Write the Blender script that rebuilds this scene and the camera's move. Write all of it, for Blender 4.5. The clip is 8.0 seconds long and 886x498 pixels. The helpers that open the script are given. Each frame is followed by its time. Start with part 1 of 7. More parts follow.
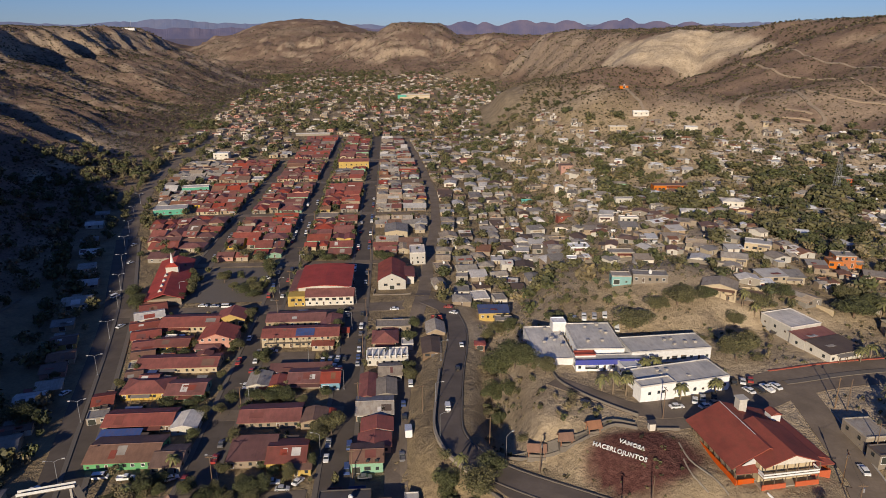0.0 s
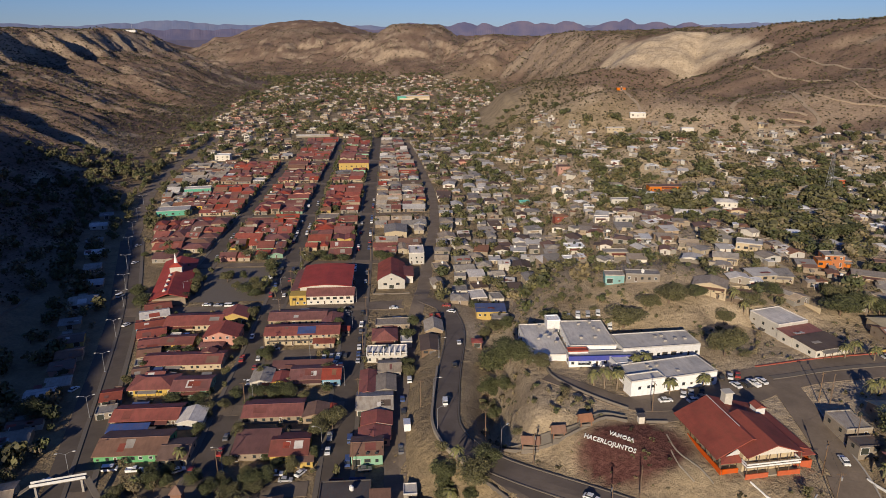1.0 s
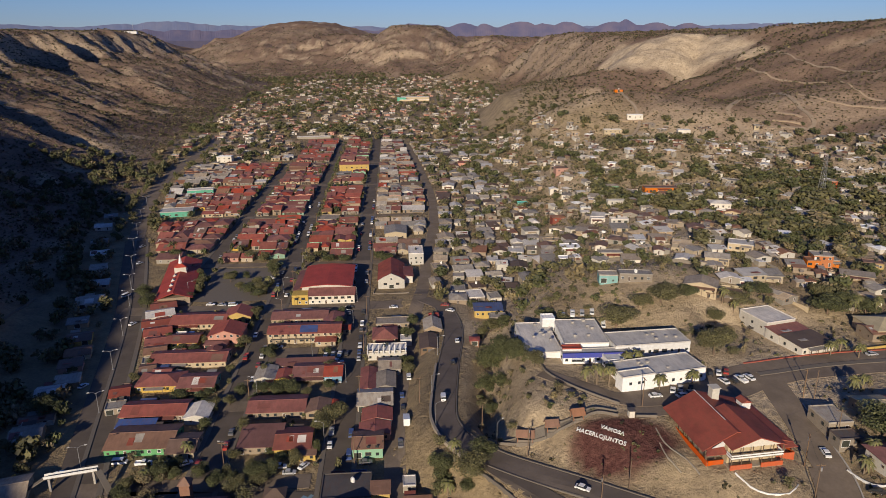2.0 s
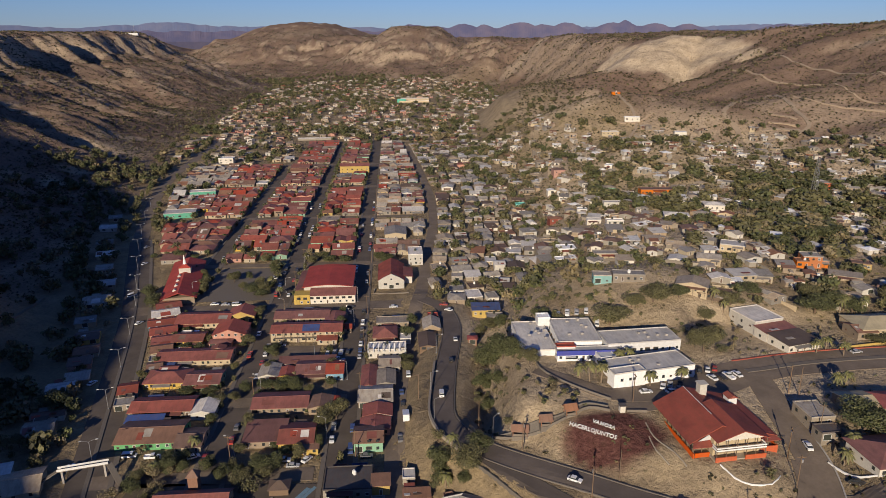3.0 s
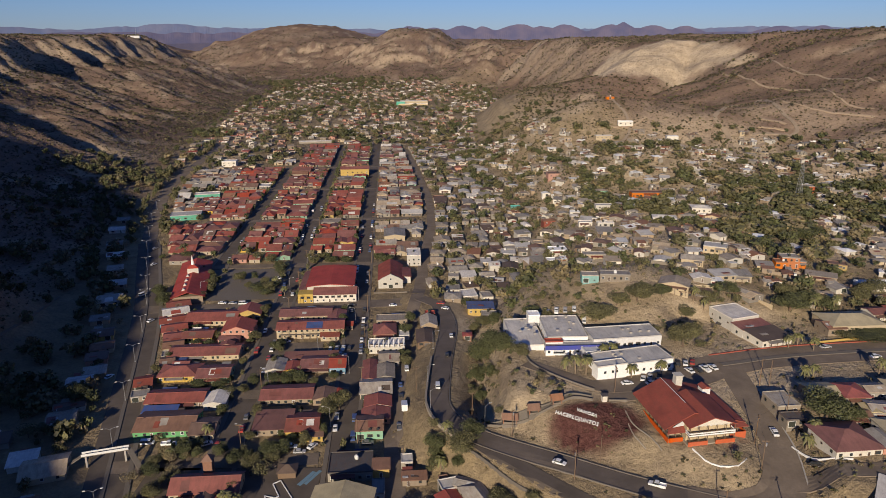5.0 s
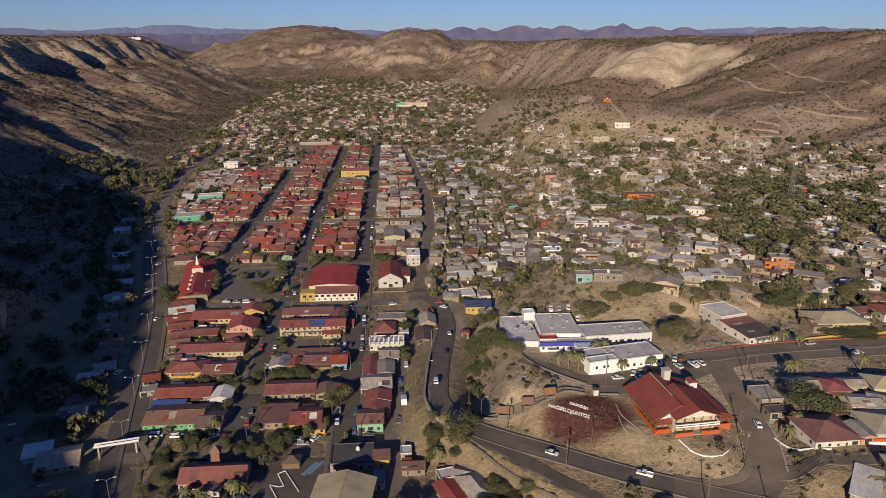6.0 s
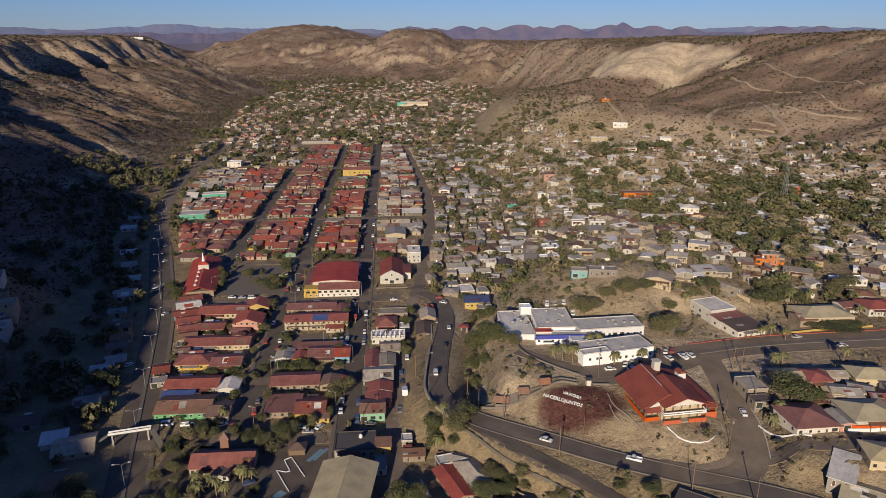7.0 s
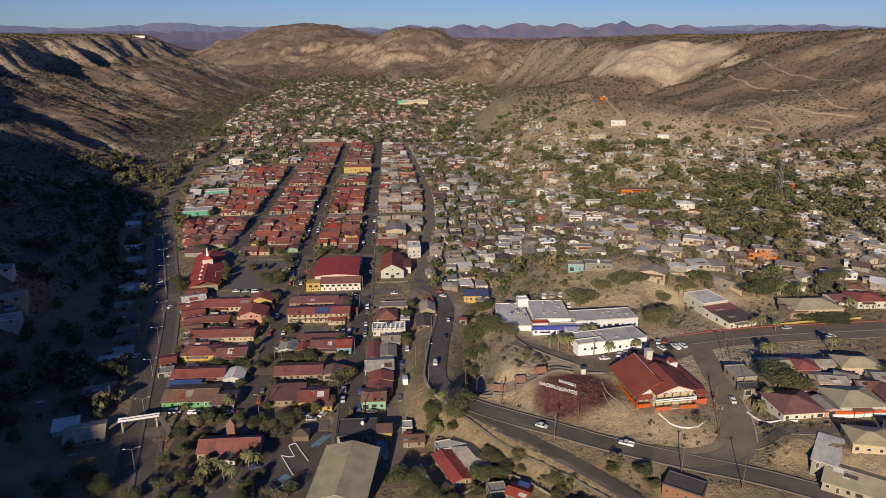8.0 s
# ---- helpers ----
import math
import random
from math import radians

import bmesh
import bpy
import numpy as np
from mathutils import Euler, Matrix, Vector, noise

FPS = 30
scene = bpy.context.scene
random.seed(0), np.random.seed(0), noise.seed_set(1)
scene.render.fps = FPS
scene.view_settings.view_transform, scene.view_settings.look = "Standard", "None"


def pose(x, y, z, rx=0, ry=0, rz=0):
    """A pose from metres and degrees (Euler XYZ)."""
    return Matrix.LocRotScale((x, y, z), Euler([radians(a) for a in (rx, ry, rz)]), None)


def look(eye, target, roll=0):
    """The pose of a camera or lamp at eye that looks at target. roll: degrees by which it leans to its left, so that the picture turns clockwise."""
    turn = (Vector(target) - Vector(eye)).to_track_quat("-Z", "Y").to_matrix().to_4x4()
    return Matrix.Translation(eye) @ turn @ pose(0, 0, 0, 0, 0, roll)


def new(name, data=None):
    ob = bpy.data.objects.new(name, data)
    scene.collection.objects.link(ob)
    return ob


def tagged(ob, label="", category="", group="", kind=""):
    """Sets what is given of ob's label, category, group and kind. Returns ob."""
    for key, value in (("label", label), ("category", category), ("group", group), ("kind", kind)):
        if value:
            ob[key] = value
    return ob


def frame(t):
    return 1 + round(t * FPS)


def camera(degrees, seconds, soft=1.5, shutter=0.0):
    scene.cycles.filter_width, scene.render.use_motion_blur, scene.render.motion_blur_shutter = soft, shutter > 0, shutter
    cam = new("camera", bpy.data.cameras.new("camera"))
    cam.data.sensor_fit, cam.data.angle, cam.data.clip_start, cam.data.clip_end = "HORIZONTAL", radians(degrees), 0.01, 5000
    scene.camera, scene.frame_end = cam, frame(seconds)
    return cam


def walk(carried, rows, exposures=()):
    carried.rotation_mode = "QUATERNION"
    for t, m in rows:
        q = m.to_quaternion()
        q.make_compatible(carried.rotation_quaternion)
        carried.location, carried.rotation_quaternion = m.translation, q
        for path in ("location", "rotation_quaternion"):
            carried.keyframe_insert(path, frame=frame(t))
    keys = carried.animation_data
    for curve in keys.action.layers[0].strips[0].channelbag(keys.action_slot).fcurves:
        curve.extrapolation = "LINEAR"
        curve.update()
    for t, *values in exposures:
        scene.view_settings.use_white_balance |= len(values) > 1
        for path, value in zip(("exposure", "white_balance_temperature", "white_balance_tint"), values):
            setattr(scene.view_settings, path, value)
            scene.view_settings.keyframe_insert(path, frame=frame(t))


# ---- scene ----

# ---------------------------------------------------------------- camera
cam = camera(66.0, 8.0, soft=0.78)
PATH = [
    (0.0, 0.00, 0.00, 130.00, 0.00, -17.43, 0.00),
    (0.5, 0.55, -3.60, 130.75, 0.01, -17.38, -0.06),
    (1.0, 0.97, -7.40, 132.05, -0.01, -17.38, -0.07),
    (1.5, 1.33, -11.20, 133.33, -0.01, -17.37, -0.09),
    (3.0, 2.31, -22.98, 137.47, -0.02, -17.33, -0.11),
    (3.5, 2.60, -26.96, 138.88, -0.03, -17.32, -0.10),
    (4.0, 2.87, -31.27, 140.32, -0.05, -17.32, -0.08),
    (4.5, 3.17, -35.51, 141.71, -0.07, -17.30, -0.07),
    (6.0, 4.20, -49.71, 145.88, -0.10, -17.22, -0.05),
    (6.5, 4.49, -54.96, 147.20, -0.09, -17.23, -0.04),
    (7.0, 4.75, -60.30, 148.05, -0.03, -17.31, -0.05),
    (7.5, 5.02, -64.98, 148.35, 0.00, -17.37, -0.07),
    (8.0, 5.22, -68.84, 148.35, 0.00, -17.43, -0.06),
]
walk(cam, [(t, pose(x, y, z, 90 + pitch, -roll, yaw)) for t, x, y, z, yaw, pitch, roll in PATH])

# ---------------------------------------------------------------- light
SUN_AZ, SUN_EL = 194.5, 18.0          # clockwise from +y, degrees
az, el = radians(SUN_AZ), radians(SUN_EL)
to_sun = Vector((math.sin(az) * math.cos(el), math.cos(az) * math.cos(el), math.sin(el)))
sun = new("sun", bpy.data.lights.new("sun", "SUN"))
sun.data.energy, sun.data.angle, sun.data.color = 4.4, radians(0.53), (1.0, 0.858, 0.665)
sun.matrix_world = look(tuple(to_sun * 900), (0, 0, 0))
world = bpy.data.worlds.new("sky")
scene.world = world
world.use_nodes = True
wn = world.node_tree.nodes
sky = wn.new("ShaderNodeTexSky")
sky.sky_type, sky.sun_disc = "NISHITA", False
sky.sun_elevation, sky.sun_rotation = el, az
sky.air_density, sky.dust_density, sky.ozone_density = 1.0, 0.0, 5.0
clear_air = wn.new("ShaderNodeMix")                 # thin, dry, very clear air
clear_air.data_type, clear_air.blend_type = "RGBA", "MULTIPLY"
clear_air.inputs[0].default_value, clear_air.inputs[7].default_value = 1.0, (0.74, 0.88, 1.42, 1)
world.node_tree.links.new(sky.outputs[0], clear_air.inputs[6])
world.node_tree.links.new(clear_air.outputs[2], wn["Background"].inputs[0])
wn["Background"].inputs[1].default_value = 0.049
scene.view_settings.exposure = 0.32


# ---------------------------------------------------------------- materials
def material(name, rough=0.85, metal=0.0):
    m = bpy.data.materials.new(name)
    m.use_nodes = True
    b = m.node_tree.nodes["Principled BSDF"]
    b.inputs["Roughness"].default_value, b.inputs["Metallic"].default_value = rough, metal
    b.inputs["Specular IOR Level"].default_value = 0.25
    return m, m.node_tree.nodes, m.node_tree.links, b


def mixed(ns, ls, kind, fac, a, b):
    """A colour mix node; fac, a and b are sockets or values."""
    n = ns.new("ShaderNodeMix")
    n.data_type, n.blend_type = "RGBA", kind
    for sock, v in ((n.inputs[0], fac), (n.inputs[6], a), (n.inputs[7], b)):
        if isinstance(v, bpy.types.NodeSocket):
            ls.new(v, sock)
        else:
            sock.default_value = v if isinstance(v, (int, float)) else (*v, 1)
    return n.outputs[2]


def noise_out(ns, ls, scale, detail=4.0, lo=0.35, hi=0.65, coords="Object", stretch=None, rough=0.6):
    tc = ns.new("ShaderNodeTexCoord")
    out = tc.outputs[coords]
    if stretch:
        mp = ns.new("ShaderNodeMapping")
        mp.inputs["Scale"].default_value = stretch
        ls.new(out, mp.inputs[0])
        out = mp.outputs[0]
    t = ns.new("ShaderNodeTexNoise")
    t.inputs["Scale"].default_value, t.inputs["Detail"].default_value, t.inputs["Roughness"].default_value = scale, detail, rough
    ls.new(out, t.inputs["Vector"])
    r = ns.new("ShaderNodeMapRange")
    r.inputs[1].default_value, r.inputs[2].default_value = lo, hi
    ls.new(t.outputs["Fac"], r.inputs[0])
    return r.outputs[0]


def random_out(ns, ls, lo, hi):
    """A chance value for each object and each loose piece of it."""
    o, g = ns.new("ShaderNodeObjectInfo"), ns.new("ShaderNodeNewGeometry")
    add, fract, r = ns.new("ShaderNodeMath"), ns.new("ShaderNodeMath"), ns.new("ShaderNodeMapRange")
    fract.operation = "FRACT"
    ls.new(o.outputs["Random"], add.inputs[0])
    ls.new(g.outputs["Random Per Island"], add.inputs[1])
    ls.new(add.outputs[0], fract.inputs[0])
    r.inputs[3].default_value, r.inputs[4].default_value = lo, hi
    ls.new(fract.outputs[0], r.inputs[0])
    return r.outputs[0]


def bump(ns, ls, b, height, strength, distance):
    n = ns.new("ShaderNodeBump")
    n.inputs["Strength"].default_value, n.inputs["Distance"].default_value = strength, distance
    ls.new(height, n.inputs["Height"])
    ls.new(n.outputs[0], b.inputs["Normal"])


def shade(c, k):
    return tuple(min(1.0, v * k) for v in c)


def painted(name, c, dirt=(0.16, 0.12, 0.09), amount=0.55, rough=0.85):
    """Plaster or paint with stains at two scales, each object a little lighter or darker."""
    m, ns, ls, b = material(name, rough)
    fine = noise_out(ns, ls, 1.6, 6, 0.3, 0.75)
    broad = noise_out(ns, ls, 0.22, 3, 0.45, 0.75, "Object", (1, 1, 0.5))
    col = mixed(ns, ls, "MIX", fine, c, shade(c, 0.78))
    n = ns.new("ShaderNodeMath")
    n.operation = "MULTIPLY"
    n.inputs[1].default_value = amount
    ls.new(broad, n.inputs[0])
    col = mixed(ns, ls, "MIX", n.outputs[0], col, mixed(ns, ls, "MIX", 0.5, c, dirt))
    hsv = ns.new("ShaderNodeHueSaturation")
    ls.new(col, hsv.inputs["Color"])
    ls.new(random_out(ns, ls, 0.78, 1.12), hsv.inputs["Value"])
    ls.new(random_out(ns, ls, 0.85, 1.08), hsv.inputs["Saturation"])
    ls.new(hsv.outputs[0], b.inputs["Base Color"])
    bump(ns, ls, b, fine, 0.25, 0.03)
    return m


def sheet_metal(name, c, rust=(0.13, 0.065, 0.04), amount=0.6, rough=0.7, metal=0.0, spread=1.0):
    """Corrugated sheet: ribs as relief, rust runs down the slope, faded patches, each roof of its own tone."""
    m, ns, ls, b = material(name, rough, metal)
    runs = noise_out(ns, ls, 0.9, 5, 0.42, 0.72, "Object", (1.2, 0.35, 0.35))
    patch = noise_out(ns, ls, 0.16, 3, 0.4, 0.7)
    grain = noise_out(ns, ls, 3.5, 5, 0.3, 0.7)
    n = ns.new("ShaderNodeMath")
    n.operation = "MULTIPLY"
    n.inputs[1].default_value = amount
    ls.new(runs, n.inputs[0])
    col = mixed(ns, ls, "MIX", n.outputs[0], c, rust)
    col = mixed(ns, ls, "MIX", patch, col, mixed(ns, ls, "MULTIPLY", 1.0, col, (0.72, 0.74, 0.78)))
    col = mixed(ns, ls, "OVERLAY", 0.35, col, mixed(ns, ls, "MIX", grain, (0.35, 0.35, 0.35), (0.62, 0.62, 0.62)))
    hsv = ns.new("ShaderNodeHueSaturation")
    ls.new(col, hsv.inputs["Color"])
    ls.new(random_out(ns, ls, 1 - 0.26 * spread, 1 + 0.2 * spread), hsv.inputs["Value"])
    ls.new(random_out(ns, ls, 1 - 0.3 * spread, 1 + 0.1 * spread), hsv.inputs["Saturation"])
    ls.new(hsv.outputs[0], b.inputs["Base Color"])
    bump(ns, ls, b, grain, 0.3, 0.04)
    return m


WALLS = {
    "chalk": (0.80, 0.79, 0.77),
    "cream": (0.484, 0.390, 0.257), "white": (0.60, 0.56, 0.485), "yellow": (0.530, 0.359, 0.086), "pink": (0.484, 0.257, 0.195),
    "mint": (0.234, 0.406, 0.281), "blue": (0.172, 0.328, 0.429), "tan": (0.328, 0.250, 0.172), "grey": (0.30, 0.268, 0.222),
    "orange": (0.515, 0.156, 0.031), "red": (0.250, 0.055, 0.035), "teal": (0.08, 0.46, 0.30), "block": (0.28, 0.235, 0.182),
    "brick": (0.281, 0.133, 0.078), "wood": (0.172, 0.117, 0.078), "vivid": (0.562, 0.094, 0.012), "royal": (0.02, 0.04, 0.42),
    "green": (0.125, 0.328, 0.148), "aqua": (0.24, 0.50, 0.47),
}
ROOFS = {
    "red": (0.32, 0.078, 0.054), "bright": (0.38, 0.062, 0.042), "maroon": (0.24, 0.075, 0.055), "rust": (0.25, 0.13, 0.08),
    "grey": (0.37, 0.33, 0.275), "pale": (0.64, 0.595, 0.53), "tan": (0.42, 0.335, 0.235), "brown": (0.15, 0.10, 0.07), "blue": (0.05, 0.09, 0.24),
    "dark": (0.10, 0.09, 0.085), "white": (0.78, 0.77, 0.75), "teal": (0.16, 0.52, 0.44), "clay": (0.47, 0.385, 0.22), "membrane": (0.60, 0.56, 0.495),
}
WALL_M = {k: painted("wall_" + k, v, amount=0.2 if k == "chalk" else 0.55) for k, v in WALLS.items()}
ROOF_M = {k: sheet_metal("roof_" + k, v, amount=0.12 if k == "clay" else 0.28 if k in ("white", "pale", "membrane") else 0.42) for k, v in ROOFS.items()}
M_BRICKRED = sheet_metal("brick_red_roof", (0.28, 0.070, 0.047), amount=0.3, spread=0.12)
M_BRIGHT = sheet_metal("bright_red_roof", (0.40, 0.055, 0.038), amount=0.25, spread=0.1)
M_STONE = painted("stone", (0.34, 0.29, 0.23))
M_CONCRETE = painted("concrete", (0.40, 0.37, 0.33))
M_WHITE = painted("white_paint", (0.78, 0.77, 0.74), amount=0.3)
M_REDPAINT = painted("red_kerb_paint", (0.42, 0.10, 0.06))
M_WOOD = painted("timber", (0.20, 0.13, 0.08))
M_DOOR = painted("door_paint", (0.11, 0.075, 0.055))
M_STEEL = sheet_metal("galvanised", (0.42, 0.42, 0.42), amount=0.25, rough=0.45, metal=0.6)
M_DARK = painted("dark_metal", (0.045, 0.049, 0.04), amount=0.3, rough=0.6)
M_RUBBER = painted("rubber", (0.02, 0.02, 0.02), amount=0.2)
M_LAMP = painted("lamp_head", (0.55, 0.54, 0.5), amount=0.2, rough=0.5)
M_BARK = painted("bark", (0.15, 0.105, 0.075))
M_PALMBARK = painted("palm_bark", (0.24, 0.18, 0.12))


def glazing():
    m, ns, ls, b = material("window_glass", 0.12)
    b.inputs["Base Color"].default_value = (0.035, 0.04, 0.045, 1)
    b.inputs["Specular IOR Level"].default_value = 0.5
    return m


M_GLASS = glazing()


def leaves(name, c, c2):
    m, ns, ls, b = material(name, 0.7)
    g = ns.new("ShaderNodeNewGeometry")
    col = mixed(ns, ls, "MIX", g.outputs["Random Per Island"], c, c2)
    hsv = ns.new("ShaderNodeHueSaturation")
    ls.new(col, hsv.inputs["Color"])
    ls.new(random_out(ns, ls, 0.65, 1.3), hsv.inputs["Value"])
    ls.new(random_out(ns, ls, 0.75, 1.1), hsv.inputs["Saturation"])
    ls.new(hsv.outputs[0], b.inputs["Base Color"])
    return m


M_LEAF = [leaves("leaf_green", (0.056, 0.064, 0.026), (0.106, 0.108, 0.046)),
          leaves("leaf_olive", (0.088, 0.084, 0.037), (0.142, 0.128, 0.058)),
          leaves("leaf_dry", (0.15, 0.122, 0.064), (0.24, 0.187, 0.10))]
M_FROND = leaves("palm_frond", (0.10, 0.105, 0.035), (0.20, 0.18, 0.075))
M_SCRUB = leaves("scrub", (0.040, 0.036, 0.018), (0.085, 0.07, 0.036))


def soil():
    """Dry desert ground: brown hills, pale cut clay and beaten earth by the geology of the place, with stones and streaks."""
    m, ns, ls, b = material("desert_soil", 0.95)
    b.inputs["Specular IOR Level"].default_value = 0.1
    at = ns.new("ShaderNodeAttribute")
    at.attribute_name = "geology"
    sep = ns.new("ShaderNodeSeparateColor")
    ls.new(at.outputs["Color"], sep.inputs[0])
    big = noise_out(ns, ls, 0.012, 6, 0.38, 0.64)
    mid = noise_out(ns, ls, 0.09, 6, 0.38, 0.66)
    fine = noise_out(ns, ls, 0.7, 6, 0.3, 0.7)
    hill = mixed(ns, ls, "MIX", big, (0.165, 0.110, 0.080), (0.250, 0.174, 0.126))
    hill = mixed(ns, ls, "MIX", mid, hill, (0.205, 0.140, 0.102))
    earth = mixed(ns, ls, "MIX", mid, (0.315, 0.240, 0.140), (0.21, 0.160, 0.102))
    col = mixed(ns, ls, "MIX", sep.outputs[1], hill, earth)
    col = mixed(ns, ls, "MIX", sep.outputs[0], col, mixed(ns, ls, "MIX", mid, (0.54, 0.43, 0.30), (0.41, 0.32, 0.215)))
    col = mixed(ns, ls, "MIX", sep.outputs[2], col, mixed(ns, ls, "MIX", fine, (0.085, 0.035, 0.03), (0.13, 0.06, 0.05)))
    col = mixed(ns, ls, "OVERLAY", 0.45, col, mixed(ns, ls, "MIX", fine, (0.3, 0.3, 0.3), (0.66, 0.66, 0.66)))
    tuft = noise_out(ns, ls, 0.33, 3, 0.57, 0.64, rough=0.6)
    wild = mixed(ns, ls, "MULTIPLY", 1.0, tuft, mixed(ns, ls, "MIX", sep.outputs[1], (0.48, 0.48, 0.48), (0.14, 0.14, 0.14)))
    col = mixed(ns, ls, "MIX", wild, col, (0.075, 0.060, 0.034))
    ls.new(col, b.inputs["Base Color"])
    rocks = noise_out(ns, ls, 0.22, 8, 0.25, 0.75, rough=0.7)
    bump(ns, ls, b, rocks, 0.65, 2.0)
    return m


def asphalt(name="asphalt", c=(0.090, 0.073, 0.059)):
    m, ns, ls, b = material(name, 0.9)
    mid = noise_out(ns, ls, 0.12, 5, 0.35, 0.7)
    fine = noise_out(ns, ls, 1.2, 6, 0.3, 0.7)
    col = mixed(ns, ls, "MIX", mid, c, shade(c, 1.55))
    col = mixed(ns, ls, "MIX", mixed(ns, ls, "MULTIPLY", 1.0, fine, (0.4, 0.4, 0.4)), col, (0.12, 0.095, 0.07))
    ls.new(col, b.inputs["Base Color"])
    bump(ns, ls, b, fine, 0.2, 0.03)
    return m


M_SOIL = soil()
M_ASPHALT = asphalt()
M_OLDASPHALT = asphalt("worn_asphalt", (0.155, 0.122, 0.092))
M_ROAD = asphalt("road_asphalt", (0.118, 0.096, 0.080))
M_PAVE = painted("pavement_concrete", (0.19, 0.162, 0.132))


# ---------------------------------------------------------------- mesh helpers
class Shape:
    """Collects faces, then becomes one mesh."""

    def __init__(self):
        self.v, self.f, self.m = [], [], []

    def face(self, *pts, mat=0):
        n = len(self.v)
        self.v.extend(pts)
        self.f.append(tuple(range(n, n + len(pts))))
        self.m.append(mat)

    def box(self, x0, y0, z0, x1, y1, z1, mat=0):
        n = len(self.v)
        self.v += [(x0, y0, z0), (x1, y0, z0), (x1, y1, z0), (x0, y1, z0), (x0, y0, z1), (x1, y0, z1), (x1, y1, z1), (x0, y1, z1)]
        for q in ((0, 3, 2, 1), (4, 5, 6, 7), (0, 1, 5, 4), (1, 2, 6, 5), (2, 3, 7, 6), (3, 0, 4, 7)):
            self.f.append(tuple(n + i for i in q))
            self.m.append(mat)

    def prism(self, profile, y0, y1, mat=0, axis="y"):
        """A profile of (u, z) points, counter-clockwise, drawn out along an axis."""
        n, k = len(self.v), len(profile)
        for y in (y0, y1):
            self.v += [(u, y, z) if axis == "y" else (y, -u, z) for u, z in profile]
        for i in range(k):
            j = (i + 1) % k
            self.f.append((n + i, n + j, n + k + j, n + k + i))
            self.m.append(mat)
        self.f += [tuple(n + i for i in reversed(range(k))), tuple(n + k + i for i in range(k))]
        self.m += [mat, mat]

    def tube(self, a, b, r0, r1, sides=6, mat=0):
        a, b = Vector(a), Vector(b)
        t = (b - a).normalized()
        u = t.cross(Vector((0.3, 0.9, 0.1))).normalized()
        w = t.cross(u)
        n = len(self.v)
        for c, r in ((a, r0), (b, r1)):
            for i in range(sides):
                k = 2 * math.pi * i / sides
                self.v.append(tuple(c + r * (math.cos(k) * u + math.sin(k) * w)))
        for i in range(sides):
            j = (i + 1) % sides
            self.f.append((n + i, n + j, n + sides + j, n + sides + i))
            self.m.append(mat)
        self.f += [tuple(n + i for i in reversed(range(sides))), tuple(n + sides + i for i in range(sides))]
        self.m += [mat, mat]

    def mesh(self, name, *mats):
        me = bpy.data.meshes.new(name)
        me.from_pydata(self.v, [], self.f)
        for m in mats:
            me.materials.append(m)
        if len(mats) > 1:
            me.polygons.foreach_set("material_index", self.m)
        me.update()
        return me


def part(name, me, parent, m=None, label=""):
    """Links a mesh as one object under a thing or a part, at the local pose m."""
    ob = new(name, me)
    ob.parent = parent
    if m is not None:
        ob.matrix_local = m
    if label:
        ob["label"] = label
    return ob


def thing(name, m, label, category, group="", kind="", me=None):
    ob = new(name, me)
    ob.matrix_world = m
    return tagged(ob, label, category, group, kind)


CACHE = {}


def cached(key, make):
    if key not in CACHE:
        CACHE[key] = make()
    return CACHE[key]


# ---------------------------------------------------------------- the lie of the land
def smooth(a, b, v):
    t = np.clip((np.asarray(v, float) - a) / (b - a), 0, 1)
    return t * t * (3 - 2 * t)


def hashed(ix, iy, s):
    h = (ix.astype(np.int64) * 374761393 + iy.astype(np.int64) * 668265263 + s * 1442695041) & 0x7FFFFFFF
    h = ((h ^ (h >> 13)) * 1274126177) & 0x7FFFFFFF
    return ((h ^ (h >> 16)) & 0xFFFF) / 65535.0


def vnoise(x, y, s=0):
    x, y = np.asarray(x, float), np.asarray(y, float)
    ix, iy = np.floor(x), np.floor(y)
    fx, fy = x - ix, y - iy
    fx, fy = fx * fx * (3 - 2 * fx), fy * fy * (3 - 2 * fy)
    a, b = hashed(ix, iy, s), hashed(ix + 1, iy, s)
    c, d = hashed(ix, iy + 1, s), hashed(ix + 1, iy + 1, s)
    return (a * (1 - fx) + b * fx) * (1 - fy) + (c * (1 - fx) + d * fx) * fy


def fbm(x, y, s=0, octaves=4):
    out, amp = 0.0, 1.0
    for k in range(octaves):
        out = out + amp * (vnoise(x * 2 ** k, y * 2 ** k, s + k) - 0.5)
        amp *= 0.5
    return out


def ridged(x, y, s=0, octaves=4):
    out, amp = 0.0, 1.0
    for k in range(octaves):
        out = out + amp * (1 - 2 * np.abs(vnoise(x * 2 ** k, y * 2 ** k, s + k) - 0.5))
        amp *= 0.5
    return out / 2.0


def bumpy(x, y, cx, cy, rx, ry, h, turn=0.0):
    c, s = math.cos(radians(turn)), math.sin(radians(turn))
    u, v = (x - cx) * c + (y - cy) * s, (y - cy) * c - (x - cx) * s
    return h * np.exp(-((u / rx) ** 2 + (v / ry) ** 2))


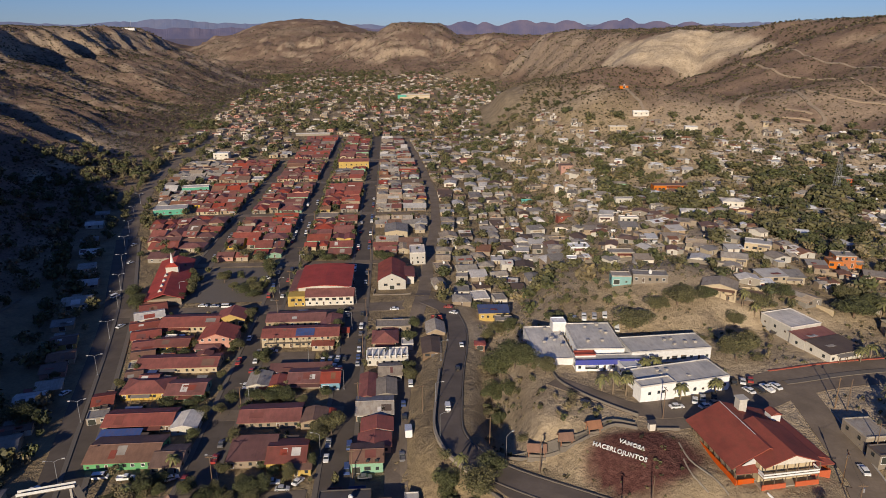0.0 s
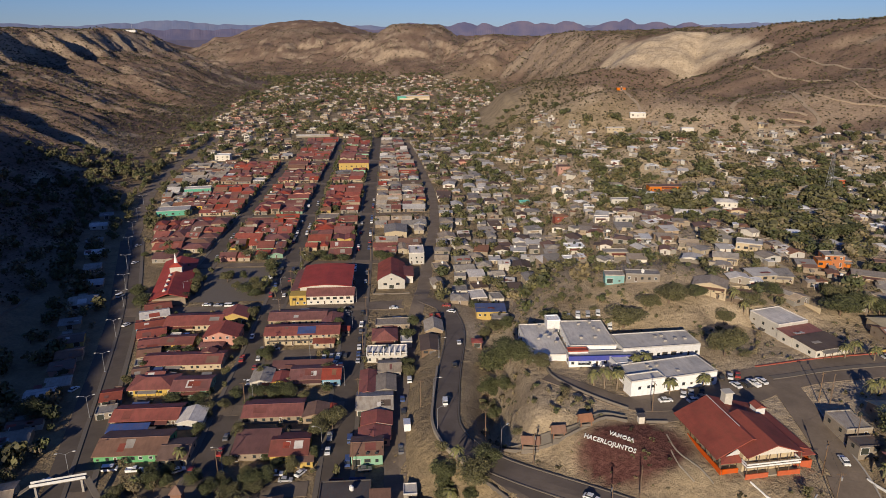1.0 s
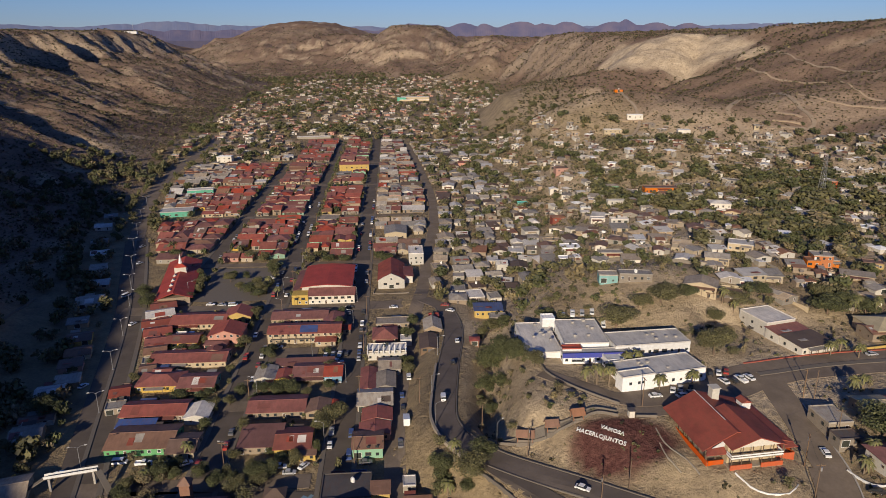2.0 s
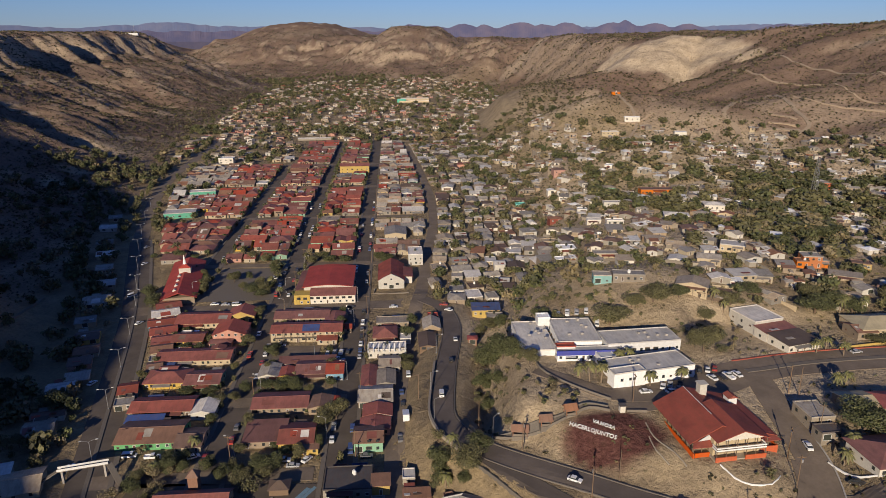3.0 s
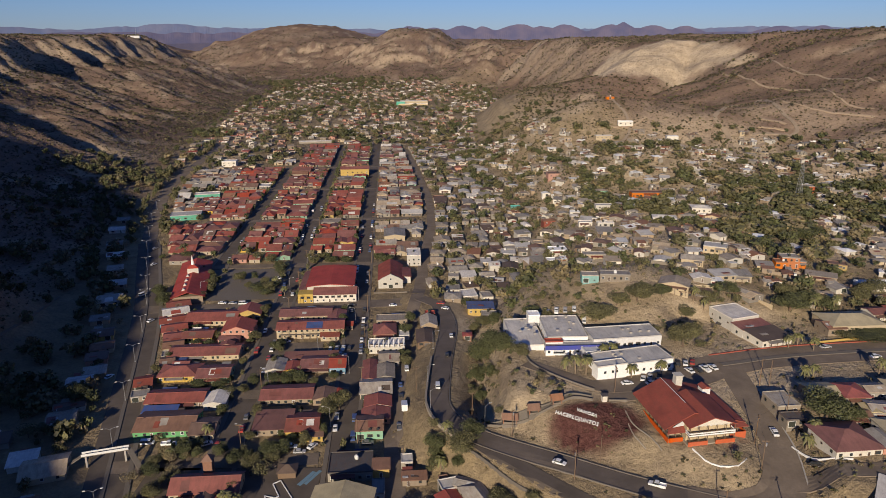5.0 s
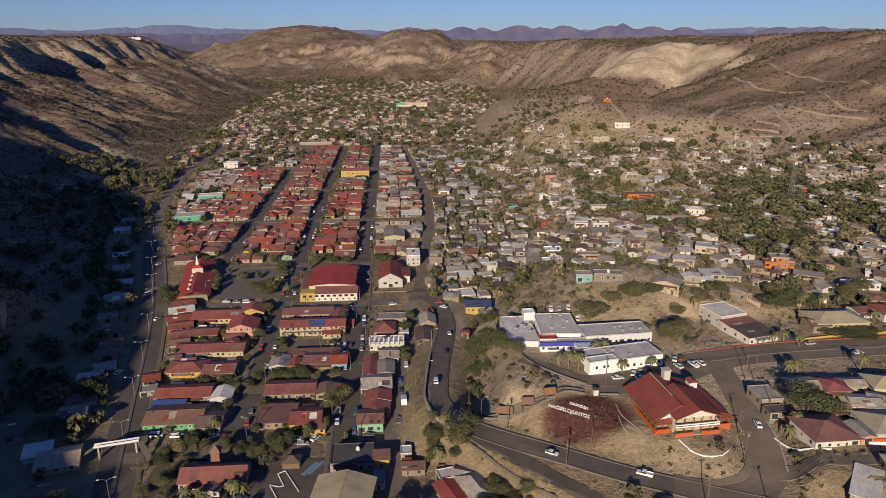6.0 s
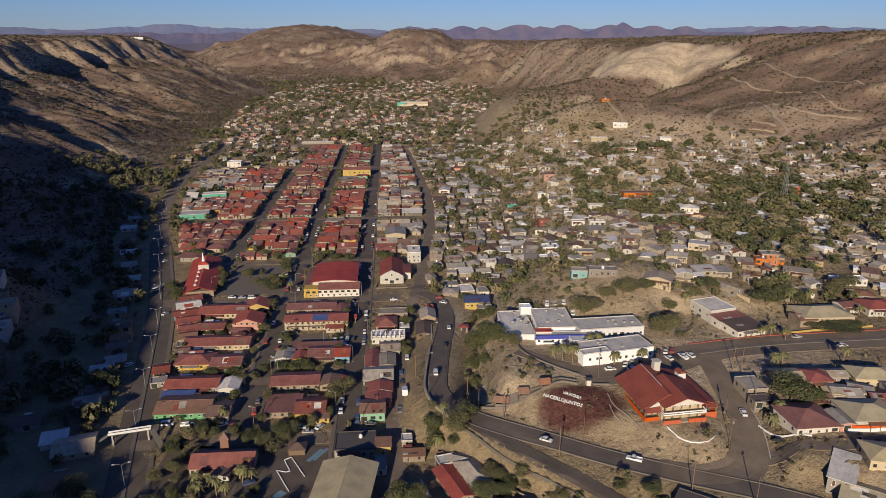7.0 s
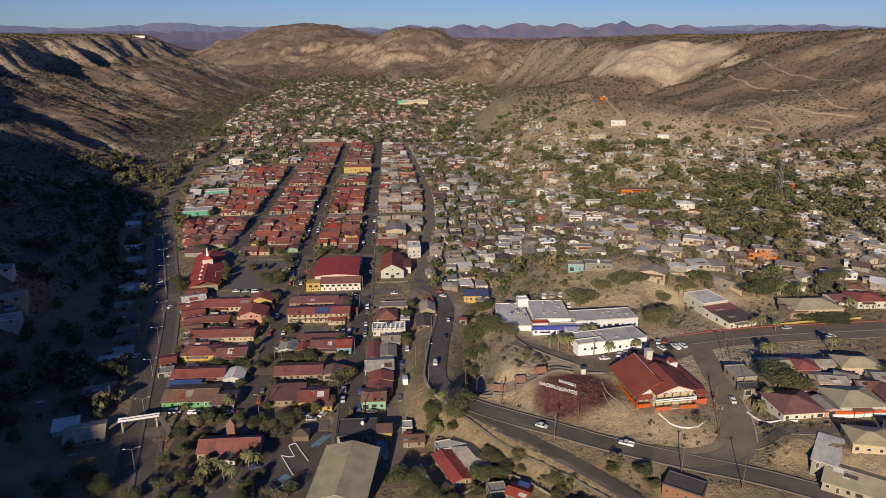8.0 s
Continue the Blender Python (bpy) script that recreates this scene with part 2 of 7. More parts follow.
FOOT_W = ((-900, -300, -100, 0, 100, 230, 400, 558, 830, 1306, 1918, 2600, 5000), (-60, -118, -148, -163, -172, -195, -232, -268, -335, -410, -450, -760, -1500))
RISE_W = ((-900, -300, -200, 60, 150, 330, 600, 1000, 1300, 1970, 2500, 5000), (90, 92, 105, 152, 188, 272, 345, 440, 450, 380, 420, 600))
FOOT_E = ((-900, 100, 300, 480, 620, 700, 765, 1000, 1230, 1500, 1900, 2600, 5000), (170, 250, 330, 330, 230, 190, 130, 130, 170, 140, 90, 60, 0))
CREST_E = ((-900, 480, 800, 950, 1050, 1150, 1250, 1500, 1800, 2600, 5000), (640, 680, 650, 595, 536, 490, 430, 343, 300, 420, 900))
ROAD_MAIN = ((-9, 322, 1.5), (2, 308, 2.0), (5.8, 287, 3), (6.1, 266, 4.5), (3.6, 235, 6.5), (2.2, 207, 8.5), (2.3, 190, 9.5), (6.4, 178.3, 10.2), (14, 168.4, 10.7), (22.8, 161.2, 11.2), (41.8, 149.6, 12), (61.6, 137.5, 12.6), (84.5, 126, 13.4), (105.3, 116.3, 14.3), (126, 104, 15), (155, 86, 16), (220, 55, 18), (420, -30, 25))
ROAD_LOW = ((9.5, 173, 10.3), (17.5, 160.5, 11.0), (26.5, 150.5, 11.2), (36.4, 140.5, 11.2), (48, 130, 10.8), (59.5, 118.5, 10.0), (67, 109, 9.4), (82, 88, 8.0))
ROAD_SIDE = ((97, 122, 14), (107.5, 134, 15), (111, 147.5, 16.8), (112.3, 163, 18.4), (113.5, 182, 20), (114.5, 198, 21.1))
ROAD_TOP = ((60, 178, 21.5), (88, 186, 21.2), (112, 200, 21.2), (150, 208, 21.4), (230, 216, 22), (420, 236, 24))
YARD = ((36, 200, 22), (48, 190, 22), (62, 181, 21.7), (84, 184, 21.3))


def along(pts, step):
    """A smooth line through points, cut at even steps; keeps its own heights."""
    p = np.array(pts, float)
    q = np.vstack([2 * p[0] - p[1], p, 2 * p[-1] - p[-2]])
    out = []
    for i in range(1, len(q) - 2):
        n = max(1, int(np.linalg.norm(q[i + 1][:2] - q[i][:2]) / step))
        for t in np.arange(n) / n:
            out.append(0.5 * (2 * q[i] + (q[i + 1] - q[i - 1]) * t + (2 * q[i - 1] - 5 * q[i] + 4 * q[i + 1] - q[i + 2]) * t ** 2 + (3 * q[i] - q[i - 1] - 3 * q[i + 1] + q[i + 2]) * t ** 3))
    out.append(p[-1])
    return np.array(out)


def graded(x, y, z, pts, half, soft):
    """Levels the land to a road's own height along its line."""
    line = along(pts, 6.0)
    lo, hi = line[:, :2].min(0) - half - soft, line[:, :2].max(0) + half + soft
    near = np.where((x > lo[0]) & (x < hi[0]) & (y > lo[1]) & (y < hi[1]))[0]
    if not len(near):
        return z
    d = np.full(len(near), 1e9)
    zz = np.zeros(len(near))
    px, py = x[near], y[near]
    for a, b in zip(line[:-1], line[1:]):
        e = b - a
        t = np.clip(((px - a[0]) * e[0] + (py - a[1]) * e[1]) / (e[0] ** 2 + e[1] ** 2), 0, 1)
        r = np.hypot(px - a[0] - t * e[0], py - a[1] - t * e[1])
        closer = r < d
        d[closer], zz[closer] = r[closer], (a[2] + t * e[2])[closer]
    k = 1 - smooth(half, half + soft, d)
    z = z.copy()
    z[near] = z[near] * (1 - k) + zz * k
    return z


def land(x, y, fine=True):
    x, y = np.atleast_1d(np.asarray(x, float)).ravel(), np.atleast_1d(np.asarray(y, float)).ravel()
    # western mesa, its spurs running down towards the valley mouth
    dw = np.interp(y, *FOOT_W) - x
    rw = np.interp(y, *RISE_W)
    bend = 60 * fbm(x / 300, y / 300, 3, 2)
    gully = ridged((0.30 * x + y + bend) / 125.0 + 3.1, (x - 0.3 * y) / 420.0, 11, 5)
    u = dw / rw + (gully - 0.62) * 0.30 * smooth(0, 0.30, dw / rw) * (1 - 0.75 * smooth(0.8, 1.15, dw / rw))
    west = np.interp(y, (100, 500, 1100), (135, 137, 147)) * (0.72 * smooth(-0.05, 1.0, u) + 0.28 * smooth(0.74, 0.98, u))
    west = west * (1.03 - 0.03 * smooth(120, 420, y))
    west = west + smooth(0.9, 1.3, dw / rw) * 8 * fbm(x / 260, y / 260, 5)
    # eastern hills
    de = x - np.interp(y, *FOOT_E)
    re = np.maximum(np.interp(y, *CREST_E) - np.interp(y, *FOOT_E), 60)
    rill = ridged((0.45 * x + 0.9 * y + bend) / 170.0 + 7.7, x / 600.0, 23, 4)
    v = de / re + (rill - 0.6) * (0.12 + 0.10 * smooth(1300, 1700, y)) * smooth(0, 0.4, de / re) * (1 - 0.8 * smooth(0.85, 1.2, de / re))
    east = np.interp(y, (0, 900, 1050, 1200, 1700, 5000), (146, 144, 136, 127, 138, 118)) * (0.75 * smooth(0.0, 1.02, v) + 0.25 * smooth(0.45, 0.95, v)) + 14 * smooth(1.0, 2.5, v) * (0.4 + fbm(x / 500, y / 500, 9))
    mid_slope = smooth(0.05, 0.45, de / re) * (1 - smooth(0.70, 0.95, de / re)) * (1 - bumpy(x, y, 352, 1205, 190, 80, 1.0, -72))
    east = east + mid_slope * (16 * fbm(x / 130, y / 130, 13) - 10 * (ridged(x / 150, y / 150, 17, 3) - 0.6))
    # the spur that runs down into the valley below the pale cut
    top = np.interp(x, (30, 60, 90, 150, 210, 260, 330, 400, 470), (0, 5, 27, 49, 59, 69, 112, 133, 130))
    off = y - np.interp(x, (40, 250, 400), (1105, 1095, 1215)) + 24 * fbm(x / 90, y / 90, 19, 3)
    spur = top * np.where(off < 0, 1 - smooth(0, 300, -off), 1 - smooth(0, 190, off))
    spur = spur * (1 + 0.30 * (ridged(x / 110 + 0.3, y / 260, 27, 3) - 0.55) * smooth(15, 60, -off))
    east = np.maximum(np.maximum(east, 0), spur)
    # the low eastern terrace with the town's second half
    edge = np.interp(y, (-900, 120, 160, 200, 250, 300, 360, 440, 520, 600, 760, 1000, 1400), (10, 12, 14, 16, 18, 26, 45, 72, 85, 80, 80, 70, 60))
    terrace = 22 * smooth(0, 34, x - edge) * (1 - 0.35 * smooth(330, 460, y)) * (1 - smooth(1000, 1500, y))
    north = smooth(-14, 5, y - np.interp(x, (-50, 4, 13, 25, 42, 62, 85, 106, 126, 155, 220, 420), (250, 205, 179, 166, 152, 140, 128, 118, 105, 86, 55, -30)))
    low = np.interp(x, (0, 20, 60, 100, 140, 220, 420), (0, 2, 6, 12, 16, 19, 22))
    terrace = terrace * north + low * (1 - north) * (y < 260)
    knoll = bumpy(x, y, 92, 272, 44, 30, 11) + bumpy(x, y, 150, 330, 60, 60, 8) + bumpy(x, y, 165, 440, 55, 55, 11) + bumpy(x, y, 210, 600, 85, 65, 28) + bumpy(x, y, 185, 775, 95, 80, 55) + bumpy(x, y, 320, 720, 90, 60, 24) + bumpy(x, y, 290, 490, 80, 60, 9) + bumpy(x, y, 110, 570, 50, 50, 5) + bumpy(x, y, -236, 266, 26, 36, 30)
    # hills that close the valley
    dome = bumpy(x, y, -690, 3650, 345, 560, 1.0, 4)
    far = 214 * dome * 1.45 / (0.45 + dome)
    far = np.maximum(far, 172 * np.minimum(1.03, 1.2 * bumpy(x, y, -100, 2650, 230, 360, 1.0)))
    far = np.maximum(far, 60 * bumpy(x, y, 125, 1990, 130, 110, 1.0))
    far = np.maximum(far, 146 * np.minimum(1.0, 1.4 * bumpy(x, y, -330, 3200, 420, 420, 1.0)))
    far = np.maximum(far, 134 * np.minimum(1.0, 1.6 * bumpy(x, y, 400, 2400, 380, 380, 1.0)))
    far = np.maximum(far, 120 * smooth(2900, 3700, y) * smooth(-0.34, -0.27, x / np.maximum(y, 100.0)))
    wx, wy = x + 70 * fbm(x / 160, y / 160, 35, 3), y + 70 * fbm(x / 160, y / 160, 36, 3)
    cut = ridged(wx / 230, wy / 230, 31, 4) - 0.5 + 0.75 * (ridged(wx / 95, wy / 130, 33, 4) - 0.5)
    far = far * (0.90 + 0.62 * cut * (1 - 0.86 * smooth(90, 140, far)))
    z = np.maximum(west, 0) + np.maximum(east, 0) + terrace + knoll
    z = np.maximum(z, far) + 0.004 * np.clip(y - 350, 0, 1600) * (1 - smooth(20, 120, z))
    if fine:
        rough = (smooth(0.02, 0.3, dw / rw) + smooth(0.0, 0.25, de / re) + smooth(2000, 2400, y)) * (1 - 0.85 * bumpy(x, y, 340, 700, 95, 95, 1.0))
        z = z + np.clip(rough, 0, 1) * (5.0 * fbm(x / 70, y / 70, 41) + 2.4 * fbm(x / 22, y / 22, 47, 3) - 9.5 * (ridged((0.35 * x + y) / 48, (x - 0.35 * y) / 130, 71, 4) - 0.5) - 5.0 * (ridged((0.5 * x + y) / 23, (x - 0.5 * y) / 60, 75, 3) - 0.5))
        crag = smooth(1250, 1700, y) * smooth(25, 70, z) * (1 - 0.85 * smooth(95, 135, z))
        z = z + crag * (26 * (ridged(wx / 120, wy / 160, 37, 4) - 0.5) + 11 * (ridged(x / 46, y / 60, 38, 3) - 0.5))
        z = z + smooth(0, 30, x - edge) * 1.2 * fbm(x / 28, y / 28, 51, 3)
    # built platforms and roads
    for cx, cy, hx, hy, h in ((62, 205, 30, 26, 22.0), (88, 160, 20, 17, 19.5), (140, 226, 26, 16, 21.0), (52, 163, 12, 9, 19.0)):
        k = (1 - smooth(1.0, 1.5, np.maximum(np.abs(x - cx) / hx, np.abs(y - cy) / hy)))
        z = z * (1 - k) + h * k
    z = graded(x, y, z, ROAD_TOP, 9, 14)
    z = graded(x, y, z, YARD, 4, 4)
    z = graded(x, y, z, ROAD_SIDE, 6, 8)
    z = graded(x, y, z, ROAD_MAIN, 6.5, 11)
    z = graded(x, y, z, ROAD_LOW, 3.4, 4)
    return z



# ---------------------------------------------------------------- the ground
def spaced(points):
    """Grid lines between given stations, each stretch with its own spacing."""
    out = []
    for (a, step), (b, _) in zip(points[:-1], points[1:]):
        out += list(np.arange(a, b - 1e-6, step))
    return np.array(out + [points[-1][0]])


SURFACE = {}


def ground_at(x, y):
    """Heights of the built ground sheet at points of the plan."""
    gx, gy, z = SURFACE["gx"], SURFACE["gy"], SURFACE["z"]
    x, y = np.asarray(x, float), np.asarray(y, float)
    i, j = np.clip(np.searchsorted(gx, x) - 1, 0, len(gx) - 2), np.clip(np.searchsorted(gy, y) - 1, 0, len(gy) - 2)
    u, v = (x - gx[i]) / (gx[i + 1] - gx[i]), (y - gy[j]) / (gy[j + 1] - gy[j])
    return (z[j, i] * (1 - u) + z[j, i + 1] * u) * (1 - v) + (z[j + 1, i] * (1 - u) + z[j + 1, i + 1] * u) * v


def ground_z(x, y):
    return float(ground_at(x, y))


PALE_CUT = ((247, 1096), (303, 1042), (440, 1018), (466, 1040), (432, 1150), (392, 1260), (350, 1380), (300, 1340))


def inside(x, y, corners, soft):
    """1 within a convex outline of the plan, falling to 0 over a soft edge."""
    near = np.full(len(x), 1e9)
    for (ax, ay), (bx, by) in zip(corners, corners[1:] + corners[:1]):
        n = math.hypot(bx - ax, by - ay)
        near = np.minimum(near, ((bx - ax) * (y - ay) - (by - ay) * (x - ax)) / n)
    return smooth(-soft, soft, near)


def build_ground():
    gx = spaced([(-4200, 150), (-1500, 30), (-1200, 12), (-900, 7), (-420, 5), (-160, 5), (-40, 3), (190, 5), (420, 7), (640, 12), (1000, 40), (1600, 150), (4200, 1)])
    gy = spaced([(-900, 40), (-100, 20), (80, 3), (330, 4.5), (700, 6), (1500, 10), (2300, 14), (2900, 24), (3800, 60), (4960, 1)])
    X, Y = np.meshgrid(gx, gy)
    x, y = X.ravel(), Y.ravel()
    z = land(x, y)
    SURFACE.update(gx=gx, gy=gy, z=z.reshape(len(gy), len(gx)))
    me = bpy.data.meshes.new("ground")
    nx, ny = len(gx), len(gy)
    i = (np.arange(ny - 1)[:, None] * nx + np.arange(nx - 1)[None]).ravel()
    quads = np.stack([i, i + 1, i + nx + 1, i + nx], 1)
    me.from_pydata(np.stack([x, y, z], 1).tolist(), [], quads.tolist())
    for p in me.polygons:
        p.use_smooth = True
    wob = fbm(x / 40, y / 40, 61)
    gz, gs = np.gradient(SURFACE["z"], gy, gx)
    steep = np.hypot(gz, gs).ravel()
    pale = 0.95 * inside(x + 16 * wob, y + 30 * wob, PALE_CUT, 9.0)
    pale = np.maximum(pale, 0.85 * smooth(0.34, 0.46, bumpy(x, y, 447, 1002, 24, 15, 0.9) + 0.22 * wob))
    crags = smooth(np.where(x < 0, 0.50, 0.62), np.where(x < 0, 0.85, 1.05), steep + 0.35 * fbm(x / 26, y / 26, 65)) * smooth(30, 60, z)
    pale = np.maximum(pale, crags * np.where(x < 0, 0.55, 0.38))
    pale = np.maximum(pale, 0.35 * smooth(0.45, 0.8, bumpy(x, y, 275, 1650, 110, 160, 1.0) + 1.3 * fbm(x / 45, y / 70, 62)))
    side = ridged((0.35 * x + y) / 48, (x - 0.35 * y) / 130, 71, 4)
    pale = np.maximum(pale, 0.62 * smooth(0.73, 0.84, side + 0.25 * fbm(x / 18, y / 18, 63)) * smooth(0, 60, np.interp(y, *FOOT_W) - x))
    pale = np.maximum(pale, 0.55 * smooth(0.45, 0.9, bumpy(x, y, 215, 1900, 130, 90, 1.0) + 1.4 * fbm(x / 60, y / 60, 64)))
    pale = np.maximum(pale, 0.25 * smooth(0.28, 0.5, fbm(x / 160, y / 160, 67) + 0.1) * smooth(600, 900, y))
    pale = np.maximum(pale, 0.55 * smooth(0.42, 0.9, bumpy(x, y, 150, 830, 110, 190, 1.0) + wob))
    pale = np.maximum(pale, 0.45 * smooth(0.22, 0.42, fbm(x / 46, y / 80, 69)) * (x < -230) * smooth(450, 650, y))
    pale = np.maximum(pale, np.clip(0.66 + 1.1 * wob, 0, 0.9) * (0.5 + 0.5 * smooth(160, 182, y)) * smooth(4, 14, x) * smooth(-4, 8, y - np.interp(x, (4, 13, 25, 42, 62, 85, 106, 126, 155), (205, 179, 166, 152, 140, 128, 118, 105, 86))) * (1 - smooth(300, 420, y)) * (1 - smooth(130, 200, x)))
    pale = np.maximum(pale, np.clip(0.66 + 1.2 * wob, 0, 0.92) * smooth(50, 110, x) * smooth(290, 340, y) * (1 - smooth(650, 800, y)) * (1 - smooth(330, 480, x)))
    dw = np.interp(y, *FOOT_W) - x
    de = x - np.interp(y, *FOOT_E)
    earth = (1 - smooth(-20, 30, dw)) * (1 - smooth(-30, 90, de + 60 * wob)) * (1 - smooth(1700, 2100, y))
    sign = 1 - smooth(0.8, 1.05, np.hypot((x - 54) / 17.0, (y - 162) / 10.5) + 0.5 * wob)
    col = np.stack([np.clip(pale, 0, 1), np.clip(earth, 0, 1), np.clip(sign, 0, 1), np.ones_like(x)], 1)
    at = me.color_attributes.new("geology", "FLOAT_COLOR", "POINT")
    at.data.foreach_set("color", col.ravel())
    me.materials.append(M_SOIL)
    me.update()
    return tagged(new("ground", me), "dry brown desert valley floor and gullied mesa slopes", "ground", kind="structure")


ground = build_ground()


def ribbon(pts, half, lift, step=4.0, mat=None, name="road", across=4, shift=0.0, skirt=0.35):
    """A slab that follows a line over the land, its edges turned down into the ground."""
    line = along([(*p[:2], 0) for p in pts], step)[:, :2]
    t = np.gradient(line, axis=0)
    t /= np.linalg.norm(t, axis=1)[:, None]
    nrm = np.stack([t[:, 1], -t[:, 0]], 1)
    offs = np.linspace(-half, half, across + 1) + shift
    offs = np.r_[offs[0], offs, offs[-1]]
    P = line[:, None] + nrm[:, None] * offs[None, :, None]
    z = ground_at(P[..., 0], P[..., 1]) + lift
    z[:, 0] -= skirt + lift
    z[:, -1] -= skirt + lift
    n, k = P.shape[:2]
    v = np.concatenate([P, z[..., None]], 2).reshape(-1, 3)
    i = (np.arange(n - 1)[:, None] * k + np.arange(k - 1)[None]).ravel()
    me = bpy.data.meshes.new(name)
    me.from_pydata(v.tolist(), [], np.stack([i + k, i + k + 1, i + 1, i], 1).tolist())
    me.materials.append(mat)
    me.update()
    if sum(p.normal.z for p in me.polygons) < 0:
        me.flip_normals()
    return me


def beside(name, pts, half, lift, mat, label, shift=0.0, step=4.0, across=1):
    return tagged(new(name, ribbon(pts, half, lift, step, mat, name, across, shift)), label, name.replace("_", " "), kind="structure")


GRID = 4.2
GC, GS = math.cos(radians(GRID)), math.sin(radians(GRID))


def grid(p, q):
    """Town coordinates (across, along the streets) to the plan."""
    return p * GC - q * GS, p * GS + q * GC


AVENUE = ((-78, 40), (-92, 100), (-105, 140), (-116, 175), (-127, 210), (-138, 245), (-149, 279), (-162, 316), (-176, 350), (-210, 435), (-238, 520), (-262, 605), (-278, 700), (-295, 880), (-330, 1200))
STREET_D = [grid(-20, q) for q in range(90, 960, 30)]
STREET_C = [grid(-62 - (q > 330) * min(5, (q - 330) * 0.012), q) for q in range(90, 900, 30)]
STREET_B = [grid(-113, q) for q in range(325, 730, 30)]
STREET_E = [grid(p, q) for p, q in ((-1, 130), (-1, 200), (3, 250), (9, 300), (15, 340), (22, 410), (29, 470), (33, 550), (30, 650), (24, 760), (18, 860))]
beside("road", AVENUE[:10], 6.6, 0.12, M_ASPHALT, "worn asphalt avenue along the foot of the mesa", across=4)
beside("road", AVENUE[9:], 5.2, 0.12, M_OLDASPHALT, "dusty road running on up the valley", across=3)
beside("median", AVENUE[:10], 0.7, 0.34, M_PAVE, "raised concrete strip between two carriageways")
beside("pavement", AVENUE[:10], 0.9, 0.30, M_PAVE, "dusty concrete pavement along the avenue", shift=7.5)
for line, half, what in ((STREET_D, 4.6, "straight asphalt town street lined with houses"), (STREET_C, 4.6, "long asphalt town street with parked cars"), (STREET_B, 4.2, "shaded asphalt town street by the plaza")):
    beside("road", line, half, 0.10, M_ASPHALT, what, across=3)
    for sd in (-1, 1):
        beside("pavement", line, 0.8, 0.26, M_PAVE, "narrow raised concrete pavement beside the street", shift=sd * (half + 0.8))
beside("road", STREET_E, 3.6, 0.09, M_OLDASPHALT, "narrow worn street through the town", across=3)
for q, p0, p1, half in ((319, -140, 16, 5.5), (220, -104, -16, 3.6), (172, -100, -20, 3.6), (390, -118, 20, 3.4), (505, -150, 30, 3.2), (620, -150, 30, 3.2), (735, -118, 26, 3.2)):
    beside("road", [grid(p, q) for p in range(p0, p1, 12)], half, 0.14, M_OLDASPHALT, "dusty cross street between house rows")
beside("road", ROAD_MAIN, 3.9, 0.24, M_ROAD, "curving asphalt road climbing the slope", step=3.0, across=4)
beside("kerb", ROAD_MAIN[1:], 0.22, 0.42, M_PAVE, "pale concrete kerb along the climbing road", shift=4.3, step=3.0)
beside("kerb", ROAD_MAIN[1:], 0.22, 0.42, M_PAVE, "pale concrete kerb along the climbing road", shift=-4.3, step=3.0)
beside("road", ROAD_LOW, 3.2, 0.20, M_ASPHALT, "lower lane of worn asphalt below the climbing road", step=3.0, across=4)
beside("road", ((76, 131), (89, 127), (100, 129.5), (106.5, 138), (110, 150)), 5.0, 0.27, M_OLDASPHALT, "wide dusty road junction", step=3.0, across=4)
beside("road", ROAD_SIDE, 4.8, 0.20, M_OLDASPHALT, "dusty side road up to the terrace", step=3.0, across=4)
beside("kerb", ROAD_SIDE[1:5], 0.2, 0.42, M_CONCRETE, "worn concrete kerb of the side road", shift=5.0, step=3.0)
beside("road", ((108, 134), (119, 132.5), (132, 131.8), (150, 133), (190, 137)), 3.4, 0.22, M_OLDASPHALT, "dusty earth street above the junction", step=3.0, across=4)
beside("road", ROAD_TOP, 8.0, 0.17, M_OLDASPHALT, "wide dusty street on the terrace", step=3.0, across=4)
beside("median", ROAD_TOP[2:], 1.1, 0.40, M_PAVE, "pale planted strip in the wide street", step=3.0)
beside("kerb", ROAD_TOP[2:], 0.3, 0.42, M_REDPAINT, "red painted kerb of the wide street", shift=-8.3, step=3.0)
beside("road", YARD, 3.4, 0.25, M_OLDASPHALT, "hospital driveway of grey asphalt", step=3.0, across=2)
tagged(new("plaza", ribbon([grid(-92, q) for q in range(330, 388, 6)], 24, 0.16, 4.0, M_PAVE, "plaza", 6)), "paved town square of worn grey concrete", "plaza", kind="structure")
tagged(new("yard", ribbon([(-68, y) for y in range(104, 170, 6)], 30, 0.14, 4.0, M_ASPHALT, "yard", 6)), "dark worn asphalt yard at the town's near end", "yard", kind="structure")
tagged(new("parking", ribbon([grid(-46, q) for q in range(252, 276, 6)], 11, 0.16, 4.0, M_OLDASPHALT, "parking", 3)), "dusty parking yard between buildings", "parking", kind="structure")


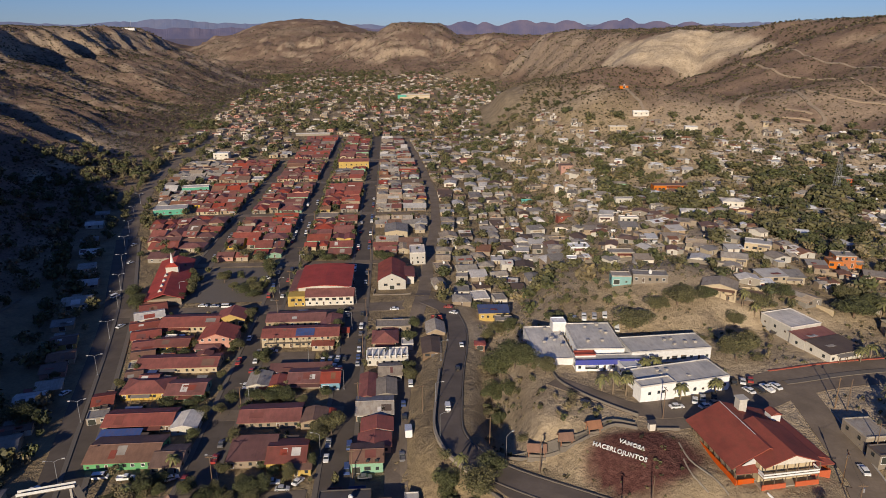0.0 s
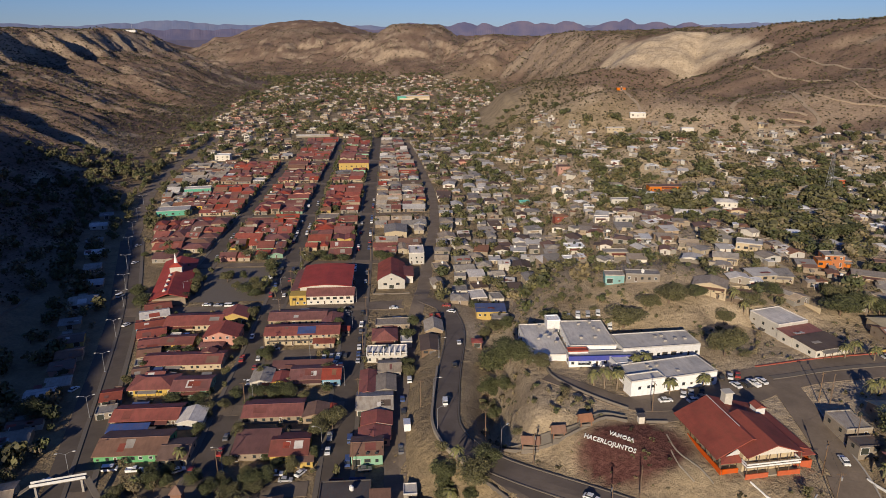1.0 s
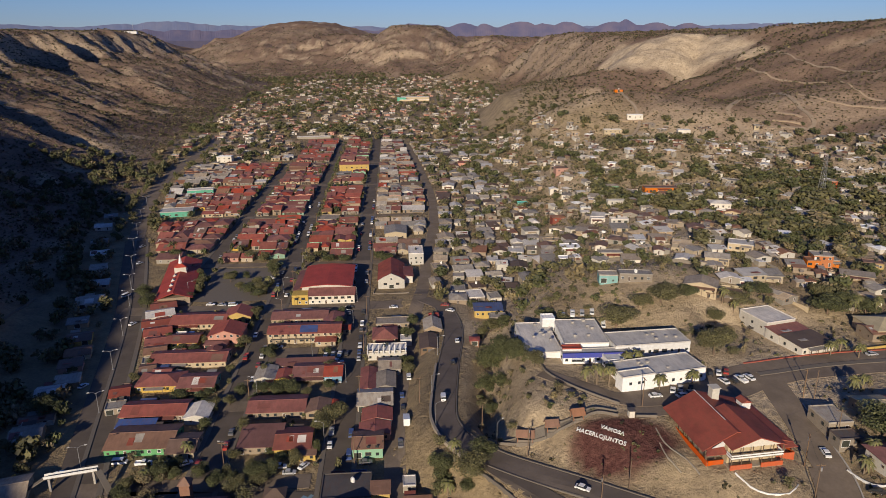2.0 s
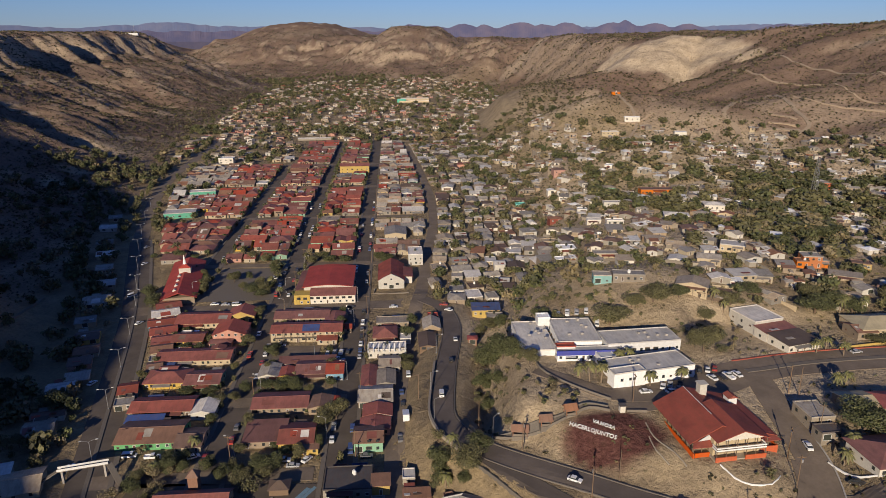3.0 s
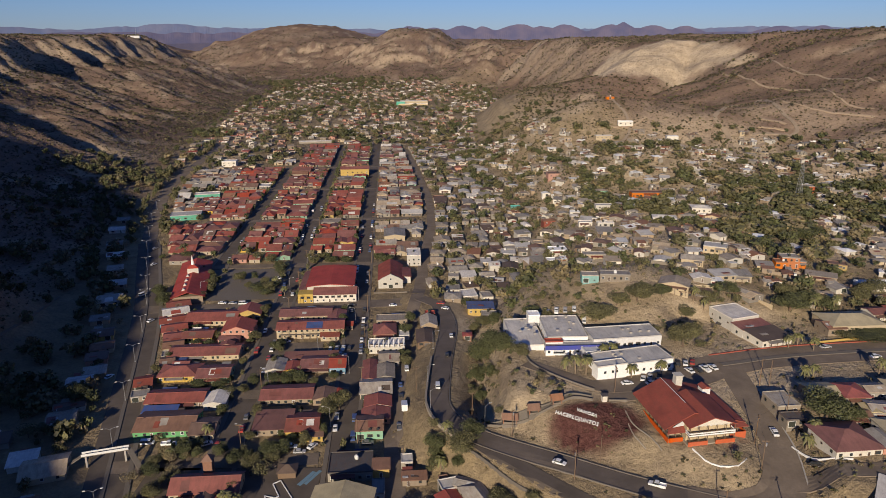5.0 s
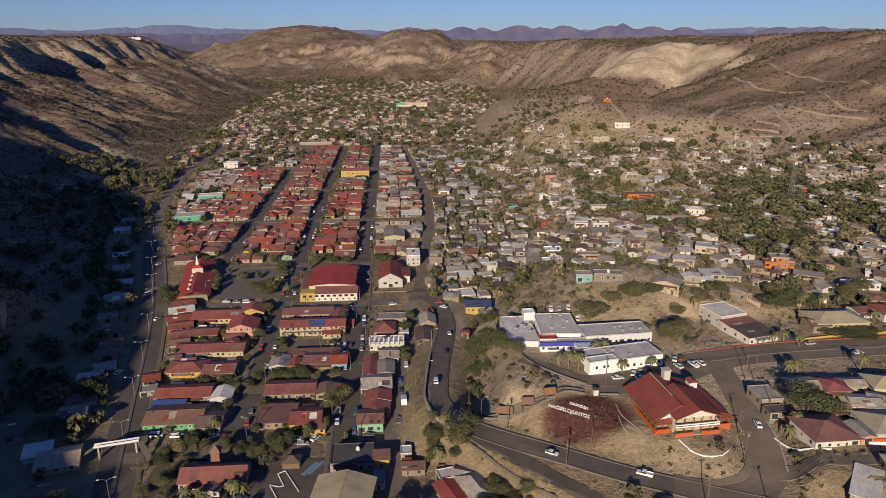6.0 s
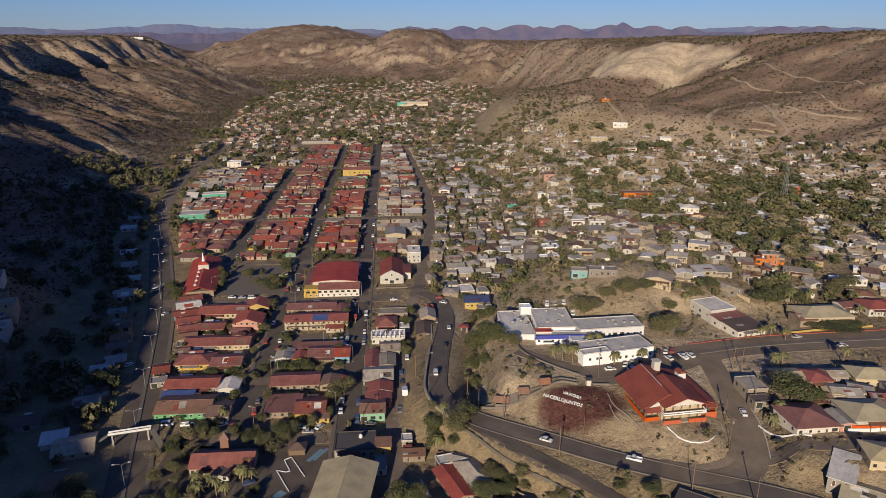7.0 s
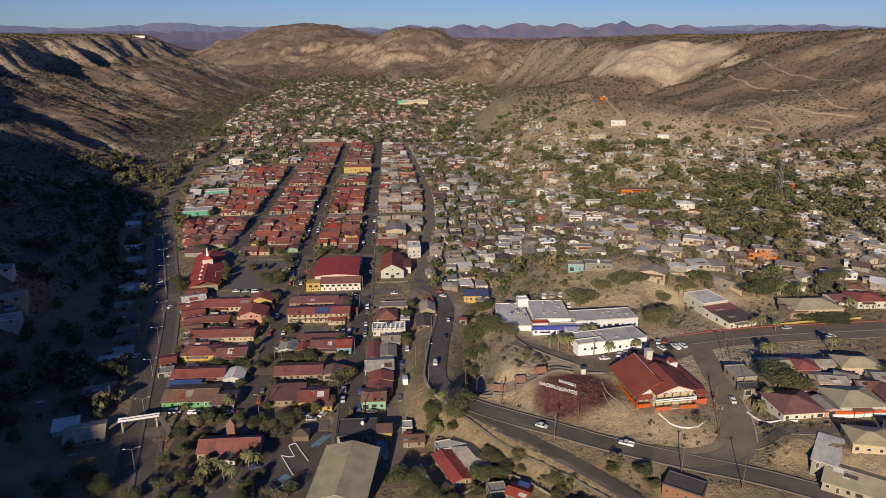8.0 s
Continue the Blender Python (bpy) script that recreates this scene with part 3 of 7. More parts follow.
# ---------------------------------------------------------------- houses
def make_opening(name, w, h, rim, frame_mat, fill_mat):
    """A frame round a set-back pane or leaf, one closed piece on the wall's face."""
    s = Shape()
    x, e = w / 2, rim
    rings = [[(-x, y, 0), (x, y, 0), (x, y, h), (-x, y, h)] for y in (0.04, -0.12)]
    rings += [[(-x + e, y, e), (x - e, y, e), (x - e, y, h - e), (-x + e, y, h - e)] for y in (-0.12, -0.03)]
    for r in rings:
        s.v += r
    for k in range(3):
        for i in range(4):
            j = (i + 1) % 4
            s.f.append((4 * k + i, 4 * k + j, 4 * k + 4 + j, 4 * k + 4 + i))
            s.m.append(0)
    s.f.append((12, 13, 14, 15))
    s.m.append(1)
    return s.mesh(name, frame_mat, fill_mat)


def make_window(w, h, frame_mat):
    return make_opening("window", w, h, 0.1, frame_mat, M_GLASS)


def make_door(w, h, mat):
    return make_opening("door", w, h, 0.08, M_WHITE, mat)


WINDOW = make_window(1.2, 1.2, M_WHITE)
WIDE_WINDOW = make_window(2.0, 1.3, M_WOOD)
DARK_WINDOW = make_window(1.0, 1.1, M_DARK)
SMALL_WINDOW = make_window(0.8, 0.7, M_WOOD)
DOOR = make_door(1.0, 2.1, M_DOOR)
GATE = make_door(2.6, 2.3, M_DARK)


def wall_shape(w, d, h, rise, roof, ridge, deep):
    s = Shape()
    x, y = w / 2, d / 2
    if roof == "gable" and rise > 0:
        if ridge == "x":
            s.prism([(-y, -deep), (y, -deep), (y, h), (0, h + rise), (-y, h)], -x, x, axis="x")
        else:
            s.prism([(-x, -deep), (x, -deep), (x, h), (0, h + rise), (-x, h)], -y, y)
    elif roof == "shed":
        s.prism([(-y, -deep), (y, -deep), (y, h), (-y, h + rise)], -x, x, axis="x")
    else:
        s.box(-x, -y, -deep, x, y, h)
    return s


def roof_shape(w, d, h, rise, roof, ridge, over=0.45):
    s = Shape()
    x, y, t = w / 2 + over, d / 2 + over, 0.16
    if roof == "gable":
        a, k = (x, rise / (w / 2)) if ridge == "y" else (y, rise / (d / 2))
        z0, z1 = h - over * k, h + rise
        profile = [(-a, z0), (0, z1), (a, z0), (a, z0 + t), (0.16, z1 + t), (0.10, z1 + t + 0.08), (-0.10, z1 + t + 0.08), (-0.16, z1 + t), (-a, z0 + t)]
        if ridge == "y":
            s.prism(profile, -y, y)
        else:
            s.prism(profile, -x, x, axis="x")
    elif roof == "hip":
        r = max(0.0, abs(w - d) / 2)
        z0, z1 = h - 0.1, h + rise
        low = [(-x, -y), (x, -y), (x, y), (-x, y)]
        s.v = [(*p, z0) for p in low] + [(*p, z0 + t) for p in low] + ([(-r, 0, z1), (r, 0, z1)] if w >= d else [(0, -r, z1), (0, r, z1)])
        s.f = [(3, 2, 1, 0)] + [(i, (i + 1) % 4, 4 + (i + 1) % 4, 4 + i) for i in range(4)]
        s.f += [(4, 5, 9, 8), (5, 6, 9), (6, 7, 8, 9), (7, 4, 8)] if w >= d else [(4, 5, 8), (5, 6, 9, 8), (6, 7, 9), (7, 4, 8, 9)]
        s.m = [0] * len(s.f)
    elif roof == "shed":
        k = rise / d
        s.prism([(-y, h + rise + over * k), (y, h - over * k), (y, h - over * k + t), (-y, h + rise + over * k + t)], -x, x, axis="x")
    else:
        e, x, y = 0.25, w / 2 + 0.06, d / 2 + 0.06
        for a, b, z in ((x, y, h - 0.08), (x, y, h + 0.42), (x - e, y - e, h + 0.42), (x - e, y - e, h + 0.10)):
            s.v += [(-a, -b, z), (a, -b, z), (a, b, z), (-a, b, z)]
        for q in range(3):
            for i in range(4):
                j = (i + 1) % 4
                s.f.append((4 * q + i, 4 * q + j, 4 * q + 4 + j, 4 * q + 4 + i))
        s.f += [(12, 13, 14, 15), (3, 2, 1, 0)]
        s.m = [0] * len(s.f)
    return s


class Bulk:
    """Many far pieces joined into one mesh."""

    def __init__(self):
        self.v, self.f, self.m, self.mats = [], [], [], []

    def add(self, s, x, y, z, turn, mat):
        if mat not in self.mats:
            self.mats.append(mat)
        k, n = self.mats.index(mat), len(self.v)
        c, q = math.cos(radians(turn)), math.sin(radians(turn))
        self.v += [(x + a * c - b * q, y + a * q + b * c, z + h) for a, b, h in s.v]
        self.f += [tuple(n + i for i in fc) for fc in s.f]
        self.m += [k] * len(s.f)

    def build(self, name, label, category):
        me = bpy.data.meshes.new(name)
        me.from_pydata(self.v, [], self.f)
        for m in self.mats:
            me.materials.append(m)
        me.polygons.foreach_set("material_index", self.m)
        me.update()
        return tagged(new(name, me), label, category, kind="stuff")


FAR_HOUSES, FAR_TREES = Bulk(), Bulk()
def make_porch(mat):
    s = Shape()
    s.prism([(2.0, -0.35), (2.0, -0.25), (-0.02, 0.1), (-0.02, 0.0)], -0.5, 0.5, axis="x")
    return s.mesh("porch_roof", mat)


def unit_box(name, mat, x0, y0, z0, x1, y1, z1):
    s = Shape()
    s.box(x0, y0, z0, x1, y1, z1)
    return s.mesh(name, mat)


PORCH = [make_porch(ROOF_M[k]) for k in ("maroon", "rust", "grey")]
PORCH_POST = unit_box("porch_post", WALL_M["wood"], -0.07, -0.07, -0.3, 0.07, 0.07, 1.0)
for k in ("rust", "grey", "maroon", "red", "pale", "brown"):
    CACHE[("sheet", k)] = unit_box("roof_sheet", ROOF_M[k], -0.5, -0.5, -0.03, 0.5, 0.5, 0.03)

WORD = {"bright": "bright red", "vivid": "vivid orange", "pale": "pale grey", "block": "bare block", "royal": "deep blue", "rust": "rusty", "maroon": "dark red"}
SHAPE = {"gable": "gabled", "hip": "hipped", "shed": "lean-to", "flat": "flat"}
TAKEN = []


def far_clutter(x, y, w, d, h, rise, roof, ridge, base, turn):
    """Odd sheets on a roof, a tank, a lean-to and a stretch of yard wall."""
    rnd = random.Random(int(x * 17 + y * 5))
    tops = ("rust", "grey", "tan", "maroon", "brown", "pale", "dark")
    if ridge == "x" and roof in ("gable", "shed"):
        for i in range(rnd.choice((0, 1, 1, 2))):
            sw = rnd.uniform(0.18, 0.45) * w
            u, half = rnd.uniform(-w / 2, w / 2 - sw), d / 2 if roof == "gable" else d
            v0 = rnd.uniform(0.0, 0.45) * half
            v1 = v0 + rnd.uniform(0.3, 0.5) * half
            s = Shape()
            za, zb = [h + 0.2 + rise * (v / half if roof == "gable" else 1 - v / half) for v in (v0, v1)]
            a, b = -d / 2 + v0, -d / 2 + v1
            low = [(u, a, za), (u + sw, a, za), (u + sw, b, zb), (u, b, zb)]
            s.v = low + [(p, q, r + 0.06) for p, q, r in low]
            s.f = [(3, 2, 1, 0), (4, 5, 6, 7), (0, 1, 5, 4), (1, 2, 6, 5), (2, 3, 7, 6), (3, 0, 4, 7)]
            FAR_HOUSES.add(s, x, y, base, turn, ROOF_M[rnd.choice(tops)])
    elif roof == "flat":
        for i in range(rnd.choice((0, 1, 2))):
            s, u, v, k = Shape(), rnd.uniform(-0.35, 0.35) * w, rnd.uniform(-0.35, 0.35) * d, rnd.uniform(0.5, 1.3)
            if rnd.random() < 0.5:
                s.tube((u, v, h + 0.1), (u, v, h + 1.3), 0.6, 0.55, 7)
            else:
                s.box(u - k, v - 0.6, h + 0.1, u + k, v + 0.6, h + rnd.uniform(0.4, 1.2))
            FAR_HOUSES.add(s, x, y, base, turn, rnd.choice((M_DARK, M_WHITE, ROOF_M["rust"], M_CONCRETE)))
    s = Shape()
    k, e = rnd.uniform(0.25, 0.6) * w, rnd.uniform(1.4, 2.8)
    u = rnd.uniform(-w / 2, w / 2 - k)
    s.prism([(d / 2 + e, h - 1.25), (d / 2 + e, h - 1.15), (d / 2 - 0.1, h - 0.55), (d / 2 - 0.1, h - 0.65)], u, u + k, axis="x")
    for c in (u + 0.1, u + k - 0.25):
        s.box(c, -d / 2 - e + 0.1, -0.6, c + 0.14, -d / 2 - e + 0.24, h - 1.2)
    FAR_HOUSES.add(s, x, y, base, turn, ROOF_M[rnd.choice(tops)])


def house(x, y, w, d, h=3.4, roof="gable", ridge="x", wall="cream", top="red", turn=GRID, rise=None, detail=2, name="house", label="", group="houses of the town", floors=1, z=None, side=True, over=0.45):
    """A house on the land: wall, roof, doors and windows as parts."""
    w, d, h = round(w * 2) / 2, round(d * 2) / 2, round(h * 5) / 5
    if rise is None:
        rise = {"gable": 0.12, "hip": 0.14, "shed": 0.09, "flat": 0.0}[roof] * (d if ridge == "x" or roof == "shed" else w)
        rise = round(min(rise, 3.2) * 5) / 5
    c, s = math.cos(radians(turn)), math.sin(radians(turn))
    cs = [(x + u * w / 2 * c - v * d / 2 * s, y + u * w / 2 * s + v * d / 2 * c) for u in (-1, 1) for v in (-1, 1)]
    zs = ground_at([p[0] for p in cs], [p[1] for p in cs])
    base = float(zs.mean()) if z is None else z
    deep = round(max(0.6, base - float(zs.min()) + 0.4) * 2) / 2
    TAKEN.append((x, y, max(w, d) / 2))
    if detail < 0:
        FAR_HOUSES.add(wall_shape(w, d, h, rise, roof, ridge, deep), x, y, base, turn, WALL_M[wall])
        FAR_HOUSES.add(roof_shape(w, d, h, rise, roof, ridge, over), x, y, base, turn, ROOF_M[top])
        for i in range(max(1, int(w / 4))):
            u, hole = -w / 2 + (i + 0.5) * w / max(1, int(w / 4)), Shape()
            hole.box(u - 0.6, -d / 2 - 0.05, 0.1 if i == 0 else 1.0, u + 0.6, -d / 2 + 0.05, 2.2)
            FAR_HOUSES.add(hole, x, y, base, turn, M_GLASS)
        far_clutter(x, y, w, d, h, rise, roof, ridge, base, turn)
        return None
    label = label or f"{WORD.get(wall, wall)} {'two-storey' if floors > 1 else 'single-storey'} house with a {WORD.get(top, top)} {SHAPE[roof]} roof"
    root = thing(name, pose(x, y, base, 0, 0, turn), label, "house" if name == "house" else name.replace("_", " "), group)
    part("wall", cached(("w", w, d, h, rise, roof, ridge, wall, deep), lambda: wall_shape(w, d, h, rise, roof, ridge, deep).mesh("wall", WALL_M[wall])), root)
    part("roof", cached(("r", w, d, h, rise, roof, ridge, top, over), lambda: roof_shape(w, d, h, rise, roof, ridge, over).mesh("roof", ROOF_M[top])), root)
    if detail:
        rnd = random.Random(int(x * 13 + y * 7))
        if roof in ("gable", "shed") and ridge == "x" and name == "house":
            tilt = math.atan2(rise, d / 2 if roof == "gable" else -d)
            for i in range(rnd.choice((0, 1, 1, 2, 3))):
                sw, sl = rnd.uniform(1.0, min(5.0, w * 0.4)), rnd.uniform(1.2, d * 0.38)
                u, v = rnd.uniform(-w / 2 + sw / 2, w / 2 - sw / 2), -d / 2 + sl / 2 + rnd.uniform(0, max(0.1, (d / 2 if roof == "gable" else d) - sl - 0.3))
                zz = h + rise * ((v + d / 2) / (d / 2) if roof == "gable" else 1 - (v + d / 2) / d) + 0.19
                part("roof_sheet", cached(("sheet", rnd.choice(("rust", "grey", "maroon", "red", "pale", "brown"))), None), root, pose(u, v, zz, math.degrees(tilt)) @ Matrix.Diagonal((sw, sl, 1, 1)))
        if roof == "flat" and name == "house" and rnd.random() < 0.5:
            u, v = rnd.uniform(-w / 3, w / 3), rnd.uniform(-d / 4, d / 3)
            water_tank(x + u * c - v * s, y + u * s + v * c, base + h + 0.1, rnd.choice((0, 0, 1)))
        if detail > 1 and floors == 1 and w > 7 and rnd.random() < 0.5 and name == "house":
            pw = round(w * rnd.uniform(0.35, 0.8))
            u = rnd.uniform(-(w - pw) / 2, (w - pw) / 2)
            part("porch_roof", PORCH[rnd.randrange(3)], root, pose(u, -d / 2, h - 0.5) @ Matrix.Diagonal((pw, 1, 1, 1)))
            for k in range(3):
                part("porch_post", PORCH_POST, root, pose(u + (k - 1) * (pw / 2 - 0.15), -d / 2 - 1.75, 0) @ Matrix.Diagonal((1, 1, h - 0.85, 1)))
        gap = 2.6 if detail > 1 else 4.2
        for lv in range(floors):
            n = max(1, int((w - 0.8) / gap))
            dr = rnd.randrange(n)
            for i in range(n):
                u = -w / 2 + (i + 0.5) * w / n
                if i == dr and lv == 0:
                    part("door", DOOR if rnd.random() < 0.75 or w / n < 3.2 else GATE, root, pose(u, -d / 2, 0.05))
                else:
                    part("window", rnd.choice((WINDOW, DARK_WINDOW, DARK_WINDOW, SMALL_WINDOW, WIDE_WINDOW if w / n > 2.4 else WINDOW)), root, pose(u + rnd.uniform(-0.3, 0.3), -d / 2, 1.0 + lv * 2.7))
            if side and detail > 1:
                for sx in (-1, 1):
                    if sx * x > 0 and abs(x) > 15:
                        continue
                    for i in range(max(1, int(d / 4.5))):
                        v = -d / 2 + (i + 0.5) * d / max(1, int(d / 4.5))
                        part("window", rnd.choice((DARK_WINDOW, SMALL_WINDOW)), root, pose(sx * w / 2, v, 1.0 + lv * 2.7, 0, 0, 90 * sx))
    return root


# ---------------------------------------------------------------- plants
def crown_shape(seed, w, h, lumps, per, size):
    rnd = random.Random(seed)
    s = Shape()
    cs = []
    for i in range(lumps):
        a, r = rnd.uniform(0, 6.283), math.sqrt(rnd.random()) * 0.62
        cs.append((math.cos(a) * r * w / 2, math.sin(a) * r * w / 2, h * rnd.uniform(0.22, 0.80), rnd.uniform(0.20, 0.36)))
    for cx, cy, cz, k in cs:
        for j in range(per):
            n = Vector((rnd.gauss(0, 1), rnd.gauss(0, 1), rnd.gauss(0.15, 1))).normalized()
            r = rnd.uniform(0.55, 1.0) ** 0.5
            p = Vector((cx + n.x * r * k * w, cy + n.y * r * k * w, cz + n.z * r * k * h * 0.9))
            if p.z < 0.03 * h:
                continue
            t = (n + Vector((rnd.gauss(0, 0.6), rnd.gauss(0, 0.6), rnd.gauss(0, 0.6)))).normalized()
            u = t.cross(Vector((rnd.gauss(0, 1), rnd.gauss(0, 1), rnd.gauss(0, 1)))).normalized() * size * rnd.uniform(0.6, 1.3)
            v = t.cross(u) * rnd.uniform(0.5, 0.9)
            s.face(tuple(p - u), tuple(p - v * 0.8), tuple(p + u), tuple(p + v))
    return s


def trunk_shape(seed, h, r, reach):
    rnd = random.Random(seed)
    s = Shape()
    fork = h * 0.5
    lean = Vector((rnd.uniform(-0.1, 0.1) * h, rnd.uniform(-0.1, 0.1) * h, fork))
    s.tube((0, 0, -0.4), lean, r, r * 0.7, 7)
    for i in range(5):
        a = 6.283 * i / 5 + rnd.uniform(-0.4, 0.4)
        e = lean + Vector((math.cos(a) * reach, math.sin(a) * reach, h * rnd.uniform(0.3, 0.6)))
        m = lean.lerp(e, 0.5) + Vector((0, 0, h * 0.08))
        s.tube(lean, m, r * 0.5, r * 0.32, 5)
        s.tube(m, e, r * 0.32, r * 0.1, 4)
    return s


BROAD = [(trunk_shape(i, 4.0, 0.22, 1.9).mesh("trunk", M_BARK), crown_shape(100 + i, 7.0, 5.0, 12 + i % 3, 420, 0.18).mesh("crown", M_LEAF[i % 2])) for i in range(6)]
DRY = [(trunk_shape(20 + i, 3.6, 0.16, 1.6).mesh("trunk", M_BARK), crown_shape(140 + i, 6.0, 4.2, 9, 80, 0.26).mesh("crown", M_LEAF[2 if i % 2 else 1])) for i in range(4)]
FAR_CROWNS = [crown_shape(160 + i, 6.0, 4.4, 7, 22, 0.74) for i in range(6)]
FAR_TRUNK = Shape()
FAR_TRUNK.tube((0, 0, -0.5), (0, 0, 2.4), 0.2, 0.12, 4)


def scaled(s, k, v, up):
    t = Shape()
    t.v, t.f, t.m = [(a * k, b * k, c * v + up) for a, b, c in s.v], s.f, s.m
    return t


def tree(x, y, w=7.0, h=6.5, kind="broad", far=False, label=""):
    rnd = random.Random(int(x * 31 + y * 17))
    k, v = w / 7.2, h / 6.6
    if far or w < 3.4 or y > 400:
        z, turn = ground_z(x, y), rnd.uniform(0, 360)
        FAR_TREES.add(scaled(FAR_CROWNS[rnd.randrange(6)], w / 6.5, h / 5.2, h * 0.12), x, y, z, turn, M_LEAF[rnd.choice((0, 0, 1, 1, 0, 1, 1, 2))])
        FAR_TREES.add(scaled(FAR_TRUNK, k, v, 0), x, y, z, turn, M_BARK)
        return None
    pool = DRY if kind == "dry" else BROAD
    t, c = pool[rnd.randrange(len(pool))]
    what = label or {"broad": "leafy green broad-crowned tree on dry ground", "dry": "sparse olive desert tree on dry ground"}[kind]
    root = thing("tree", pose(x, y, ground_z(x, y), 0, 0, rnd.uniform(0, 360)), what, "tree", "trees of the valley")
    part("trunk", t, root, Matrix.Diagonal((k, k, v, 1)))
    part("crown", c, root, pose(0, 0, 1.3 * v) @ Matrix.Diagonal((k, k, v, 1)))
    return root


def frond_mesh(seed, n, length):
    rnd = random.Random(seed)
    s = Shape()
    for i in range(n):
        a, up = 2.4 * i + rnd.uniform(-0.2, 0.2), rnd.uniform(-0.35, 1.0)
        d = Vector((math.cos(a), math.sin(a), 0))
        side = Vector((-d.y, d.x, 0))
        last, lw = Vector((0, 0, 0)), 0.12
        for j in range(1, 5):
            q = j / 4
            p = d * length * q * (0.95 - 0.25 * abs(up)) + Vector((0, 0, length * (up * 0.8 * q - 0.75 * q * q)))
            wd = 0.42 * math.sin(0.35 + 2.6 * q) + 0.03
            drop = Vector((0, 0, -0.12))
            s.face(tuple(last), tuple(p), tuple(p + side * wd + drop), tuple(last + side * lw + drop))
            s.face(tuple(p), tuple(last), tuple(last - side * lw + drop), tuple(p - side * wd + drop))
            last, lw = p, wd
    return s.mesh("fronds", M_FROND)


FRONDS = [frond_mesh(i, 26, 2.9) for i in range(3)]


def palm_trunk(h, seed):
    s = Shape()
    rnd = random.Random(seed)
    last = Vector((0, 0, -0.3))
    for j in range(1, 6):
        p = Vector((rnd.uniform(-0.12, 0.12) * j / 3, rnd.uniform(-0.12, 0.12) * j / 3, h * j / 5))
        s.tube(last, p, 0.27 - 0.02 * j, 0.25 - 0.02 * j, 7)
        last = p
    return s.mesh("trunk", M_PALMBARK), last


PALMS = [palm_trunk(h, i) for i, h in enumerate((5.0, 7.0, 9.0))]


def palm(x, y, size=1, k=1.0):
    tr, tip = PALMS[size]
    root = thing("palm_tree", pose(x, y, ground_z(x, y), 0, 0, (x * 37) % 360), "tall palm with a shaggy crown of green fronds", "palm tree", "palms of the valley")
    part("trunk", tr, root)
    part("fronds", FRONDS[int(x * 3) % 3], root, pose(*tip) @ Matrix.Scale(k, 4))
    return root


# ---------------------------------------------------------------- street furniture and vehicles
def make_lamp(double):
    pole, arm, head = Shape(), Shape(), Shape()
    pole.tube((0, 0, -0.3), (0, 0, 8.2), 0.13, 0.08, 8)
    pole.box(-0.25, -0.25, -0.3, 0.25, 0.25, 0.25)
    arm.tube((0, 0, 8.1), (1.1, 0, 8.7), 0.07, 0.06, 6)
    arm.tube((1.1, 0, 8.7), (2.3, 0, 8.85), 0.06, 0.05, 6)
    head.prism([(2.1, 8.76), (3.0, 8.80), (2.95, 8.98), (2.2, 9.0)], -0.19, 0.19)
    return pole.mesh("pole", M_STEEL), arm.mesh("arm", M_STEEL), head.mesh("lamp_head", M_LAMP)


LAMP = make_lamp(True)


def street_lamp(x, y, turn, double=True, z=None):
    root = thing("street_lamp", pose(x, y, ground_z(x, y) + 0.1 if z is None else z, 0, 0, turn), "grey steel street lamp with two curved arms" if double else "grey steel street lamp with one curved arm", "street lamp", "street lamps")
    part("pole", LAMP[0], root)
    for a in ((0, 180) if double else (0,)):
        arm = part("arm", LAMP[1], root, pose(0, 0, 0, 0, 0, a))
        part("lamp_head", LAMP[2], arm)
    return root


def make_pole():
    pole, bar, pot = Shape(), Shape(), Shape()
    pole.tube((0, 0, -0.5), (0, 0, 10.5), 0.17, 0.11, 8)
    bar.box(-1.2, -0.07, 9.8, 1.2, 0.07, 9.95)
    for u in (-1.1, -0.5, 0.5, 1.1):
        bar.tube((u, 0, 9.94), (u, 0, 10.2), 0.06, 0.04, 5)
    pot.tube((0.35, 0, 8.2), (0.35, 0, 9.2), 0.28, 0.28, 10)
    return pole.mesh("pole", M_WOOD), bar.mesh("crossarm", M_WOOD), pot.mesh("transformer", M_STEEL)


POLE = make_pole()


def utility_pole(x, y, turn=0, can=False):
    root = thing("utility_pole", pose(x, y, ground_z(x, y), 0, 0, turn), "brown timber utility pole with a crossarm", "utility pole", "utility poles")
    part("pole", POLE[0], root)
    part("crossarm", POLE[1], root)
    if can:
        part("transformer", POLE[2], root, None, "grey steel transformer can")
    return root


def cable(a, b, sag=0.8):
    s = Shape()
    a, b = Vector((*a, ground_z(*a) + 10.1)), Vector((*b, ground_z(*b) + 10.1))
    last = a
    for i in range(1, 9):
        t = i / 8
        p = a.lerp(b, t) - Vector((0, 0, sag * 4 * t * (1 - t)))
        s.tube(last, p, 0.025, 0.025, 3)
        last = p
    return tagged(new("power_cable", s.mesh("power_cable", M_DARK)), "thin black power cable slung between poles", "cable", "power cables")


def gloss(name, c):
    m, ns, ls, b = material(name, 0.35)
    dust = noise_out(ns, ls, 2.5, 4, 0.4, 0.75)
    ls.new(mixed(ns, ls, "MIX", dust, c, mixed(ns, ls, "MIX", 0.35, c, (0.3, 0.25, 0.2))), b.inputs["Base Color"])
    b.inputs["Specular IOR Level"].default_value = 0.5
    return m


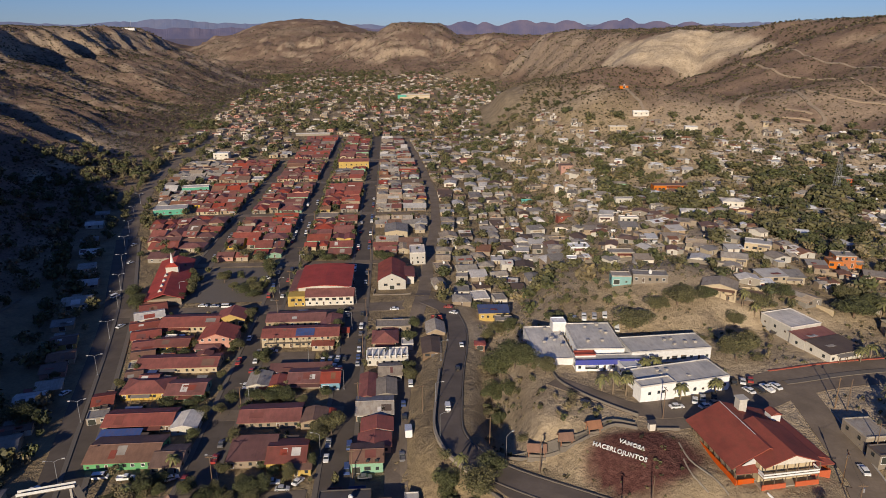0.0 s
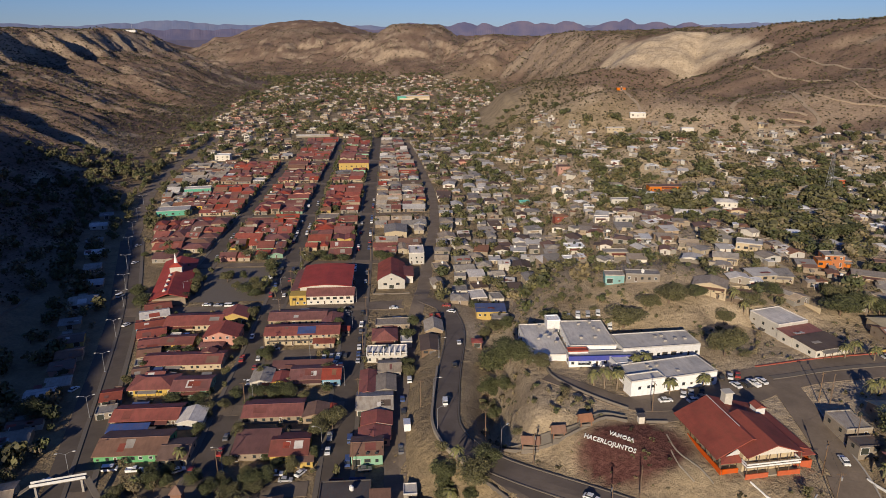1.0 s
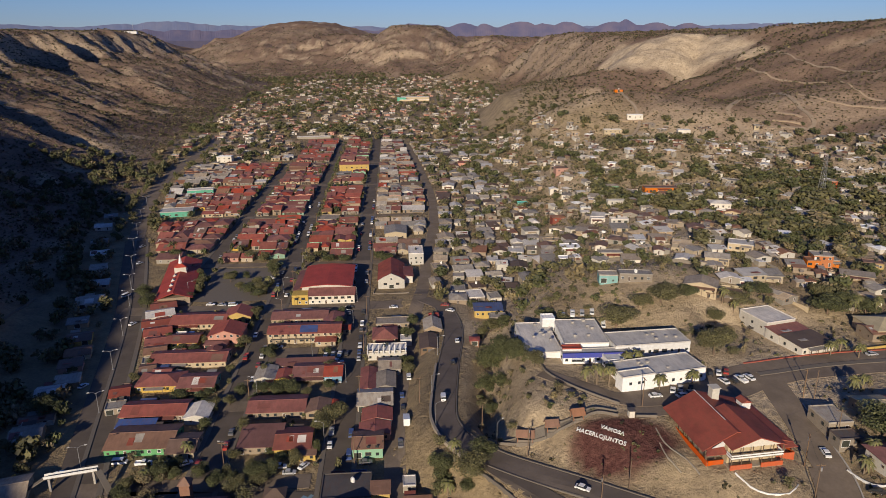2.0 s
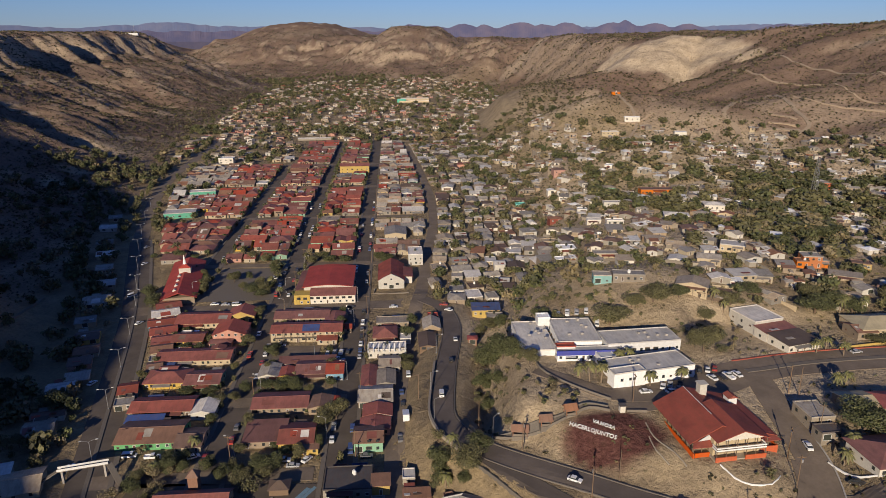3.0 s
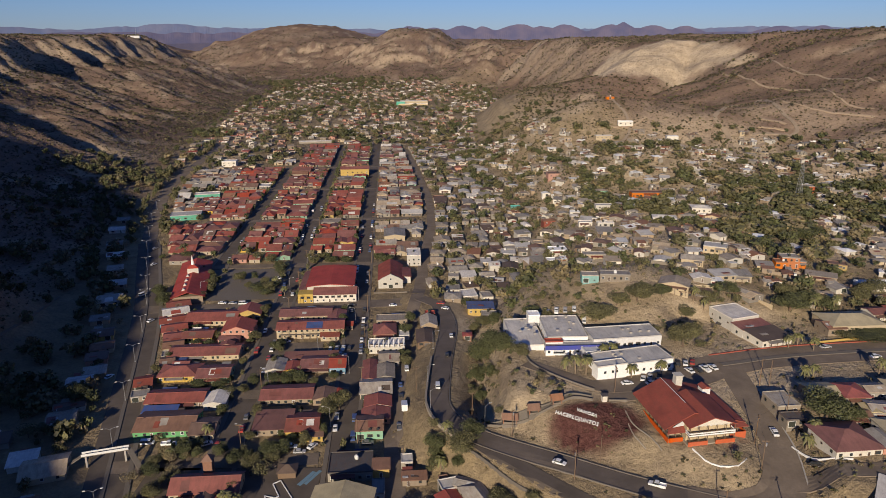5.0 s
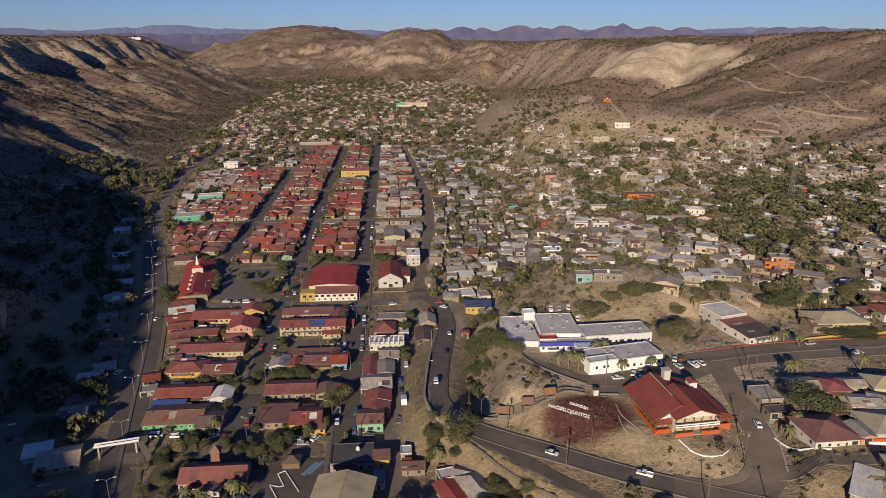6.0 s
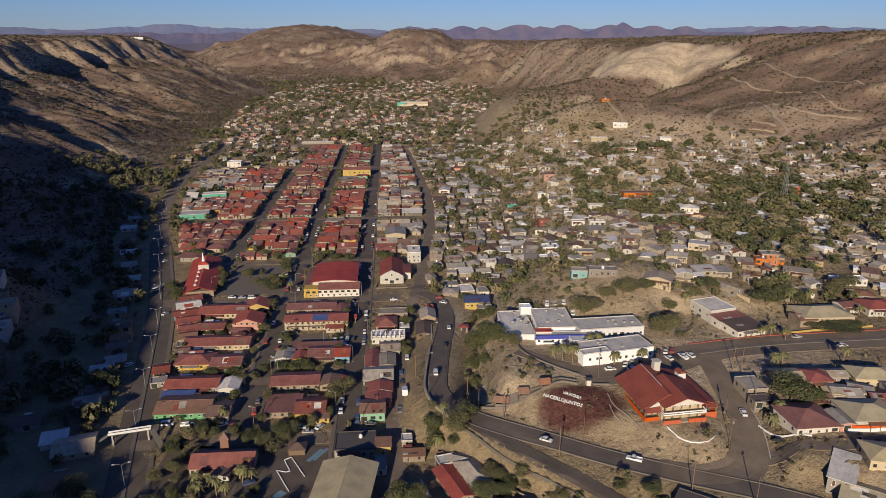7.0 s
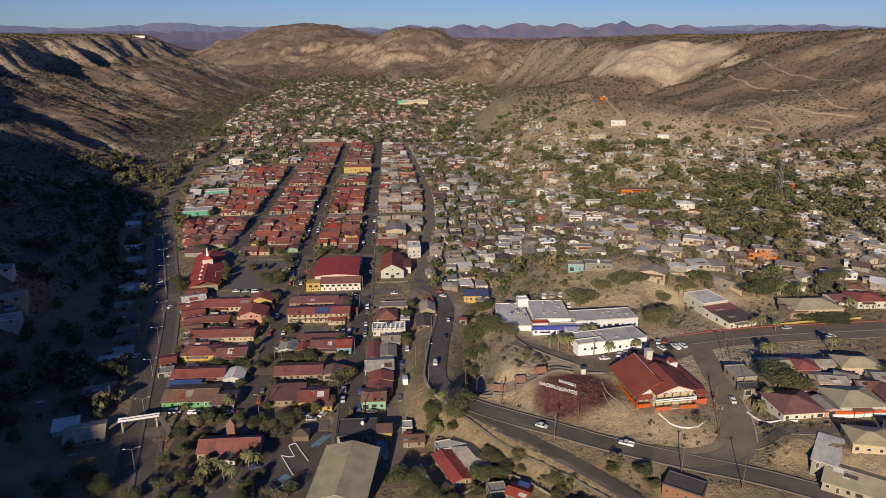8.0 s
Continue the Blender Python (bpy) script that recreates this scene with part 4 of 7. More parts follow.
PAINTS = {"white": gloss("car_white", (0.75, 0.75, 0.74)), "silver": gloss("car_silver", (0.42, 0.42, 0.43)), "black": gloss("car_black", (0.02, 0.02, 0.022)),
          "red": gloss("car_red", (0.35, 0.03, 0.025)), "blue": gloss("car_blue", (0.04, 0.08, 0.22)), "grey": gloss("car_grey", (0.14, 0.14, 0.15))}


def make_wheel():
    s = Shape()
    s.tube((0, -0.11, 0), (0, 0.11, 0), 0.33, 0.33, 12, 0)
    s.tube((0, -0.125, 0), (0, 0.125, 0), 0.19, 0.19, 8, 1)
    return s.mesh("wheel", M_RUBBER, M_STEEL)


WHEEL = make_wheel()


def car_meshes(kind, paint):
    body, cab, top = Shape(), Shape(), Shape()
    if kind == "pickup":
        body.prism([(-2.6, 0.4), (2.6, 0.4), (2.62, 0.85), (1.3, 1.02), (-2.6, 1.02)], -0.9, 0.9)
        for sy in (-0.9, 0.78):
            body.box(-2.6, sy, 1.02, -0.55, sy + 0.12, 1.28)
        body.box(-2.6, -0.78, 1.02, -2.5, 0.78, 1.28)
        cab.prism([(-0.5, 1.02), (1.35, 1.02), (0.8, 1.62), (-0.4, 1.62)], -0.80, 0.80)
        top.prism([(-0.42, 1.62), (0.82, 1.62), (0.72, 1.70), (-0.36, 1.70)], -0.78, 0.78)
    elif kind == "van":
        body.prism([(-2.4, 0.4), (2.4, 0.4), (2.45, 0.9), (1.9, 1.15), (-2.4, 1.15)], -0.92, 0.92)
        cab.prism([(-2.36, 1.15), (1.85, 1.15), (1.3, 1.85), (-2.3, 1.85)], -0.86, 0.86)
        top.prism([(-2.34, 1.85), (1.34, 1.85), (1.2, 1.98), (-2.25, 1.98)], -0.84, 0.84)
    elif kind == "truck":
        body.prism([(-3.6, 0.6), (3.6, 0.6), (3.6, 1.5), (1.7, 1.5), (1.7, 0.95), (-3.6, 0.95)], -1.1, 1.1)
        cab.prism([(1.75, 1.5), (3.55, 1.5), (3.2, 2.3), (1.75, 2.3)], -1.0, 1.0)
        top.box(-3.6, -1.15, 0.98, 1.5, 1.15, 3.1)
        top.prism([(1.75, 2.3), (3.22, 2.3), (3.1, 2.42), (1.75, 2.42)], -1.0, 1.0)
    else:
        body.prism([(-2.15, 0.35), (2.15, 0.35), (2.2, 0.7), (1.15, 0.9), (-1.75, 0.95), (-2.2, 0.8)], -0.86, 0.86)
        cab.prism([(-1.7, 0.93), (1.1, 0.9), (0.45, 1.38), (-1.15, 1.40)], -0.76, 0.76)
        top.prism([(-1.17, 1.39), (0.47, 1.37), (0.3, 1.46), (-1.0, 1.47)], -0.74, 0.74)
    return body.mesh("body", PAINTS[paint]), cab.mesh("cabin_glass", M_GLASS), top.mesh("roof", PAINTS[paint])


def car(x, y, turn=GRID + 90, paint="white", kind="car", lift=0.14, what="standing at the kerb"):
    b, c, t = cached(("car", kind, paint), lambda: car_meshes(kind, paint))
    # both axles on the ground
    u, n = Vector((math.cos(radians(turn)), math.sin(radians(turn)), 0)), 1.3
    z0, z1 = ground_z(x - u.x * n, y - u.y * n), ground_z(x + u.x * n, y + u.y * n)
    root = thing(kind, pose(x, y, (z0 + z1) / 2 + lift, 0, 0, turn) @ pose(0, 0, 0, 0, -math.degrees(math.atan2(z1 - z0, 2 * n)), 0), f"{paint} {kind if kind != 'car' else 'saloon car'} {what}", "car" if kind == "car" else kind, "vehicles")
    part("body", b, root)
    part("cabin_glass", c, root, None, "dark tinted glass")
    part("roof", t, root)
    a, k = (2.3, 1.35) if kind == "truck" else (1.35, 1.0)
    for sx in (-1, 1):
        for sy in (-1, 1):
            part("wheel", WHEEL, root, pose(sx * a, sy * (0.78 if kind != "truck" else 1.0), 0.33 * k) @ Matrix.Scale(k, 4))
    return root


def low_wall(pts, h, t, mat, label, name="low_wall", step=3.0):
    """A wall along a line, its foot in the ground."""
    line = along([(*p[:2], 0) for p in pts], step)[:, :2]
    d = np.gradient(line, axis=0)
    d /= np.linalg.norm(d, axis=1)[:, None]
    nrm = np.stack([d[:, 1], -d[:, 0]], 1)
    z = ground_at(line[:, 0], line[:, 1])
    v = []
    for p, q, k in zip(line, nrm, z):
        a, b = p - q * t / 2, p + q * t / 2
        v += [(a[0], a[1], k - 1.0), (b[0], b[1], k - 1.0), (b[0], b[1], k + h), (a[0], a[1], k + h)]
    f = [(3, 2, 1, 0), tuple(len(v) - 4 + i for i in range(4))]
    for i in range(len(line) - 1):
        for j in range(4):
            k = (j + 1) % 4
            f.append((4 * i + j, 4 * i + k, 4 * i + 4 + k, 4 * i + 4 + j))
    me = bpy.data.meshes.new(name)
    me.from_pydata(v, [], f)
    me.materials.append(mat)
    me.update()
    return tagged(new(name, me), label, name.replace("_", " "), kind="structure")


def make_tank():
    s = Shape()
    s.tube((0, 0, 0), (0, 0, 1.1), 0.6, 0.6, 12)
    s.tube((0, 0, 1.1), (0, 0, 1.35), 0.6, 0.28, 12)
    s.tube((0, 0, 1.35), (0, 0, 1.45), 0.24, 0.24, 10)
    return s


TANKS = [make_tank().mesh("water_tank", m) for m in (M_DARK, M_WHITE)]


def water_tank(x, y, z, k=0):
    return thing("water_tank", pose(x, y, z), ("black" if k == 0 else "white") + " plastic water tank on a flat roof", "water tank", "water tanks", me=TANKS[k])


# ---------------------------------------------------------------- the old town by the avenue
def town_south():
    def build(x, y, w, d, h=3.4, **k):
        """Low walls under deep roofs: the front stays, the house reaches further back."""
        deep = d * (1.32 if k.get("roof", "gable") in ("gable", "hip") and k.get("ridge", "x") == "x" and d > 6 else 1.0)
        made = house(x, y + (deep - d) / 2, w, deep, max(2.5, h * 0.80), **k)
        rnd = random.Random(int(x * 7 + y * 3))
        turn = k.get("turn", GRID)
        c, s = math.cos(radians(turn)), math.sin(radians(turn))
        for i in range(rnd.choice((0, 1, 1, 2)) if w > 6 and k.get("name", "house") == "house" else 0):
            sw, sd = rnd.uniform(2.2, min(6.0, w * 0.5)), rnd.uniform(2.0, 3.2)
            u, v = rnd.uniform(-w / 2 + sw / 2, w / 2 - sw / 2), deep / 2 + (deep - d) / 2 + sd / 2 - 0.15
            house(x + u * c - v * s, y + u * s + v * c, sw, sd, rnd.uniform(1.9, 2.5), roof=rnd.choice(("shed", "flat")), wall=rnd.choice(("block", "wood", "tan", "grey")), top=rnd.choice(("rust", "grey", "brown", "maroon", "pale", "blue")),
                  turn=turn, detail=0, name="yard_shed", label="small lean-to shed in a back yard", group="sheds in the yards", over=0.25)
        return made

    build(-101.5, 188.5, 22, 11, 3.6, wall="green", top="rust", label="long house with a green front and a rusty brown roof")
    build(-86.5, 185.5, 9, 9, 3.2, wall="cream", top="rust")
    build(-105, 208, 23, 8.5, 3.4, wall="tan", top="red")
    build(-88.5, 207.5, 8.5, 10, 3.6, wall="white", top="pale", ridge="y")
    build(-108, 199, 13, 4, 2.6, wall="wood", top="blue", roof="shed", rise=0.6, name="tarp_shelter", label="shelter covered with a bright blue tarpaulin", detail=0)
    build(-112, 230.5, 17, 9, 3.6, wall="yellow", top="red", roof="hip", rise=2.2)
    build(-96.5, 229.5, 14, 9, 3.4, wall="mint", top="red")
    build(-114, 238.5, 7, 6, 3.4, wall="tan", top="red")
    build(-107.5, 251, 32, 9, 3.6, wall="cream", top="red")
    build(-99, 257.5, 6, 4, 4.4, wall="tan", top="maroon", ridge="y", detail=1)
    build(-117, 270, 14, 8, 3.2, wall="yellow", top="maroon", label="yellow house with arcaded porch and dark red roof")
    build(-98.5, 276, 15, 13, 5.6, wall="pink", top="red", ridge="y", floors=2, rise=2.6)
    build(-101, 267, 10, 5, 2.8, wall="pink", top="red", roof="hip")
    build(-117, 292, 26, 11, 3.6, wall="cream", top="red")
    build(-99.5, 299, 13, 11, 4.4, wall="yellow", top="red", ridge="y", rise=2.4)
    build(-140, 300, 13, 8, 3.2, wall="white", top="pale", turn=24)
    build(-137, 288.5, 13, 6.5, 3.0, wall="blue", top="maroon", turn=22)
    build(-132.5, 278.5, 12, 7.5, 3.0, wall="pink", top="red", turn=20)
    build(-129, 268, 9, 7, 3.0, wall="tan", top="red", turn=18)
    build(-125.5, 258.5, 9, 6.5, 2.8, wall="cream", top="rust", turn=18)
    build(-123.5, 249.5, 7, 6, 2.8, wall="teal", top="grey", roof="flat", turn=18)
    build(-121.5, 240.5, 6, 7, 2.8, wall="tan", top="rust", turn=18)
    build(-124.5, 221.5, 7, 7, 2.8, wall="grey", top="maroon", turn=17)
    build(-121.5, 212, 7, 6, 2.6, wall="block", top="grey", roof="flat", turn=17)
    build(-146.5, 318, 9, 7, 3.0, wall="white", top="red", turn=24)
    build(-142, 309.5, 12, 8, 3.2, wall="tan", top="maroon", turn=24)
    # between the two long streets
    LONG = build(-62.5, 275.5, 33, 9, 6.2, wall="cream", top="red", floors=2, label="long cream two-storey building with red roof and balconies")
    part("blue_panel", unit_box("blue_panel", ROOF_M["blue"], -4, -2.6, -0.05, 4, 2.6, 0.05), LONG, pose(2, -2.9, 5.95, 13.5), "faded blue roof panel")
    for i in range(9):
        part("balcony_post", PORCH_POST, LONG, pose(-14 + i * 3.4, -7.2, 0) @ Matrix.Diagonal((1.4, 1.4, 4.6, 1)))
    part("balcony", unit_box("balcony", M_PAVE, -15, -7.3, 2.5, 14, -5.95, 2.7), LONG)
    build(-52, 269.5, 9, 3.5, 2.6, wall="cream", top="maroon", roof="shed", rise=0.6)
    build(-69, 297, 27, 9, 3.8, wall="tan", top="red")
    build(-52, 294, 9, 12, 3.8, wall="grey", top="red", ridge="y")
    build(-76, 284.5, 8, 6, 3.4, wall="pink", top="maroon")
    build(-47, 283.5, 9, 6, 3.2, wall="tan", top="red")
    build(-71, 237, 8, 11, 3.6, wall="white", top="grey", ridge="y")
    build(-63.5, 236, 7, 8, 3.2, wall="yellow", top="red", ridge="y")
    build(-53, 238.5, 14, 9, 3.6, wall="tan", top="red")
    build(-43.5, 237.5, 7, 9, 4.2, wall="blue", top="red")
    build(-57, 247, 24, 5, 3.0, wall="block", top="maroon", roof="shed", rise=0.8, detail=1)
    build(-60.5, 211, 21, 9, 3.4, wall="tan", top="red")
    build(-45, 210.5, 8.5, 9, 3.8, wall="tan", top="rust", ridge="y")
    build(-39.5, 211, 3, 8, 3.2, wall="tan", top="red", ridge="y")
    build(-61, 190, 14, 12, 3.4, wall="tan", top="maroon", roof="shed", rise=1.2)
    build(-49.5, 187.5, 12, 10, 3.8, wall="yellow", top="maroon", label="yellow house with a wide dark red roof")
    build(-44, 182, 6, 4, 2.8, wall="yellow", top="rust", roof="shed", rise=0.5)
    # east of the middle street
    build(-24, 185.5, 10, 8, 4.8, wall="mint", top="rust", floors=2, label="pale green two-storey house with a balcony")
    build(-22.5, 195.5, 10.5, 7.5, 3.6, wall="pink", top="red", ridge="y")
    build(-22.5, 204.5, 10.5, 8, 3.8, wall="white", top="red", ridge="y")
    build(-24.5, 216, 13, 10, 3.6, wall="tan", top="grey")
    build(-28.5, 232, 6, 18, 3.4, wall="tan", top="red", ridge="y")
    build(-21.5, 231, 7.5, 12, 3.4, wall="grey", top="tan", ridge="y")
    build(-21, 244, 9, 8, 3.4, wall="grey", top="tan")
    build(-23, 258, 17, 8, 5.0, wall="white", top="pale", roof="flat", floors=2, label="white building with a ribbed concrete roof")
    ribs = thing("concrete_ribs", pose(-23, 254, 0, 0, 0, GRID), "row of white concrete ribs along a roof edge", "roof ribs")
    for i in range(8):
        s = Shape()
        s.prism([(-2.0, 3.9), (-1.6, 3.9), (1.9, 6.0), (1.9, 6.3)], -8.4 + i * 2.35, -8.0 + i * 2.35, axis="x")
        s.v = [(a, -b, c) for a, b, c in s.v]
        s.f = [tuple(reversed(fc)) for fc in s.f]
        part("rib", s.mesh("rib", M_WHITE), ribs)
    build(-25.5, 275, 11, 10, 3.2, wall="tan", top="red", roof="hip", rise=2.6)
    build(-15.5, 271, 5, 6, 3.4, wall="white", top="pale", roof="flat")
    build(-23, 291, 16, 8, 3.2, wall="tan", top="tan", roof="flat")
    build(-5, 262, 7.5, 15, 2.8, wall="wood", top="brown", ridge="y")
    build(-3.5, 281, 8, 12, 3.4, wall="tan", top="grey", ridge="y", rise=1.8)
    build(-3, 293, 5, 4, 2.6, wall="red", top="bright", roof="flat")
    # near end of the town
    build(-28.2, 129.5, 17.0, 28, 8.6, turn=-3.5, wall="grey", top="clay", ridge="y", rise=2.2, name="warehouse", label="large warehouse with a tan sheet-metal gabled roof", over=1.4)
    build(-28, 162.5, 15, 12, 4.2, wall="grey", top="dark", roof="flat", label="low flat-roofed building with a dark roof")
    build(-49.5, 160.5, 6, 5, 2.6, wall="wood", top="brown", roof="hip", rise=1.6, detail=0, name="shelter", label="small shelter with a brown hipped thatch roof")
    build(-17.5, 161, 5.5, 5.5, 4.4, wall="yellow", top="rust", roof="shed")
    build(-17.5, 150, 4, 8, 3.4, wall="white", top="grey", roof="flat")
    build(-74, 150.5, 22, 8, 3.8, wall="cream", top="red", rise=2.4, label="wide house with a rusty red roof and white gabled porch")
    build(-73, 145, 6, 6, 3.0, wall="white", top="rust", ridge="y")
    build(-75.5, 158.5, 3, 3, 9.5, wall="brick", top="rust", roof="hip", rise=2.0, name="bell_tower", label="small brick tower with a pointed red roof")
    # below the climbing road
    build(8, 138, 7, 18, 3.0, wall="tan", top="bright", ridge="y", turn=24)
    build(15, 140, 7.5, 11, 3.0, wall="grey", top="grey", roof="hip", turn=24)
    build(6, 150.5, 7, 5.5, 2.8, wall="grey", top="pale", roof="flat", turn=18)
    build(11, 149.5, 6.5, 4.5, 2.8, wall="tan", top="grey", turn=-20)
    build(-6, 156, 8, 4, 2.4, wall="tan", top="rust", roof="shed")
    build(-9, 166, 4, 5, 2.8, wall="grey", top="pale", roof="flat")
    build(30, 121, 7, 6, 2.8, wall="tan", top="red", turn=-30)
    build(23, 124, 6, 5, 2.6, wall="grey", top="grey", roof="flat", turn=10)
    build(81, 113, 12, 8, 4.0, wall="brick", top="dark", roof="flat", turn=-32, label="brick building with a flat dark roof below the road")
    # shaded west side of the avenue
    for x, y, w, d, wl, tp in ((-144, 192, 10, 8, "tan", "tan"), (-146, 203, 11, 5, "white", "rust"), (-133, 160, 14, 10, "cream", "tan"), (-143, 166, 9, 8, "white", "pale"), (-128, 139, 9, 9, "tan", "rust"),
                               (-152, 222, 10, 7, "grey", "pale"), (-150, 232, 9, 7, "tan", "grey"), (-156, 246, 9, 7, "pink", "rust"), (-159, 257, 10, 7, "cream", "rust"), (-166, 272, 10, 8, "yellow", "rust"),
                               (-176, 291, 9, 7, "tan", "grey"), (-184, 318, 13, 10, "white", "grey"), (-192, 345, 10, 8, "tan", "pale"), (-205, 372, 9, 8, "white", "grey"), (-160, 178, 9, 7, "grey", "brown"),
                               (-218, 400, 10, 8, "cream", "pale"), (-230, 425, 10, 8, "tan", "grey"), (-245, 462, 11, 8, "white", "pale"), (-252, 490, 9, 8, "tan", "grey"), (-216, 256, 13, 8, "cream", "tan"), (-212, 243, 12, 8, "white", "pale"), (-226, 268, 10, 7, "white", "grey"), (-222, 236, 10, 7, "tan", "pale")):
        build(x, y, w, d, 3.0, wall=wl, top=tp, turn=20, roof="shed" if w < 9.5 else "gable", detail=1, group="houses under the mesa")


def lot(rnd, a, b, q, d, tops, walls, detail):
    """One town lot: a main roof, often a cross wing, lean-tos behind, and a yard with a tree."""
    w, mid = b - a, (a + b) / 2
    kind = rnd.random()
    main = d * rnd.uniform(0.80, 1.0)
    back = rnd.uniform(0, d - main) * 0.6
    h = rnd.uniform(2.3, 2.9) + (1.8 if rnd.random() < 0.07 else 0)
    top, wall = rnd.choice(tops), rnd.choice(walls)
    wide = w - rnd.uniform(0.3, 2.6)
    shift = rnd.uniform(-1, 1) * (w - wide) * 0.4
    turn = GRID + rnd.uniform(-2.5, 2.5)
    x, y = grid(mid + shift, q + back + main / 2)
    if kind < 0.50:
        house(x, y, wide, main, h, wall=wall, top=top, roof="gable", rise=round(main * rnd.uniform(0.11, 0.19) * 5) / 5, detail=detail, floors=2 if h > 4.6 else 1, turn=turn)
    elif kind < 0.70:
        part_w = wide * rnd.uniform(0.4, 0.6)
        for s, ww in ((-1, part_w), (1, wide - part_w)):
            x, y = grid(mid + shift + s * (wide - ww) / 2, q + back + main / 2 + rnd.uniform(-1.2, 1.2))
            house(x, y, ww - 0.15, main * rnd.uniform(0.8, 1.0), h + rnd.uniform(-0.5, 0.6), wall=wall, top=rnd.choice(tops), roof="gable", ridge=rnd.choice("xyy"), detail=detail, turn=turn)
    elif kind < 0.92:
        house(x, y, wide, main, h, wall=wall, top=top, roof="hip", detail=detail, turn=turn)
    else:
        house(x, y, wide, main, h, wall=rnd.choice(("white", "block", "grey", "tan")), top=rnd.choice(("grey", "tan", "rust", "tan", "pale")), roof=rnd.choice(("flat", "shed", "flat")), detail=detail, turn=turn)
    if rnd.random() < 0.40 and w > 9:
        cw = w * rnd.uniform(0.25, 0.42)
        x, y = grid(mid + rnd.choice((-1, 1)) * (w - cw) * 0.42, q + back + main * 0.40)
        house(x, y, cw, main * 0.98, h + rnd.uniform(0.1, 0.5), wall=wall, top=rnd.choice(tops), roof="gable", ridge="y", detail=min(detail, 0))
    if d - main - back > 1.6:
        side = rnd.choice((-1, 1))
        for k in range(rnd.choice((1, 1, 2))):
            ww = w * rnd.uniform(0.22, 0.5)
            x, y = grid(mid + side * (1 - 2 * k) * (w - ww) / 2 * 0.92, q + back + main + (d - main - back) * rnd.uniform(0.40, 0.56))
            house(x, y, ww, max(1.8, (d - main - back) * rnd.uniform(0.6, 0.95)), rnd.uniform(2.0, 2.8), wall=rnd.choice(("block", "tan", "grey", wall)), top=rnd.choice(tops + ("rust", "maroon", "tan")), roof=rnd.choice(("shed", "gable", "flat")), ridge=rnd.choice("xy"), detail=-1 if detail < 1 else 0)
    if rnd.random() < 0.34:
        r = rnd.uniform(2.6, 5.2)
        tree(*grid(mid + rnd.choice((-1, 1)) * w * 0.42, q + d * rnd.uniform(0.75, 1.0)), r, rnd.uniform(3.2, 5.5), far=q > 430)


def town_north():
    rnd = random.Random(5)
    walls = ("cream", "tan", "white", "block", "tan", "tan", "grey", "cream", "block", "brick", "pink", "tan", "yellow", "grey", "mint")
    red = ("red", "red", "maroon", "red", "maroon", "red", "red", "maroon", "maroon", "red", "rust")
    mixed_tops = ("grey", "tan", "pale", "rust", "grey", "tan", "maroon", "red", "brown")
    marks = list(TAKEN)
    for p0, p1, q0, q1, tops in ((-156, -118.5, 398, 720, red), (-107.5, -69, 396, 880, red), (-57.5, -26, 398, 880, red), (-14.5, 20, 400, 880, mixed_tops)):
        # each block is two strips of lots whose rows do not line up
        for half in (0, 1):
            q = q0 + half * rnd.uniform(0, 4)
            while q < q1:
                d = rnd.uniform(9.5, 17)
                for cross in (505, 620, 735):
                    if q < cross + 4.5 and q + d > cross - 4.5:
                        q = cross + 4.8
                edge, end = p0, p1
                if p0 < -150:
                    xa = np.interp(grid(-130, q)[1], [a[1] for a in AVENUE], [a[0] for a in AVENUE])
                    edge = max(p0 - 60, (xa + 14 + q * GS) / GC)
                    if edge > p1 - 8:
                        q += d
                        continue
                if p0 > -20:
                    end = float(np.interp(q, (340, 410, 470, 550, 650, 760, 860), (15, 22, 29, 33, 30, 24, 18))) - 5.2
                middle = edge + (end - edge) * 0.52
                edge, end = ((edge + rnd.uniform(0, 1.0), middle), (middle, end - rnd.uniform(0, 1.0)))[half]
                w = end - edge
                n = max(1, round(w / rnd.uniform(9, 16)))
                xs = [edge] + sorted(edge + w * (i + rnd.uniform(-0.18, 0.18)) / n for i in range(1, n)) + [end]
                for a, b in zip(xs[:-1], xs[1:]):
                    if not all(abs(grid((a + b) / 2, q + 6)[0] - tx) > tr + (b - a) / 2 - 2 or abs(grid((a + b) / 2, q + 6)[1] - ty) > tr + 3 for tx, ty, tr in marks):
                        continue
                    if rnd.random() < 0.05:
                        for k in range(2):
                            tree(*grid(rnd.uniform(a + 2, b - 2), q + rnd.uniform(2, d - 2)), rnd.uniform(4, 7), rnd.uniform(4, 6), far=q > 430)
                        continue
                    own = tops
                    if p0 < -150 and a < p0 - 16:
                        own = ("grey", "pale", "tan", "rust", "grey")
                    lot(rnd, a, b, q + rnd.uniform(-0.9, 1.2), d, own, walls, -1 if q > 470 else 1)
                q += d + (rnd.uniform(0.5, 2.5) if rnd.random() < 0.5 else 0)


town_south()
